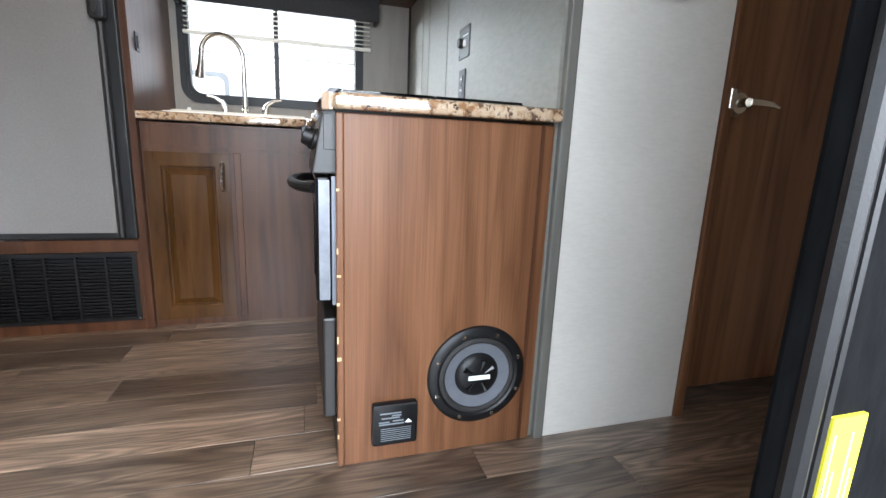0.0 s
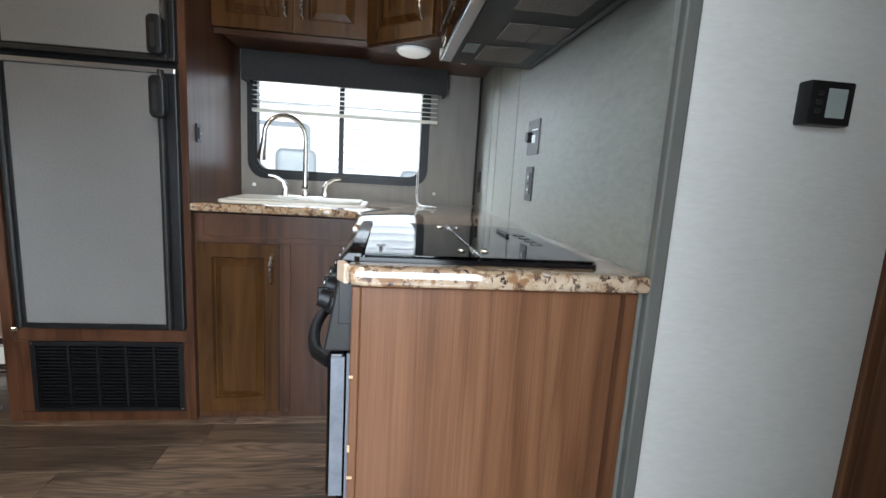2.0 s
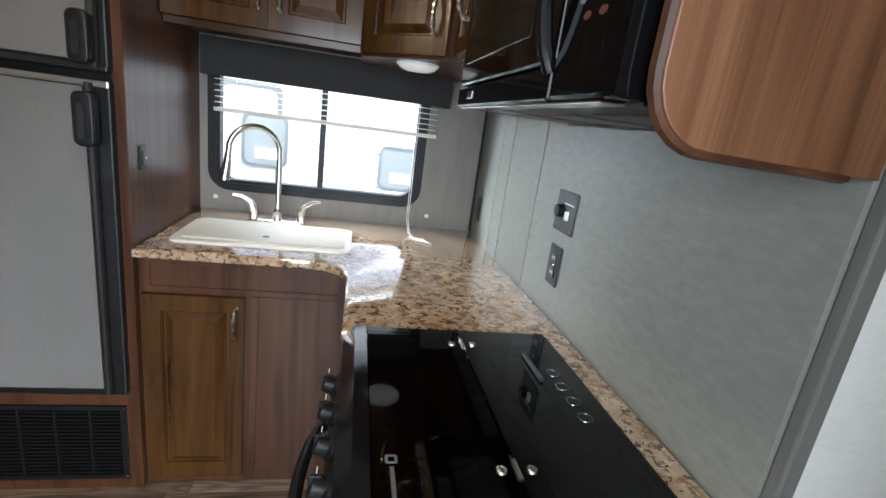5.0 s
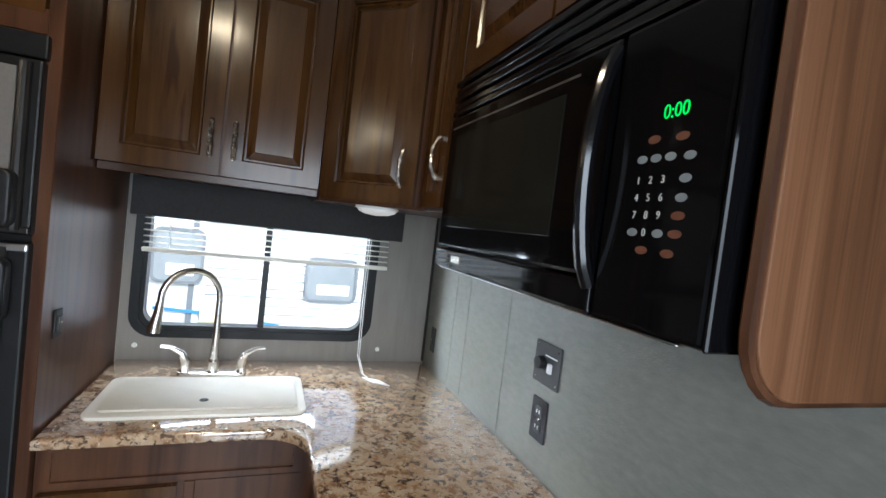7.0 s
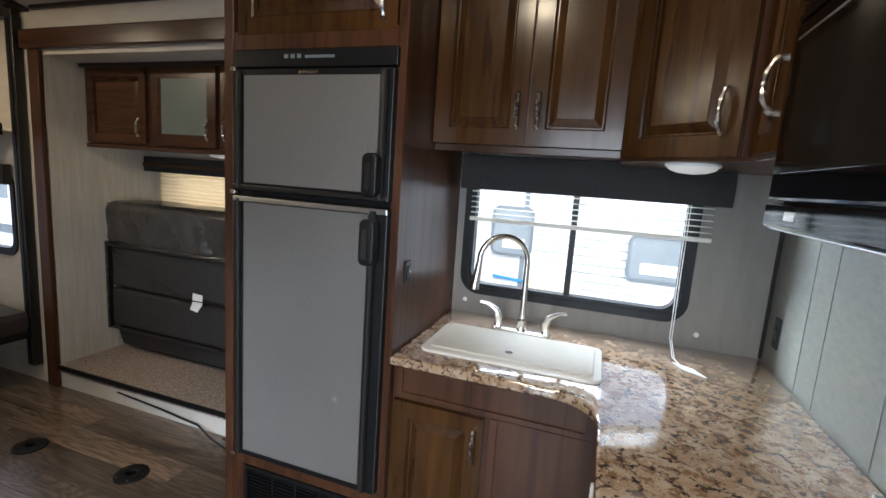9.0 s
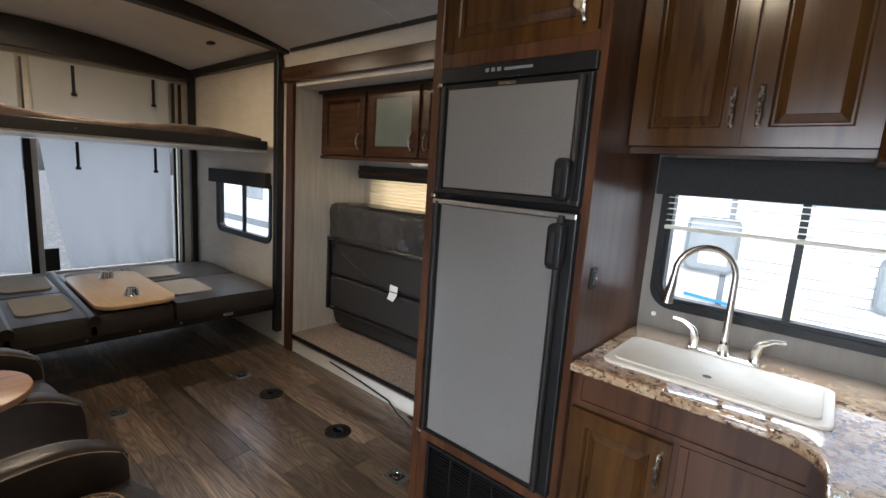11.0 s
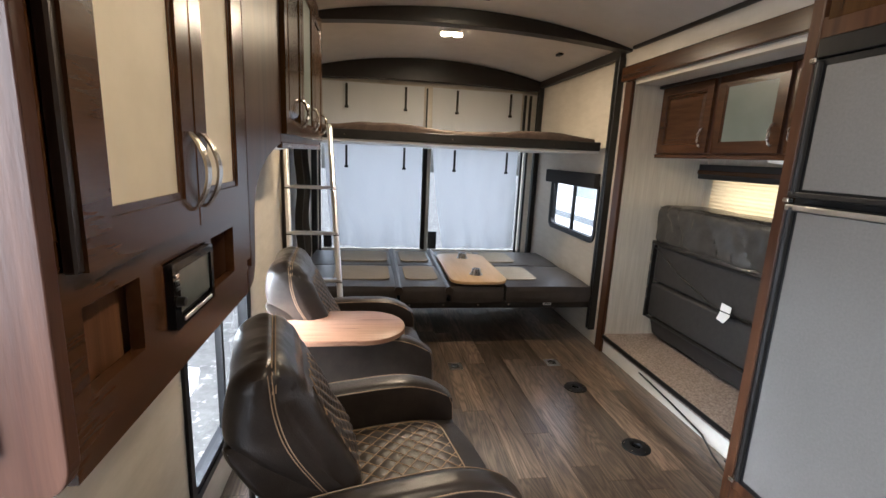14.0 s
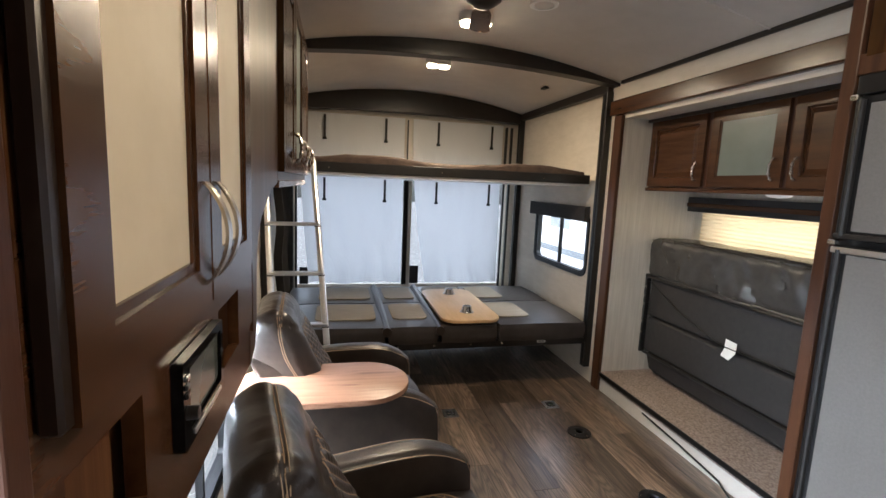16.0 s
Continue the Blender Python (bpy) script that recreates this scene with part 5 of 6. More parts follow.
part("niche_back", box(-0.054, 0.144, EY - 0.042, EY - 0.032, 1.115, 1.305), WALNUT, ent)
ctl = thing("control_panel", (0.2, 1.05, 1.15), "black control panel with a blue lit switch", "control panel")
part("plate", slab(rounded(0.93, 1.092, 1.155, 1.285, 0.008), facing("+x", 0.212), 0.006, 0.002), BLACK, ctl)
for k in range(3):
    part("switch", slab(rounded(1.062, 1.078, 1.168 + 0.036 * k, 1.192 + 0.036 * k, 0.003), facing("+x", 0.218), 0.005, 0.001), BLUE_LED if k == 0 else BLACK_STEEL, ctl, "blue lit rocker switch" if k == 0 else "")
radio = thing("car_radio", (-0.159, EY, 1.18), "black double-height car radio set in the cabinet", "radio")
part("bezel", ring(rounded(-0.275, -0.085, 1.160, 1.272, 0.006), rounded(-0.263, -0.110, 1.178, 1.258, 0.003), DF, 0.014), GLOSS_BLACK, radio)
part("body", box(-0.273, -0.087, 1.0, EY + 0.006, 1.164, 1.268), BLACK, radio)
part("screen", box(-0.262, -0.118, EY + 0.006, EY + 0.009, 1.184, 1.254), mat("radio_screen", (0.10, 0.11, 0.10), (0.16, 0.17, 0.16), (3, 3, 3), 0.15), radio, "grey glass screen")
part("volume_knob", disc((-0.097, EY + 0.013, 1.208), (0, 1, 0), [(0, 0), (0.009, 0), (0.008, 0.014), (0, 0.015)], 16), BLACK_STEEL, radio, "small round knob", smooth=True)
for k in range(3):
    part("button", box(-0.103, -0.092, EY + 0.0135, EY + 0.017, 1.226 + 0.011 * k, 1.233 + 0.011 * k, 0.001), POLISHED if k == 2 else BLACK_STEEL, radio)
part("button_strip", box(-0.254, -0.122, EY + 0.0135, EY + 0.016, 1.166, 1.173, 0.001), ALU, radio)

settle(ent, dx=-0.043, dy=-0.03)
settle(radio, dx=-0.043, dy=-0.03, dz=0.026)
settle(ctl, dx=-0.067, dy=-0.03)

oh = thing("overhead_cabinet", (-1.45, 1.0, 1.5), "stained wood overhead cabinet row above the recliners", "cabinet")
part("body", box(-2.36, -1.09, YL + 0.003, 1.15, 1.50, 2.31, 0.002), WALNUT_DARK, oh)
part("bottom_rail", box(-2.36, -1.09, 1.135, 1.155, 1.478, 1.502, 0.003), ESPRESSO, oh)
OF = facing("+y", 1.15)
for k in range(3):
    a = -1.10 - 0.417 * k
    cab_door(oh, OF, a - 0.405, a, 1.53, 2.22, (a - 0.36, 1.63), FROSTED if k == 1 else None, frame_mat=MAPLE)
du = thing("puck_light", (-1.5, 1.0, 1.49), "white dome lamp under the overhead cabinet", "lamp")
part("base", disc((-1.6, 1.0, 1.499), (0, 0, -1), [(0, 0), (0.075, 0), (0.075, 0.008), (0, 0.008)], 24), WHITE, du)
part("lens", disc((-1.6, 1.0, 1.491), (0, 0, -1), [(0.07, 0), (0.062, 0.010), (0.04, 0.018), (0, 0.022)], 24), DOME, du, smooth=True)


settle(oh, dx=-0.05, dy=-0.03, dz=0.01)
settle(du, dx=-0.05, dz=0.01)


def soft_box(x0, x1, y0, y1, z0, z1, r, cuts=6, bulge=0.0, warp=None):
    """An upholstered block: rounded edges, a slight swell, and a warp of its points."""
    bm = bmesh.new()
    bmesh.ops.create_cube(bm, size=2.0)
    bmesh.ops.subdivide_edges(bm, edges=bm.edges, cuts=cuts, use_grid_fill=True)
    hx, hy, hz = (x1 - x0) / 2, (y1 - y0) / 2, (z1 - z0) / 2
    c = Vector(((x0 + x1) / 2, (y0 + y1) / 2, (z0 + z1) / 2))
    for v in bm.verts:
        p = Vector((v.co.x * hx, v.co.y * hy, v.co.z * hz))
        s = Vector(v.co)
        q = Vector((max(-hx + r, min(hx - r, p.x)), max(-hy + r, min(hy - r, p.y)), max(-hz + r, min(hz - r, p.z))))
        d = p - q
        if d.length > 1e-6:
            p = q + d.normalized() * r
        n = Vector((s.x if abs(s.x) > 0.99 else 0, s.y if abs(s.y) > 0.99 else 0, s.z if abs(s.z) > 0.99 else 0))
        w = (1 - s.x ** 2 * (abs(n.x) < 0.5)) * (1 - s.y ** 2 * (abs(n.y) < 0.5)) * (1 - s.z ** 2 * (abs(n.z) < 0.5))
        p += n * bulge * w
        v.co = c + p
        if warp:
            v.co = warp(v.co)
    return bm


def quilt(surface, u0, u1, v0, v1, step, n=44, inside=lambda u, v: True, deep=0.01):
    """A padded panel with diamond quilting on surface(u, v, d), and its stitch lines."""
    bm = bmesh.new()
    grid = []
    for i in range(n + 1):
        row = []
        for j in range(n + 1):
            u, v = u0 + (u1 - u0) * i / n, v0 + (v1 - v0) * j / n
            a, b = (u + v) / step, (u - v) / step
            h = (abs(math.sin(math.pi * a)) * abs(math.sin(math.pi * b))) ** 0.6 * deep
            edge = min(i, j, n - i, n - j) / n
            row.append(bm.verts.new(surface(u, v, h * min(1, edge * 12))))
        grid.append(row)
    for i in range(n):
        for j in range(n):
            if inside(u0 + (u1 - u0) * (i + 0.5) / n, v0 + (v1 - v0) * (j + 0.5) / n):
                bm.faces.new((grid[i][j], grid[i + 1][j], grid[i + 1][j + 1], grid[i][j + 1]))
    st = bmesh.new()
    for sign in (1, -1):
        ends = [u0 + sign * v0, u0 + sign * v1, u1 + sign * v0, u1 + sign * v1]
        for k in range(math.ceil(min(ends) / step), math.floor(max(ends) / step) + 1):
            pts = [(u0 + (u1 - u0) * i / 60, sign * (k * step - u0 - (u1 - u0) * i / 60)) for i in range(61)]
            pts = [(u, v) for u, v in pts if v0 <= v <= v1 and inside(u, v)][::3]
            if len(pts) > 1:
                add_tube(st, [surface(u, v, 0.0010) for u, v in pts], 0.0023, 4)
    return bm, st


def on(tree, start, way, out):
    """The point where a line meets a cushion, a little proud of it."""
    p, nrm, _, _ = tree.ray_cast(Vector(start), Vector(way))
    return None if p is None else p + nrm * out


def stitch(tree, starts, way, parent, radius=0.0017, out=0.0006, label=""):
    pts = [q for q in (on(tree, s, way, out) for s in starts) if q]
    if len(pts) > 2:
        part("stitching", tube(pts, radius, 5), THREAD, parent, label)


def spline(pts, n):
    """A closed smooth curve through pts, n steps a span."""
    res = []
    k = len(pts)
    for i in range(k):
        a, b, c, d = (Vector(pts[(i + o) % k]) for o in (-1, 0, 1, 2))
        for j in range(n):
            u = j / n
            res.append(0.5 * (2 * b + (c - a) * u + (2 * a - 5 * b + 4 * c - d) * u * u + (3 * b - a - 3 * c + d) * u ** 3))
    return res


def cushion(cx, half, profile, r, swell, relief):
    """A padded block: a side profile (y, z) drawn out along x with rounded, swelling ends."""
    bm = bmesh.new()
    k = len(profile)
    c = sum(profile, Vector((0, 0))) / k
    nrm = []
    for i in range(k):
        e = (profile[(i + 1) % k] - profile[i - 1]).normalized()
        w = Vector((e.y, -e.x))
        nrm.append(w if w.dot(profile[i] - c) > 0 else -w)
    stations = [(0, 0.0, s) for s in [half * (-0.72 + 1.44 * i / 18) for i in range(19)]]
    stations = [(x, 0.0, 1.0) for _, _, x in stations]
    ends = [(half * 0.72 + (half * 0.28 - r) * i / 3, 0.0, 1.0) for i in (1, 2, 3)]
    ends += [(half - r + r * math.sin(a), r * (1 - math.cos(a)), 1.0) for a in (radians(15 * i) for i in range(1, 6))]
    ends += [(half + swell * (1 - f * f), r * 0.80, f) for f in (0.93, 0.84, 0.72, 0.58, 0.42, 0.25, 0.08)]
    stations = [(-x, i, f) for x, i, f in reversed(ends)] + stations + ends
    rows = []
    for x, inset, f in stations:
        row = []
        for i in range(k):
            q = profile[i] - nrm[i] * inset
            q = c + (q - c) * f
            p = Vector((cx + x, q.x, q.y))
            out = Vector((0.9 * x / half * (abs(x) > half * 0.9), nrm[i].x * f, nrm[i].y * f))
            row.append(bm.verts.new(p + out * relief(p)))
        rows.append(row)
    for a, b in zip(rows, rows[1:]):
        for i in range(k):
            j = (i + 1) % k
            bm.faces.new((a[i], a[j], b[j], b[i]))
    bm.faces.new(rows[0])
    bm.faces.new(rows[-1])
    return bm


def recliner(cx, y0, label, group):
    """A leatherette recliner that faces +y; cx: middle, y0: its back."""
    t = thing("recliner", (cx, y0 + 0.45, 0), label, "armchair", group)
    w = 0.385
    yf = y0 + 0.88
    part("base", box(cx - w + 0.03, cx + w - 0.03, y0 + 0.14, yf - 0.06, 0.03, 0.30, 0.01, 2), LEATHER, t)
    for sx in (-1, 1):
        for y in (y0 + 0.2, yf - 0.12):
            part("foot", box(cx + sx * 0.30 - 0.03, cx + sx * 0.30 + 0.03, y - 0.03, y + 0.03, 0.0, 0.035, 0.004), BLACK, t)

    def seat_z(p):
        u = (p.y - (y0 + 0.30)) / 0.6
        return Vector((p.x, p.y, p.z + (0.012 * math.sin(math.pi * max(0, min(1, u))) - 0.03 * max(0, u - 0.75) if p.z > 0.4 else 0)))

    seat_bm = soft_box(cx - 0.245, cx + 0.245, y0 + 0.26, yf + 0.005, 0.26, 0.475, 0.05, 13, 0.012, seat_z)
    tree = BVHTree.FromBMesh(seat_bm)
    seat = part("seat", seat_bm, LEATHER, t, smooth=True)

    def seat_skin(u, v, d):
        p = on(tree, (cx + u, y0 + 0.30 + v, 1.0), (0, 0, -1), 0.0015)
        return p + Vector((0, 0, d))

    def rounded_in(u, v, hu, v1, r):
        a, b = abs(u) - (hu - r), v - (v1 - r)
        return v <= v1 and abs(u) <= hu and (a <= 0 or b <= 0 or a * a + b * b <= r * r)

    q, s = quilt(seat_skin, -0.222, 0.222, 0.08, 0.50, 0.064, n=60, inside=lambda u, v: rounded_in(u, v, 0.222, 0.50, 0.09), deep=0.004)
    part("quilted_panel", q, QUILT, seat, "diamond-quilted seat panel", smooth=True)
    part("stitching", s, THREAD, seat, "tan contrast stitching")
    rim = [(-0.222, 0.08 + 0.33 * k / 6) for k in range(7)] + [(-0.132 - 0.09 * math.cos(a), 0.41 + 0.09 * math.sin(a)) for a in (radians(15 * k) for k in range(1, 7))]
    rim += [(-u, v) for u, v in reversed(rim)]
    part("piping", tube([seat_skin(u, v, 0.002) for u, v in rim], 0.0026, 5), THREAD, seat)

    profile = spline([(y0 + a - 0.02, 0.535 + (b - 0.535) * 0.89) for a, b in ((0.125, 0.79), (0.120, 0.90), (0.140, 0.985), (0.200, 1.022), (0.250, 1.012), (0.295, 0.968), (0.332, 0.90), (0.372, 0.80), (0.415, 0.70), (0.462, 0.60), (0.452, 0.535), (0.385, 0.535), (0.285, 0.61), (0.19, 0.71))], 7)

    def relief(p):
        h, d = 0.535 + (p.z - 0.535) / 0.89, p.y - y0 + 0.02
        seam = abs(d - 0.235)
        gather = max(0.0, 1 - abs(seam - 0.035) / 0.055) * max(0, min(1, (h - 0.80) / 0.15))
        k = 0.006 * gather * noise.noise(Vector((p.x * 46 * (h > 0.98), d * 8 + 3, h * 48 + cx)))
        k += 0.009 * noise.noise(Vector((p.x * 7 + cx * 3, d * 9, h * 6)))
        line = 0.965 - 1.3 * max(0, d - 0.26) ** 1.2
        k -= 0.007 * math.exp(-((h - line) / 0.008) ** 2) * (d > 0.24)
        k -= 0.005 * math.exp(-((seam) / 0.006) ** 2) * (h > 0.9)
        return k

    back_bm = cushion(cx, 0.243, profile, 0.062, 0.014, relief)
    bmesh.ops.recalc_face_normals(back_bm, faces=back_bm.faces)
    tree_b = BVHTree.FromBMesh(back_bm)
    back = part("backrest", back_bm, LEATHER, t, "thick rounded head and back cushion", smooth=True)

    def back_skin(u, v, d):
        p = on(tree_b, (cx + u, y0 + 1.2, 0.52 + v * 0.9 + 0.16), (0, -0.98, -0.2), 0.0015)
        return p + Vector((0, 0.94 * d, 0.34 * d))

    q, s = quilt(back_skin, -0.160, 0.160, 0.02, 0.40, 0.058, n=56, inside=lambda u, v: rounded_in(u, v, 0.16, 0.40, 0.05), deep=0.009)
    part("quilted_panel", q, QUILT, back, "diamond-quilted back panel", smooth=True)
    part("stitching", s, THREAD, back, "tan contrast stitching")
    ys = spline([(0.215, 0.97), (0.210, 0.90), (0.220, 0.833), (0.242, 0.762), (0.290, 0.673), (0.365, 0.562)], 6)[:31]
    for sx in (-1, 1):
        for o in (0.0, 0.0085):
            stitch(tree_b, [(cx + sx, y0 + a.x + o, a.y) for a in ys if a.y > 0.56], (-sx, 0, 0), back)
    for o in (0.0, 0.0085):
        stitch(tree_b, [(cx + 0.24 * (-1 + 2 * k / 24), y0 + 0.215 + o, 2.0) for k in range(25)], (0, 0, -1), back)
    shell = spline([(y0 + a, b) for a, b in ((0.110, 0.77), (0.100, 0.74), (0.145, 0.65), (0.225, 0.52), (0.285, 0.36), (0.30, 0.22), (0.36, 0.20), (0.40, 0.35), (0.40, 0.55), (0.30, 0.64), (0.20, 0.74))], 3)
    part("back_shell", cushion(cx, 0.238, shell, 0.025, 0.0, lambda p: 0.002 * noise.noise(p * 8)), LEATHER, t, smooth=True)
    for sx in (-1, 1):
        a0, a1 = sorted((cx + sx * 0.250, cx + sx * w))

        def armwarp(p):
            u = (p.y - y0) / 0.88
            drop = 0.035 * max(0.0, (0.55 - u)) + 0.075 * max(0.0, (u - 0.74) / 0.26) ** 2.2
            return Vector((p.x, p.y, p.z - drop * max(0, (p.z - 0.1) / 0.5) + 0.004 * noise.noise(p * 7)))

        arm_bm = soft_box(a0, a1, y0 + 0.12, yf + 0.01, 0.045, 0.625, 0.045, 13, 0.007, armwarp)
        tree_a = BVHTree.FromBMesh(arm_bm)
        arm = part("armrest", arm_bm, LEATHER, t, smooth=True)
        for o in (a0 + 0.012, a1 - 0.012):
            stitch(tree_a, [(o, y0 + 0.17 + 0.685 * k / 24, 1.0) for k in range(25)], (0, 0, -1), arm, 0.0017)
            stitch(tree_a, [(o, y0 + 2, 0.545 - 0.40 * k / 12) for k in range(13)], (0, -1, 0), arm, 0.0016)
    return t


settle(recliner(-0.688, 0.955, "dark brown leatherette recliner with tan diamond quilting", "recliners by the low window"), turn=11, sx=0.92)
settle(recliner(-1.735, 0.85, "dark brown leatherette recliner beside the small table", "recliners by the low window"), turn=4, sx=0.92)

tbl = thing("side_table", (-1.24, 1.35, 0), "small round-ended walnut table on a black post", "table")
part("tabletop", slab(rounded(-1.625, -1.235, 0.90, 1.615, 0.19, 8), facing("+z", 0.668), 0.024, 0.005, 2), TABLE_WOOD, tbl, smooth=True)
part("post", tube([(-1.43, 1.43, 0.02), (-1.43, 1.43, 0.668)], 0.025, 16), BLACK_STEEL, tbl, smooth=True)
part("foot", disc((-1.43, 1.43, 0.0), (0, 0, 1), [(0, 0), (0.09, 0), (0.085, 0.012), (0.03, 0.025), (0, 0.025)], 24), BLACK_STEEL, tbl, smooth=True)

# ---- rear: bunk, bed and curtain ----
for x, y, nm in ((-2.76, YR - 0.03, "a"), (-4.42, YR - 0.03, "b"), (-2.76, YL + 0.03, "c"), (-4.42, YL + 0.03, "d")):
    po = thing("lift_post", (x, y, 0.12), "black steel lift rail on the wall beside the bed", "post", "bed lift rails")
    part("rail", box(x - 0.032, x + 0.032, y - 0.027, y + 0.027, 0.12, 2.26, 0.004), BLACK_STEEL, po)
    s = -1 if y > 2 else 1
    part("channel", box(x - 0.010, x + 0.010, y + s * 0.027, y + s * 0.031, 0.14, 2.24), BLACK, po)
    for z in (0.18, 0.32, 0.45):
        part("bolt", disc((x + 0.018, y + s * 0.027, z), (0, s, 0), [(0, 0), (0.006, 0), (0.005, 0.004), (0, 0.005)], 10), CHROME, po)
bunk = thing("bunk_bed", (-3.65, 2.04, 1.52), "black-framed hanging bunk with a rumpled brown cover", "bed")
part("front_rail", box(-2.92, -2.885, YL + 0.07, YR - 0.065, 1.555, 1.625, 0.004), BLACK_STEEL, bunk)
part("under_panel", box(-4.40, -2.90, YL + 0.07, YR - 0.065, 1.538, 1.555), WHITE, bunk, "pale underside board")
part("side_rail", box(-4.40, -2.92, YL + 0.065, YL + 0.09, 1.555, 1.625), BLACK_STEEL, bunk)
part("side_rail", box(-4.40, -2.92, YR - 0.09, YR - 0.065, 1.555, 1.625), BLACK_STEEL, bunk)


def rumple(p):
    if p.z > 1.62:
        f = 1 if p.x > -2.98 else 0.5
        p = p + Vector((0.0, 0, f * (0.020 * math.sin(p.y * 5.1) + 0.012 * noise.noise(Vector((p.x * 3, p.y * 7, 2))))))
    return p


part("mattress", soft_box(-4.39, -2.895, YL + 0.09, YR - 0.10, 1.558, 1.668, 0.03, 24, 0.0, rumple), BLANKET, bunk, "brown mattress cover", smooth=True)
for y in (1.25, 2.05, 2.85):
    part("bolt", disc((-2.885, y, 1.585), (1, 0, 0), [(0, 0), (0.006, 0), (0.005, 0.004), (0, 0.005)], 10), CHROME, bunk)

bed = thing("sofa_bed", (-3.6, 2.04, 0.2), "lowered dinette bed of dark vinyl cushions with tan insets", "bed")
part("platform", box(-4.40, -2.80, YL + 0.07, YR - 0.065, 0.285, 0.325, 0.004), BLACK_STEEL, bed)
part("front_rail", box(-2.80, -2.765, YL + 0.07, YR - 0.065, 0.275, 0.335, 0.004), BLACK_STEEL, bed)
for k, (ya, yb) in enumerate(((0.90, 1.655), (1.675, 2.045), (2.065, 2.50), (2.515, 3.235))):
    for x0, x1 in ((-3.42, -2.735), (-4.05, -3.435)):
        cu = part("cushion", soft_box(x0, x1, ya, yb, 0.325, 0.465, 0.035, 7, 0.008), mat("brown_vinyl_cushion", (0.035, 0.030, 0.028), (0.052, 0.045, 0.042), (10, 10, 10), 0.33, bump=0.25, bscale=200), bed, smooth=True)
        i0, i1 = (ya + 0.26, yb - 0.05) if k == 0 else ((ya + 0.05, yb - 0.05) if k == 1 else ((ya + 0.05, yb - 0.03) if k == 2 else (ya + 0.0 + 0.03, yb - 0.40)))
        part("inset", slab(rounded(x0 + 0.10, x1 - 0.16 if x1 > -3 else x1 - 0.08, i0, i1, 0.06), facing("+z", 0.470), 0.008, 0.002), TAN_VINYL, cu, "ribbed tan vinyl inset")
for y in (1.665, 2.055):
    part("bolster", tube([(-2.72, y, 0.43), (-3.40, y, 0.45), (-4.0, y, 0.46)], 0.035, 10), LEATHER, bed, smooth=True)
bw = part("switch_box", box(-2.765, -2.758, 2.84, 2.91, 0.30, 0.345, 0.002), WHITE, bed, "white latch plate")
for k in range(2):
    part("slot", box(-2.758, -2.7565, 2.85, 2.90, 0.308 + 0.018 * k, 0.316 + 0.018 * k), KEY_GREY, bw)
for y in (1.75, 2.02, 2.3, 2.55):
    part("bolt", disc((-2.765, y, 0.305), (1, 0, 0), [(0, 0), (0.010, 0), (0.008, 0.005), (0, 0.006)], 10), CHROME, bed)
board = thing("dinette_tabletop", (-3.2, 2.29, 0.48), "honey-oak tabletop with rounded corners lying on the bed", "table")
part("top", slab(rounded(-3.72, -2.70, 2.075, 2.535, 0.12, 8), facing("+z", 0.480), 0.026, 0.004, 2), OAK, board, smooth=True)
for x in (-3.52, -2.92):
    ch = thing("cup_holder", (x, 2.31, 0.542), "upturned chrome cup-shaped table socket", "socket", "table sockets")
    part("flange", disc((x, 2.31, 0.542), (0, 0, 1), [(0, 0), (0.055, 0), (0.055, 0.004), (0.046, 0.006), (0.034, 0.05), (0.026, 0.052), (0.024, 0.03), (0, 0.03)], 24), POLISHED, ch, smooth=True)

settle(bunk, dx=0.03, dz=0.022)
settle(bed, dx=0.02, dz=0.036)
settle(board, dz=0.036)

# ladder
lad = thing("bunk_ladder", (-2.3, 1.05, 0), "bright aluminium ladder leaning on the bunk", "ladder")
rail_at = lambda y, z: Vector((-2.04 - 0.47 * z, y + (1.62 - z) * 0.10, z))
for y in (0.845, 1.150):
    part("rail", tube([rail_at(y, 0.0), rail_at(y, 1.64)], 0.020, 10), LADDER, lad, smooth=True)
    part("hook", tube([rail_at(y, 1.63), rail_at(y, 1.66) + Vector((-0.01, 0, 0.0)), rail_at(y, 1.66) + Vector((-0.06, 0, -0.01))], 0.014, 8), LADDER, lad, smooth=True)
for z in (0.36, 0.65, 0.94, 1.235):
    a, b = rail_at(0.845, z), rail_at(1.150, z)
    bm = box(a.x - 0.025, a.x + 0.025, a.y - 0.015, b.y + 0.015, z - 0.011, z + 0.011, 0.004, 2)
    part("rung", bm, LADDER, lad)
    for p in (a, b):
        part("bracket", box(p.x - 0.028, p.x + 0.028, p.y - 0.02, p.y + 0.02, z - 0.013, z - 0.006, 0.002), BLACK, lad)

# rear curtain
SHEET_LIT = bpy.data.materials.new("thin_white_cloth")
SHEET_LIT.use_nodes = True
nt = SHEET_LIT.node_tree
pr = nt.nodes["Principled BSDF"]
pr.inputs["Base Color"].default_value, pr.inputs["Roughness"].default_value = (0.78, 0.79, 0.80, 1), 0.85
tr = nt.nodes.new("ShaderNodeBsdfTranslucent")
tr.inputs[0].default_value = (0.78, 0.80, 0.83, 1)
mixs = nt.nodes.new("ShaderNodeMixShader")
mixs.inputs[0].default_value = 0.36
wn = nt.nodes.new("ShaderNodeTexNoise")
wn.inputs["Scale"].default_value, wn.inputs["Detail"].default_value = 9.0, 4.0
bp_ = nt.nodes.new("ShaderNodeBump")
bp_.inputs["Strength"].default_value, bp_.inputs["Distance"].default_value = 0.35, 0.02
nt.links.new(wn.outputs[0], bp_.inputs["Height"])
nt.links.new(bp_.outputs[0], pr.inputs["Normal"])
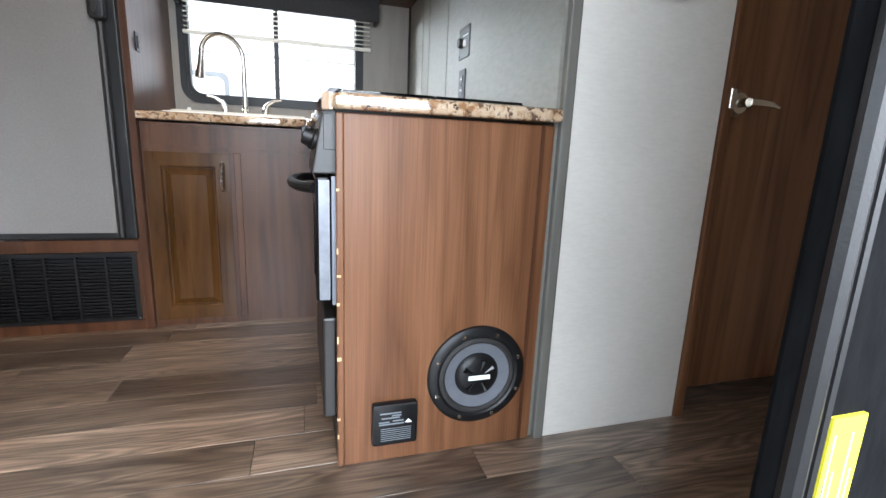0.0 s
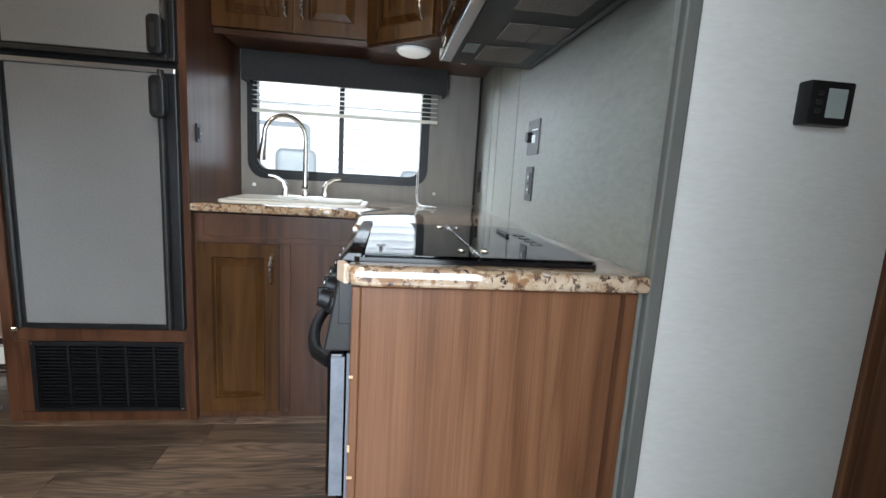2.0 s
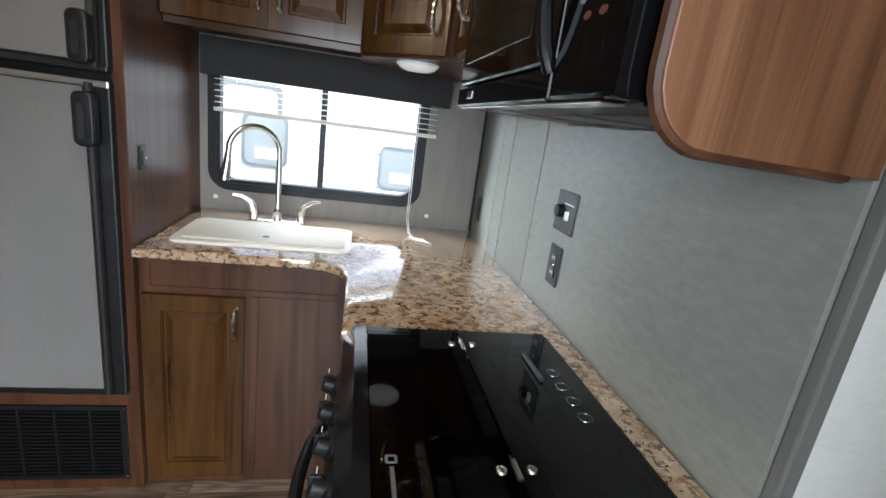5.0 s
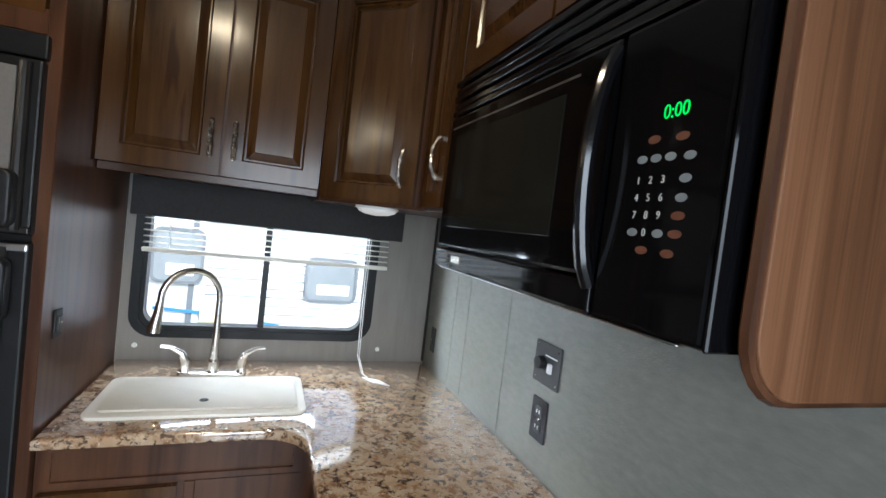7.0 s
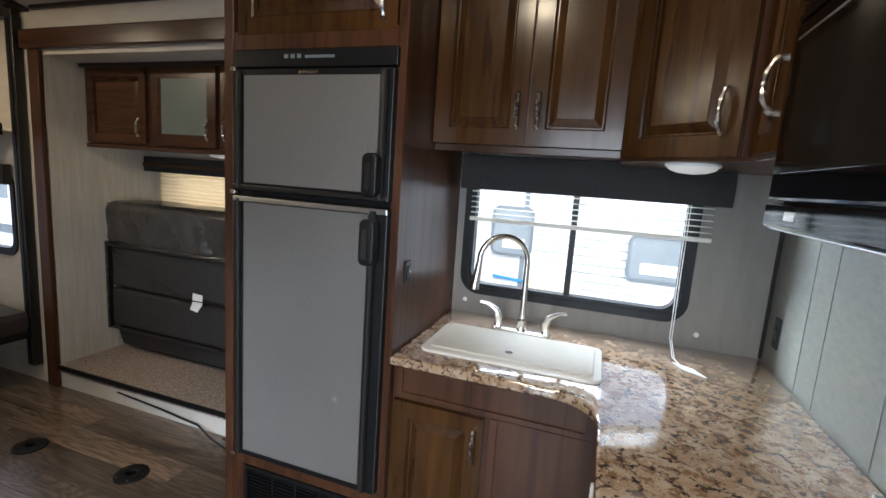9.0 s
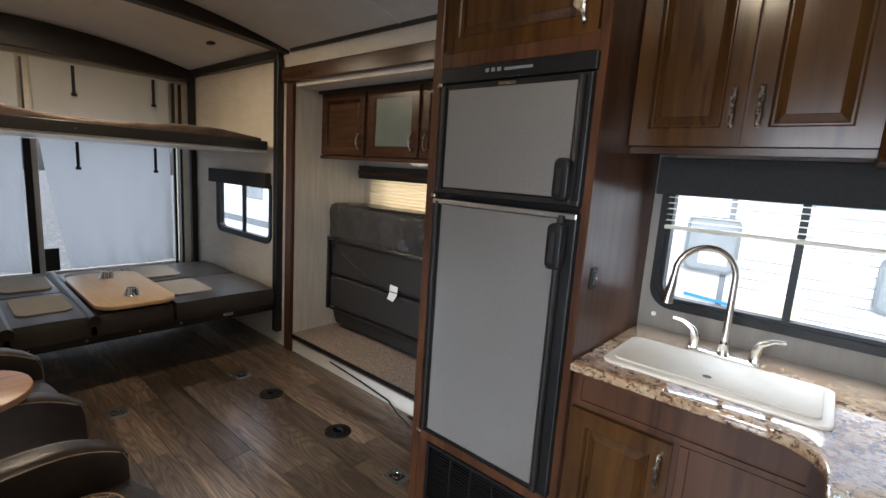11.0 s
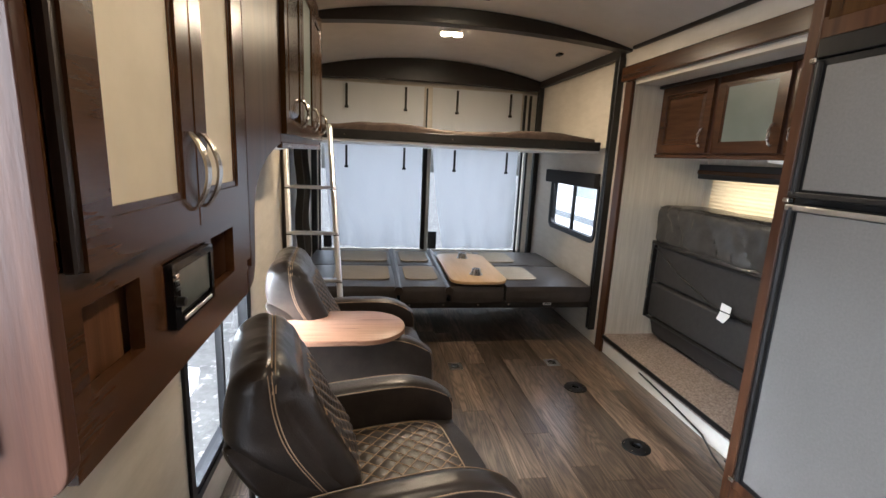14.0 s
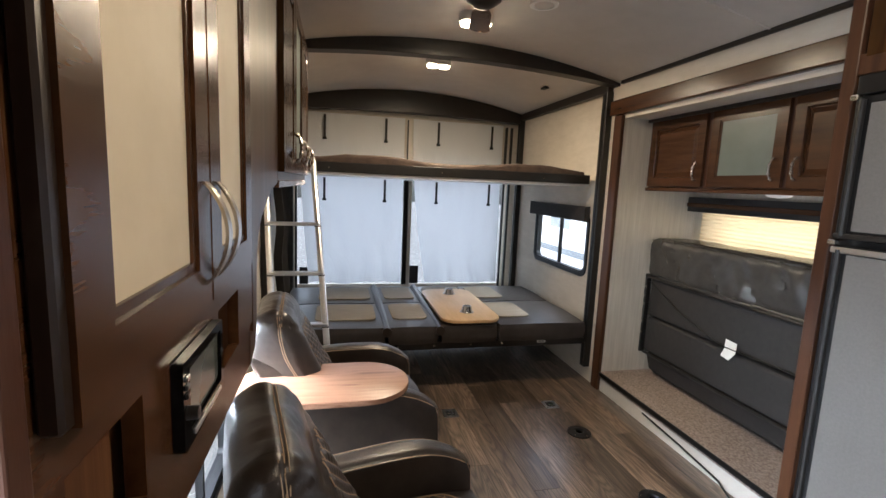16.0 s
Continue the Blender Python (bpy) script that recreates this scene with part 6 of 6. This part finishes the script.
nt.links.new(pr.outputs[0], mixs.inputs[1])
nt.links.new(tr.outputs[0], mixs.inputs[2])
nt.links.new(mixs.outputs[0], nt.nodes["Material Output"].inputs[0])


def cloth(y0, y1, z0, z1, x, seed, nu=40, nv=36, slant=0.0):
    bm = bmesh.new()
    rows = []
    for j in range(nv + 1):
        v = j / nv
        row = []
        for i in range(nu + 1):
            u = i / nu
            y = y0 + (y1 - y0) * u + slant * (1 - v) ** 2 * (1 - u)
            z = z0 + (z1 - z0) * v + (0.012 * math.sin(9 * u + seed) + 0.01 * noise.noise(Vector((u * 9, 0, seed)))) * (1 - v) ** 4
            dx = 0.020 * noise.noise(Vector((u * 2.5 + seed, v * 1.2, 1.0))) + 0.010 * noise.noise(Vector((u * 8 + seed, v * 3, 4.0))) + 0.022 * (1 - v) ** 5 * math.sin(u * 21 + seed + 3 * noise.noise(Vector((u * 4, v * 6, seed))))
            row.append(bm.verts.new((x + dx, y, z)))
        rows.append(row)
    for j in range(nv):
        for i in range(nu):
            bm.faces.new((rows[j][i], rows[j][i + 1], rows[j + 1][i + 1], rows[j + 1][i]))
    return bm


cur = thing("rear_curtain", (-4.5, 2.04, 0.3), "white cloth rear curtain in two panels with black straps", "curtain")
part("cloth_panel", cloth(0.93, 2.0, 0.44, 2.20, -4.50, 1.0, slant=0.10), SHEET_LIT, cur, "white cloth panel", smooth=True)
part("cloth_panel", cloth(2.09, 3.10, 0.44, 2.20, -4.50, 5.0, slant=0.19), SHEET_LIT, cur, "white cloth panel", smooth=True)
part("jamb", box(-4.515, -4.478, 2.056, 2.096, 0.42, 1.55, 0.003), WHITE_LINEN, cur, "pale upright behind the cloth edge")
part("dark_flap", box(-4.535, -4.525, 2.098, 2.20, 0.42, 0.62), BLACK_CLOTH, cur, "black flap behind the lifted cloth corner")
part("dark_flap", box(-4.535, -4.525, 0.93, 1.02, 0.42, 0.60), BLACK_CLOTH, cur)
part("zip_strip", box(-4.49, -4.475, 2.005, 2.055, 0.42, 1.55), BLACK, cur, "black centre strip")
part("zip_strip", box(-4.47, -4.462, 2.022, 2.038, 1.60, 2.18), BLACK, cur)
for y in (1.18, 1.80, 2.36, 2.96):
    for z0, z1 in ((1.945, 2.18), (1.325, 1.55)):
        stp = part("strap", box(-4.468, -4.464, y - 0.012, y + 0.012, z0, z1), BLACK_CLOTH, cur, "hanging black strap")
        part("buckle", box(-4.472, -4.46, y - 0.02, y + 0.02, z0 - 0.012, z0 + 0.012, 0.003), BLACK, stp)
for y in (0.90, 3.13, 3.19):
    part("edge_bar", box(-4.49, -4.46, y - 0.012, y + 0.012, 0.35, 2.18, 0.003), BLACK_STEEL, cur)
dk = thing("side_curtain", (-2.95, 0.9, 0.5), "bunched black curtain hanging beside the ladder", "curtain")
bm = bmesh.new()
rws = []
for j in range(13):
    z = 0.55 + 1.0 * j / 12
    rws.append([bm.verts.new((-3.35 + 0.40 * i / 30, YL + 0.09 + 0.03 * math.sin(i * 1.3) + 0.01 * math.sin(j), z)) for i in range(31)])
for j in range(12):
    for i in range(30):
        bm.faces.new((rws[j][i], rws[j][i + 1], rws[j + 1][i + 1], rws[j + 1][i]))
part("cloth", bm, BLACK_CLOTH, dk, smooth=True)
sv = thing("bed_window_valance", (-3.42, 3.28, 1.27), "charcoal fabric valance over the bed window", "valance")
part("front", box(-3.98, -2.90, YR - 0.06, YR - 0.045, 1.275, 1.40, 0.004), CHARCOAL, sv)
part("return", box(-2.915, -2.90, YR - 0.045, YR - 0.014, 1.275, 1.40), CHARCOAL, sv)
part("return", box(-3.98, -3.965, YR - 0.045, YR - 0.014, 1.275, 1.40), CHARCOAL, sv)

# ---- slide-out ----
sc = thing("slide_out_cabinet", (-1.65, 3.75, 1.507), "dark brown overhead cabinet row with a frosted glass door", "cabinet")
part("body", box(-2.560, -0.710, 3.545, 3.978, 1.556, 2.045, 0.002), WALNUT_DARK, sc)
part("bottom_rail", box(-2.560, -0.710, 3.525, 3.55, 1.544, 1.569, 0.003), ESPRESSO, sc)
SF = facing("-y", 3.545)
for k, (a, b, hx) in enumerate(((-2.545, -2.035, -2.08), (-1.985, -1.500, -1.545), (-1.465, -1.10, -1.42), (-1.08, -0.72, -0.76))):
    cab_door(sc, SF, a, b, 1.580, 2.030, (hx, 1.675), FROSTED if k == 1 else None, frame_mat=ESPRESSO)
sf = thing("folding_sofa", (-1.7, 3.8, 0.15), "folded black sofa bed with a grey leatherette top roll", "sofa")


def drape(p):
    p = p + Vector((0, -0.065 * abs(noise.noise(Vector((p.x * 7.5 + p.z * 4.0, 0, p.z * 1.8)))) - 0.018 * noise.noise(Vector((p.x * 11 - p.z * 7, 3, p.z * 3))) if p.y < 3.72 else 0, 0.01 * noise.noise(Vector((p.x * 4, p.y * 3, 0)))))
    return p


part("top_roll", soft_box(-2.56, -0.80, 3.655, 3.955, 0.865, 1.145, 0.05, 56, 0.008, drape), GREY_LEATHER, sf, "grey creased leatherette roll", smooth=True)
for z0, z1, y in ((0.585, 0.868, 3.675), (0.325, 0.575, 3.665)):
    part("panel", box(-2.54, -0.82, y, 3.93, z0, z1, 0.02, 3), BLACK_CLOTH, sf, "black cloth-covered underside panel")
part("lower_panel", slab([(3.665, 0.32), (3.93, 0.32), (3.93, 0.155), (3.76, 0.155), (3.70, 0.20)], lambda u, v, d: Vector((-2.50 + d, u, v)), 1.66, 0.01), BLACK_CLOTH, sf)
part("frame_tube", tube([(-2.57, 3.66, 0.865), (-0.84, 3.66, 0.855)], 0.012, 8), BLACK_STEEL, sf, smooth=True)
part("frame_tube", tube([(-2.52, 3.655, 0.318), (-0.86, 3.655, 0.318)], 0.010, 8), BLACK_STEEL, sf, smooth=True)
part("side_bracket", box(-2.585, -2.565, 3.66, 3.70, 0.30, 0.88, 0.003), BLACK_STEEL, sf)
part("side_bracket", box(-2.60, -2.588, 3.69, 3.80, 0.42, 0.86, 0.003), BLACK_STEEL, sf)
for z in (0.45, 0.53, 0.66, 0.72, 0.79):
    part("bolt", disc((-2.572, 3.66, z), (0, -1, 0), [(0, 0), (0.009, 0), (0.007, 0.005), (0, 0.006)], 10), CHROME, sf)
part("strap", tube([(-2.53, 3.652, 0.84), (-2.2, 3.648, 0.70), (-1.85, 3.645, 0.60), (-1.3, 3.65, 0.61)], 0.005, 6), BLACK, sf)
part("paper_tag", slab([(-1.81, 0.545), (-1.75, 0.535), (-1.71, 0.585), (-1.705, 0.645), (-1.785, 0.65), (-1.79, 0.59)], lambda u, v, d: Vector((u, 3.645 - d , v)), 0.002), PAPER, sf, "white paper tag")
settle(sf, dx=0.025, dy=-0.05, sz=1.058)
sw = thing("slide_out_window_shade", (-1.7, 3.96, 1.14), "cream pleated shade drawn in the slide-out window", "shade")
PLEAT_LIT = SHEET_LIT.copy()
PLEAT_LIT.name = "thin_cream_pleats"
for nd in PLEAT_LIT.node_tree.nodes:
    if nd.type == "BSDF_PRINCIPLED":
        nd.inputs["Base Color"].default_value = (0.72, 0.58, 0.38, 1)
    if nd.type == "BSDF_TRANSLUCENT":
        nd.inputs[0].default_value = (0.85, 0.66, 0.40, 1)
bm = bmesh.new()
prev = None
for k in range(23):
    z = 1.13 + 0.29 * k / 22
    a = [bm.verts.new((x, 3.962 + (0.010 if k % 2 else 0.0), z)) for x in (-2.465, -0.95)]
    if prev:
        bm.faces.new((prev[0], prev[1], a[1], a[0]))
    prev = a
part("pleats", bm, PLEAT_LIT, sw)
vv = thing("slide_out_valance", (-1.7, 3.93, 1.37), "dark valance over the slide-out window", "valance")
part("front", box(-2.548, -0.92, 3.90, 3.915, 1.405, 1.512, 0.004), CHARCOAL, vv)
part("moulding", box(-2.548, -0.92, 3.892, 3.90, 1.440, 1.470, 0.003), ESPRESSO, vv)
part("return", box(-2.548, -2.533, 3.915, 3.975, 1.405, 1.512), CHARCOAL, vv)
pd = thing("puck_light", (-1.62, 3.70, 1.49), "white dome lamp under the slide-out cabinet", "lamp")
part("base", disc((-1.66, 3.72, 1.555), (0, 0, -1), [(0, 0), (0.07, 0), (0.07, 0.008), (0, 0.008)], 24), WHITE, pd)
part("lens", disc((-1.66, 3.72, 1.547), (0, 0, -1), [(0.066, 0), (0.058, 0.010), (0.04, 0.016), (0, 0.02)], 24), DOME, pd, smooth=True)
cb = thing("cable", (-1.2, 3.25, 0), "loose black cable along the foot of the slide-out", "cable")
part("wire", tube([(-2.05, 3.304, 0.075), (-1.7, 3.298, 0.055), (-1.4, 3.29, 0.03), (-1.25, 3.24, 0.012), (-1.1, 3.20, 0.010), (-0.95, 3.23, 0.010), (-0.9, 3.28, 0.012), (-1.05, 3.29, 0.012), (-1.2, 3.27, 0.012), (-0.8, 3.22, 0.010)], 0.006, 6), BLACK, cb, smooth=True)

# ---- ceiling ----
fan = thing("ceiling_fan", (-1.80, 1.98, 2.30), "dark bronze ceiling fan", "fan")
part("canopy", disc((-1.80, 1.98, 2.475), (0, 0, -1), [(0, 0), (0.06, 0), (0.055, 0.03), (0.02, 0.045), (0.02, 0.075), (0, 0.075)], 24), DARK_TRIM, fan, smooth=True)
part("motor", disc((-1.80, 1.98, 2.45), (0, 0, -1), [(0, 0), (0.06, 0), (0.085, 0.02), (0.085, 0.05), (0.05, 0.075), (0.03, 0.085), (0, 0.087)], 28), DARK_TRIM, fan, smooth=True)
for a in (46, 166, 286):
    ca, sa = math.cos(radians(a)), math.sin(radians(a))
    bl = [(0.08, -0.025), (0.16, -0.05), (0.40, -0.06), (0.44, -0.03), (0.44, 0.03), (0.40, 0.06), (0.16, 0.05), (0.08, 0.025)]
    part("blade", slab(bl, lambda u, v, d: Vector((-1.80 + u * ca - v * sa, 1.98 + u * sa + v * ca, 2.395 + d + 0.12 * v)), 0.008), ESPRESSO, fan)
for x in (-2.17, -3.14, 0.2):
    la = thing("ceiling_lamp", (x, 2.05, 2.44), "white twin-lens ceiling lamp, lit warm", "lamp", "ceiling lamps")
    part("housing", slab(rounded(x - 0.055, x + 0.055, 1.955, 2.145, 0.05), lambda u, v, d: Vector((u, v, 2.475 - d)), 0.055, 0.006), WHITE, la, smooth=True)
    for s in (-1, 1):
        part("lens", slab(rounded(x - 0.042, x + 0.042, 2.05 + s * 0.046 - 0.038, 2.05 + s * 0.046 + 0.038, 0.034), lambda u, v, d: Vector((u, v, 2.42 - d)), 0.014, 0.004), LED, la, "lit lens", smooth=True)
for x, y in ((-1.89, 2.33), (-1.87, 1.67), (-3.03, 1.665), (-3.03, 2.32)):
    cs = thing("ceiling_speaker", (x, y, ceil_z(y)), "round white ceiling speaker", "speaker", "ceiling speakers")
    part("ring", disc((x, y, ceil_z(y) + 0.004), (0, 0, -1), [(0.045, 0), (0.075, 0.002), (0.073, 0.014), (0.055, 0.016), (0.048, 0.010)], 28), WHITE, cs, smooth=True)
    part("grille", disc((x, y, ceil_z(y) - 0.002), (0, 0, -1), [(0, 0), (0.052, 0), (0.05, 0.006), (0, 0.009)], 24), CEIL, cs, smooth=True)
hk = thing("ceiling_slot", (-3.3, 3.0, 2.36), "small black ceiling bracket", "bracket")
part("plate", box(-3.34, -3.26, 2.99, 3.03, ceil_z(3.03) - 0.012, ceil_z(3.0) + 0.001, 0.003), BLACK, hk)

# ---- floor fittings ----
for x, y in ((-2.012, 2.824), (-1.366, 2.876)):
    fl = thing("table_leg_socket", (x, y, 0), "round black table-leg socket let into the floor", "socket", "floor sockets")
    part("flange", disc((x, y, 0.0), (0, 0, 1), [(0.022, 0.0), (0.075, 0.0), (0.073, 0.006), (0.045, 0.009), (0.034, 0.012), (0.026, 0.010), (0.022, 0.001)], 32), BLACK, fl, smooth=True)
    part("cup", disc((x, y, 0.001), (0, 0, 1), [(0, 0), (0.024, 0), (0.024, 0.001), (0, 0.001)], 20), GLOSS_BLACK, fl)
    for k in range(5):
        a = radians(72 * k + 20)
        part("screw", disc((x + 0.06 * math.cos(a), y + 0.06 * math.sin(a), 0.006), (0, 0, 1), [(0, 0), (0.005, 0), (0.004, 0.003), (0, 0.003)], 10), CHROME, fl)
for x, y in ((-2.368, 2.066), (-2.390, 2.808), (-0.850, 2.850), (-0.790, 2.110)):
    td = thing("tie_down", (x, y, 0), "recessed zinc tie-down plate in the floor", "tie-down", "floor tie-downs")
    part("plate", ring(rounded(x - 0.055, x + 0.055, y - 0.05, y + 0.05, 0.012), rounded(x - 0.034, x + 0.034, y - 0.03, y + 0.03, 0.012), facing("+z", 0.0), 0.004), ALU, td)
    part("pan", box(x - 0.034, x + 0.034, y - 0.03, y + 0.03, 0.0, 0.0012), BLACK_STEEL, td)
    part("ring", tube([(x + 0.022 * math.cos(k * math.tau / 14), y + 0.022 * math.sin(k * math.tau / 14), 0.006) for k in range(14)], 0.0045, 6, True), POLISHED, td, smooth=True)
    for sx in (-1, 1):
        for sy in (-1, 1):
            part("screw", disc((x + sx * 0.045, y + sy * 0.04, 0.004), (0, 0, 1), [(0, 0), (0.005, 0), (0.004, 0.002), (0, 0.002)], 8), POLISHED, td)

# label on the entry frame
lbl = part("label", box(0.976, 1.010, 0.8318, 0.8352, 0.36, 0.625), YELLOW, entry, "yellow weight label")
for k in range(5):
    part("lettering", box(0.9795 + 0.0058 * k, 0.9812 + 0.0058 * k, 0.8312, 0.8318, 0.37 + 0.02 * (k % 2), 0.612 - 0.03 * (k % 3)), KEY_GREY, lbl)

# ---- outside ----
cv = thing("travel_trailer", (0.3, 6.4, -0.8), "white ribbed-siding travel trailer parked next door", "caravan")
part("body", box(-3.6, 5.2, 6.36, 8.6, -0.35, 2.25, 0.06, 3), SIDING, cv)
for k in range(26):
    z = -0.25 + 0.088 * k
    part("siding_rib", slab([(6.36, z), (6.345, z + 0.012), (6.345, z + 0.05), (6.36, z + 0.086)], lambda u, v, d: Vector((-0.02 + d, u, v)), 5.15), SIDING, cv)
part("roof_edge", box(-3.62, 5.22, 6.32, 6.40, 1.75, 1.80, 0.01), WHITE, cv)
for u0, u1, v0, v1, fr in ((-0.47, -0.08, 0.76, 1.23, WHITE), (0.93, 1.42, 0.65, 1.06, BLACK), (2.2, 3.0, 0.7, 1.15, BLACK)):
    w = part("window", ring(rounded(u0 - 0.03, u1 + 0.03, v0 - 0.03, v1 + 0.03, 0.08), rounded(u0, u1, v0, v1, 0.06), facing("-y", 6.345), 0.02), KEY_GREY, cv)
    part("pane", slab(rounded(u0, u1, v0, v1, 0.06), facing("-y", 6.345), 0.01), DARK_PANE, w)
    part("blind", slab(rounded(u0 + 0.1, u1 - 0.05, v0 + 0.05, v0 + 0.16, 0.01), facing("-y", 6.335), 0.004), WHITE, w)
part("door", ring(rounded(-0.95, -0.12, -0.2, 1.55, 0.08), rounded(-0.90, -0.17, -0.15, 1.50, 0.07), facing("-y", 6.36), 0.012), KEY_GREY, cv)
part("stripe", slab([(-0.45, 0.50), (0.1, 0.46), (0.7, 0.36), (0.7, 0.33), (0.1, 0.43), (-0.45, 0.47)], facing("-y", 6.343), 0.004), STRIPE_BLUE, cv)
part("stripe", slab([(0.2, 0.47), (0.75, 0.30), (1.6, 0.26), (1.6, 0.22), (0.75, 0.26), (0.2, 0.42)], facing("-y", 6.343), 0.006), STRIPE_PURPLE, cv)
part("stripe", slab([(0.7, 0.33), (3.2, 0.33), (3.2, 0.29), (0.7, 0.29)], facing("-y", 6.343), 0.004), STRIPE_BLUE, cv)
part("panel", box(-0.05, 0.48, 6.335, 6.344, 0.36, 0.56, 0.003), STRIPE_SAND, cv)
for x in (0.9, 1.8):
    wh = part("wheel", disc((x, 6.40, -0.47), (0, -1, 0), [(0, 0), (0.33, 0), (0.33, 0.12), (0.2, 0.14), (0, 0.14)], 24), BLACK, cv)
    part("rim", disc((x, 6.26, -0.47), (0, -1, 0), [(0, 0), (0.19, 0), (0.17, 0.02), (0, 0.01)], 20), ALU, wh)
cv2 = thing("travel_trailer", (-6, 7, -0.8), "white travel trailer further down the row", "caravan")
part("body", box(-9.5, -4.6, 5.6, 8.0, -0.35, 2.2, 0.06, 3), SIDING, cv2)
part("stripe", box(-9.4, -4.7, 5.585, 5.60, 0.3, 0.42), KEY_GREY, cv2)
for x in (-8.2, -6.4):
    w = part("window", box(x, x + 0.8, 5.58, 5.60, 0.8, 1.3, 0.01), DARK_PANE, cv2)
    wh = part("wheel", disc((x + 0.5, 5.66, -0.47), (0, -1, 0), [(0, 0), (0.33, 0), (0.33, 0.12), (0.2, 0.14), (0, 0.14)], 24), BLACK, cv2)
for k, (x, y, r) in enumerate(((-2.7, -0.35, 0.35), (-3.1, -0.9, 0.30), (-3.6, -0.6, 0.5), (-5.0, 5.0, 0.9), (-6.5, 4.4, 0.8))):
    bm = bmesh.new()
    bmesh.ops.create_icosphere(bm, subdivisions=3, radius=1.0)
    for v in bm.verts:
        v.co = Vector((x + v.co.x * r * (1 + 0.5 * noise.noise(v.co * 1.7 + Vector((k, 0, 0)))), y + v.co.y * r * 0.8 * (1 + 0.5 * noise.noise(v.co * 1.9 + Vector((0, k, 0)))), -0.80 + v.co.z * 0.05))
    sn = thing("snow_patch", (x, y, -0.8), "patch of old snow on the gravel", "snow", "snow patches")
    part("heap", bm, SNOW, sn, smooth=True)

# ---- floor planks ----
PL, PWD = 1.22, 0.148
meshes = {}
row = 0
y = YL + 0.001
rnd = random.Random(4)
while y < YR:
    w = min(PWD, YR - y)
    x = XR - rnd.uniform(0.0, 1.1)
    while x < XF:
        a, b = max(x, XR), min(x + PL, XF)
        if b - a > 0.03:
            key = (round(b - a, 3), round(w, 3))
            if key not in meshes:
                me = bpy.data.meshes.new("plank")
                bm = box(0, b - a - 0.0012, 0, w - 0.0012, -0.005, 0.0, 0.0008)
                bm.to_mesh(me)
                bm.free()
                me.materials.append(PLANK)
                meshes[key] = me
            ob = new("plank", meshes[key])
            ob.location = (a, y, 0)
            ob.parent = floor
        x += PL
    y += PWD
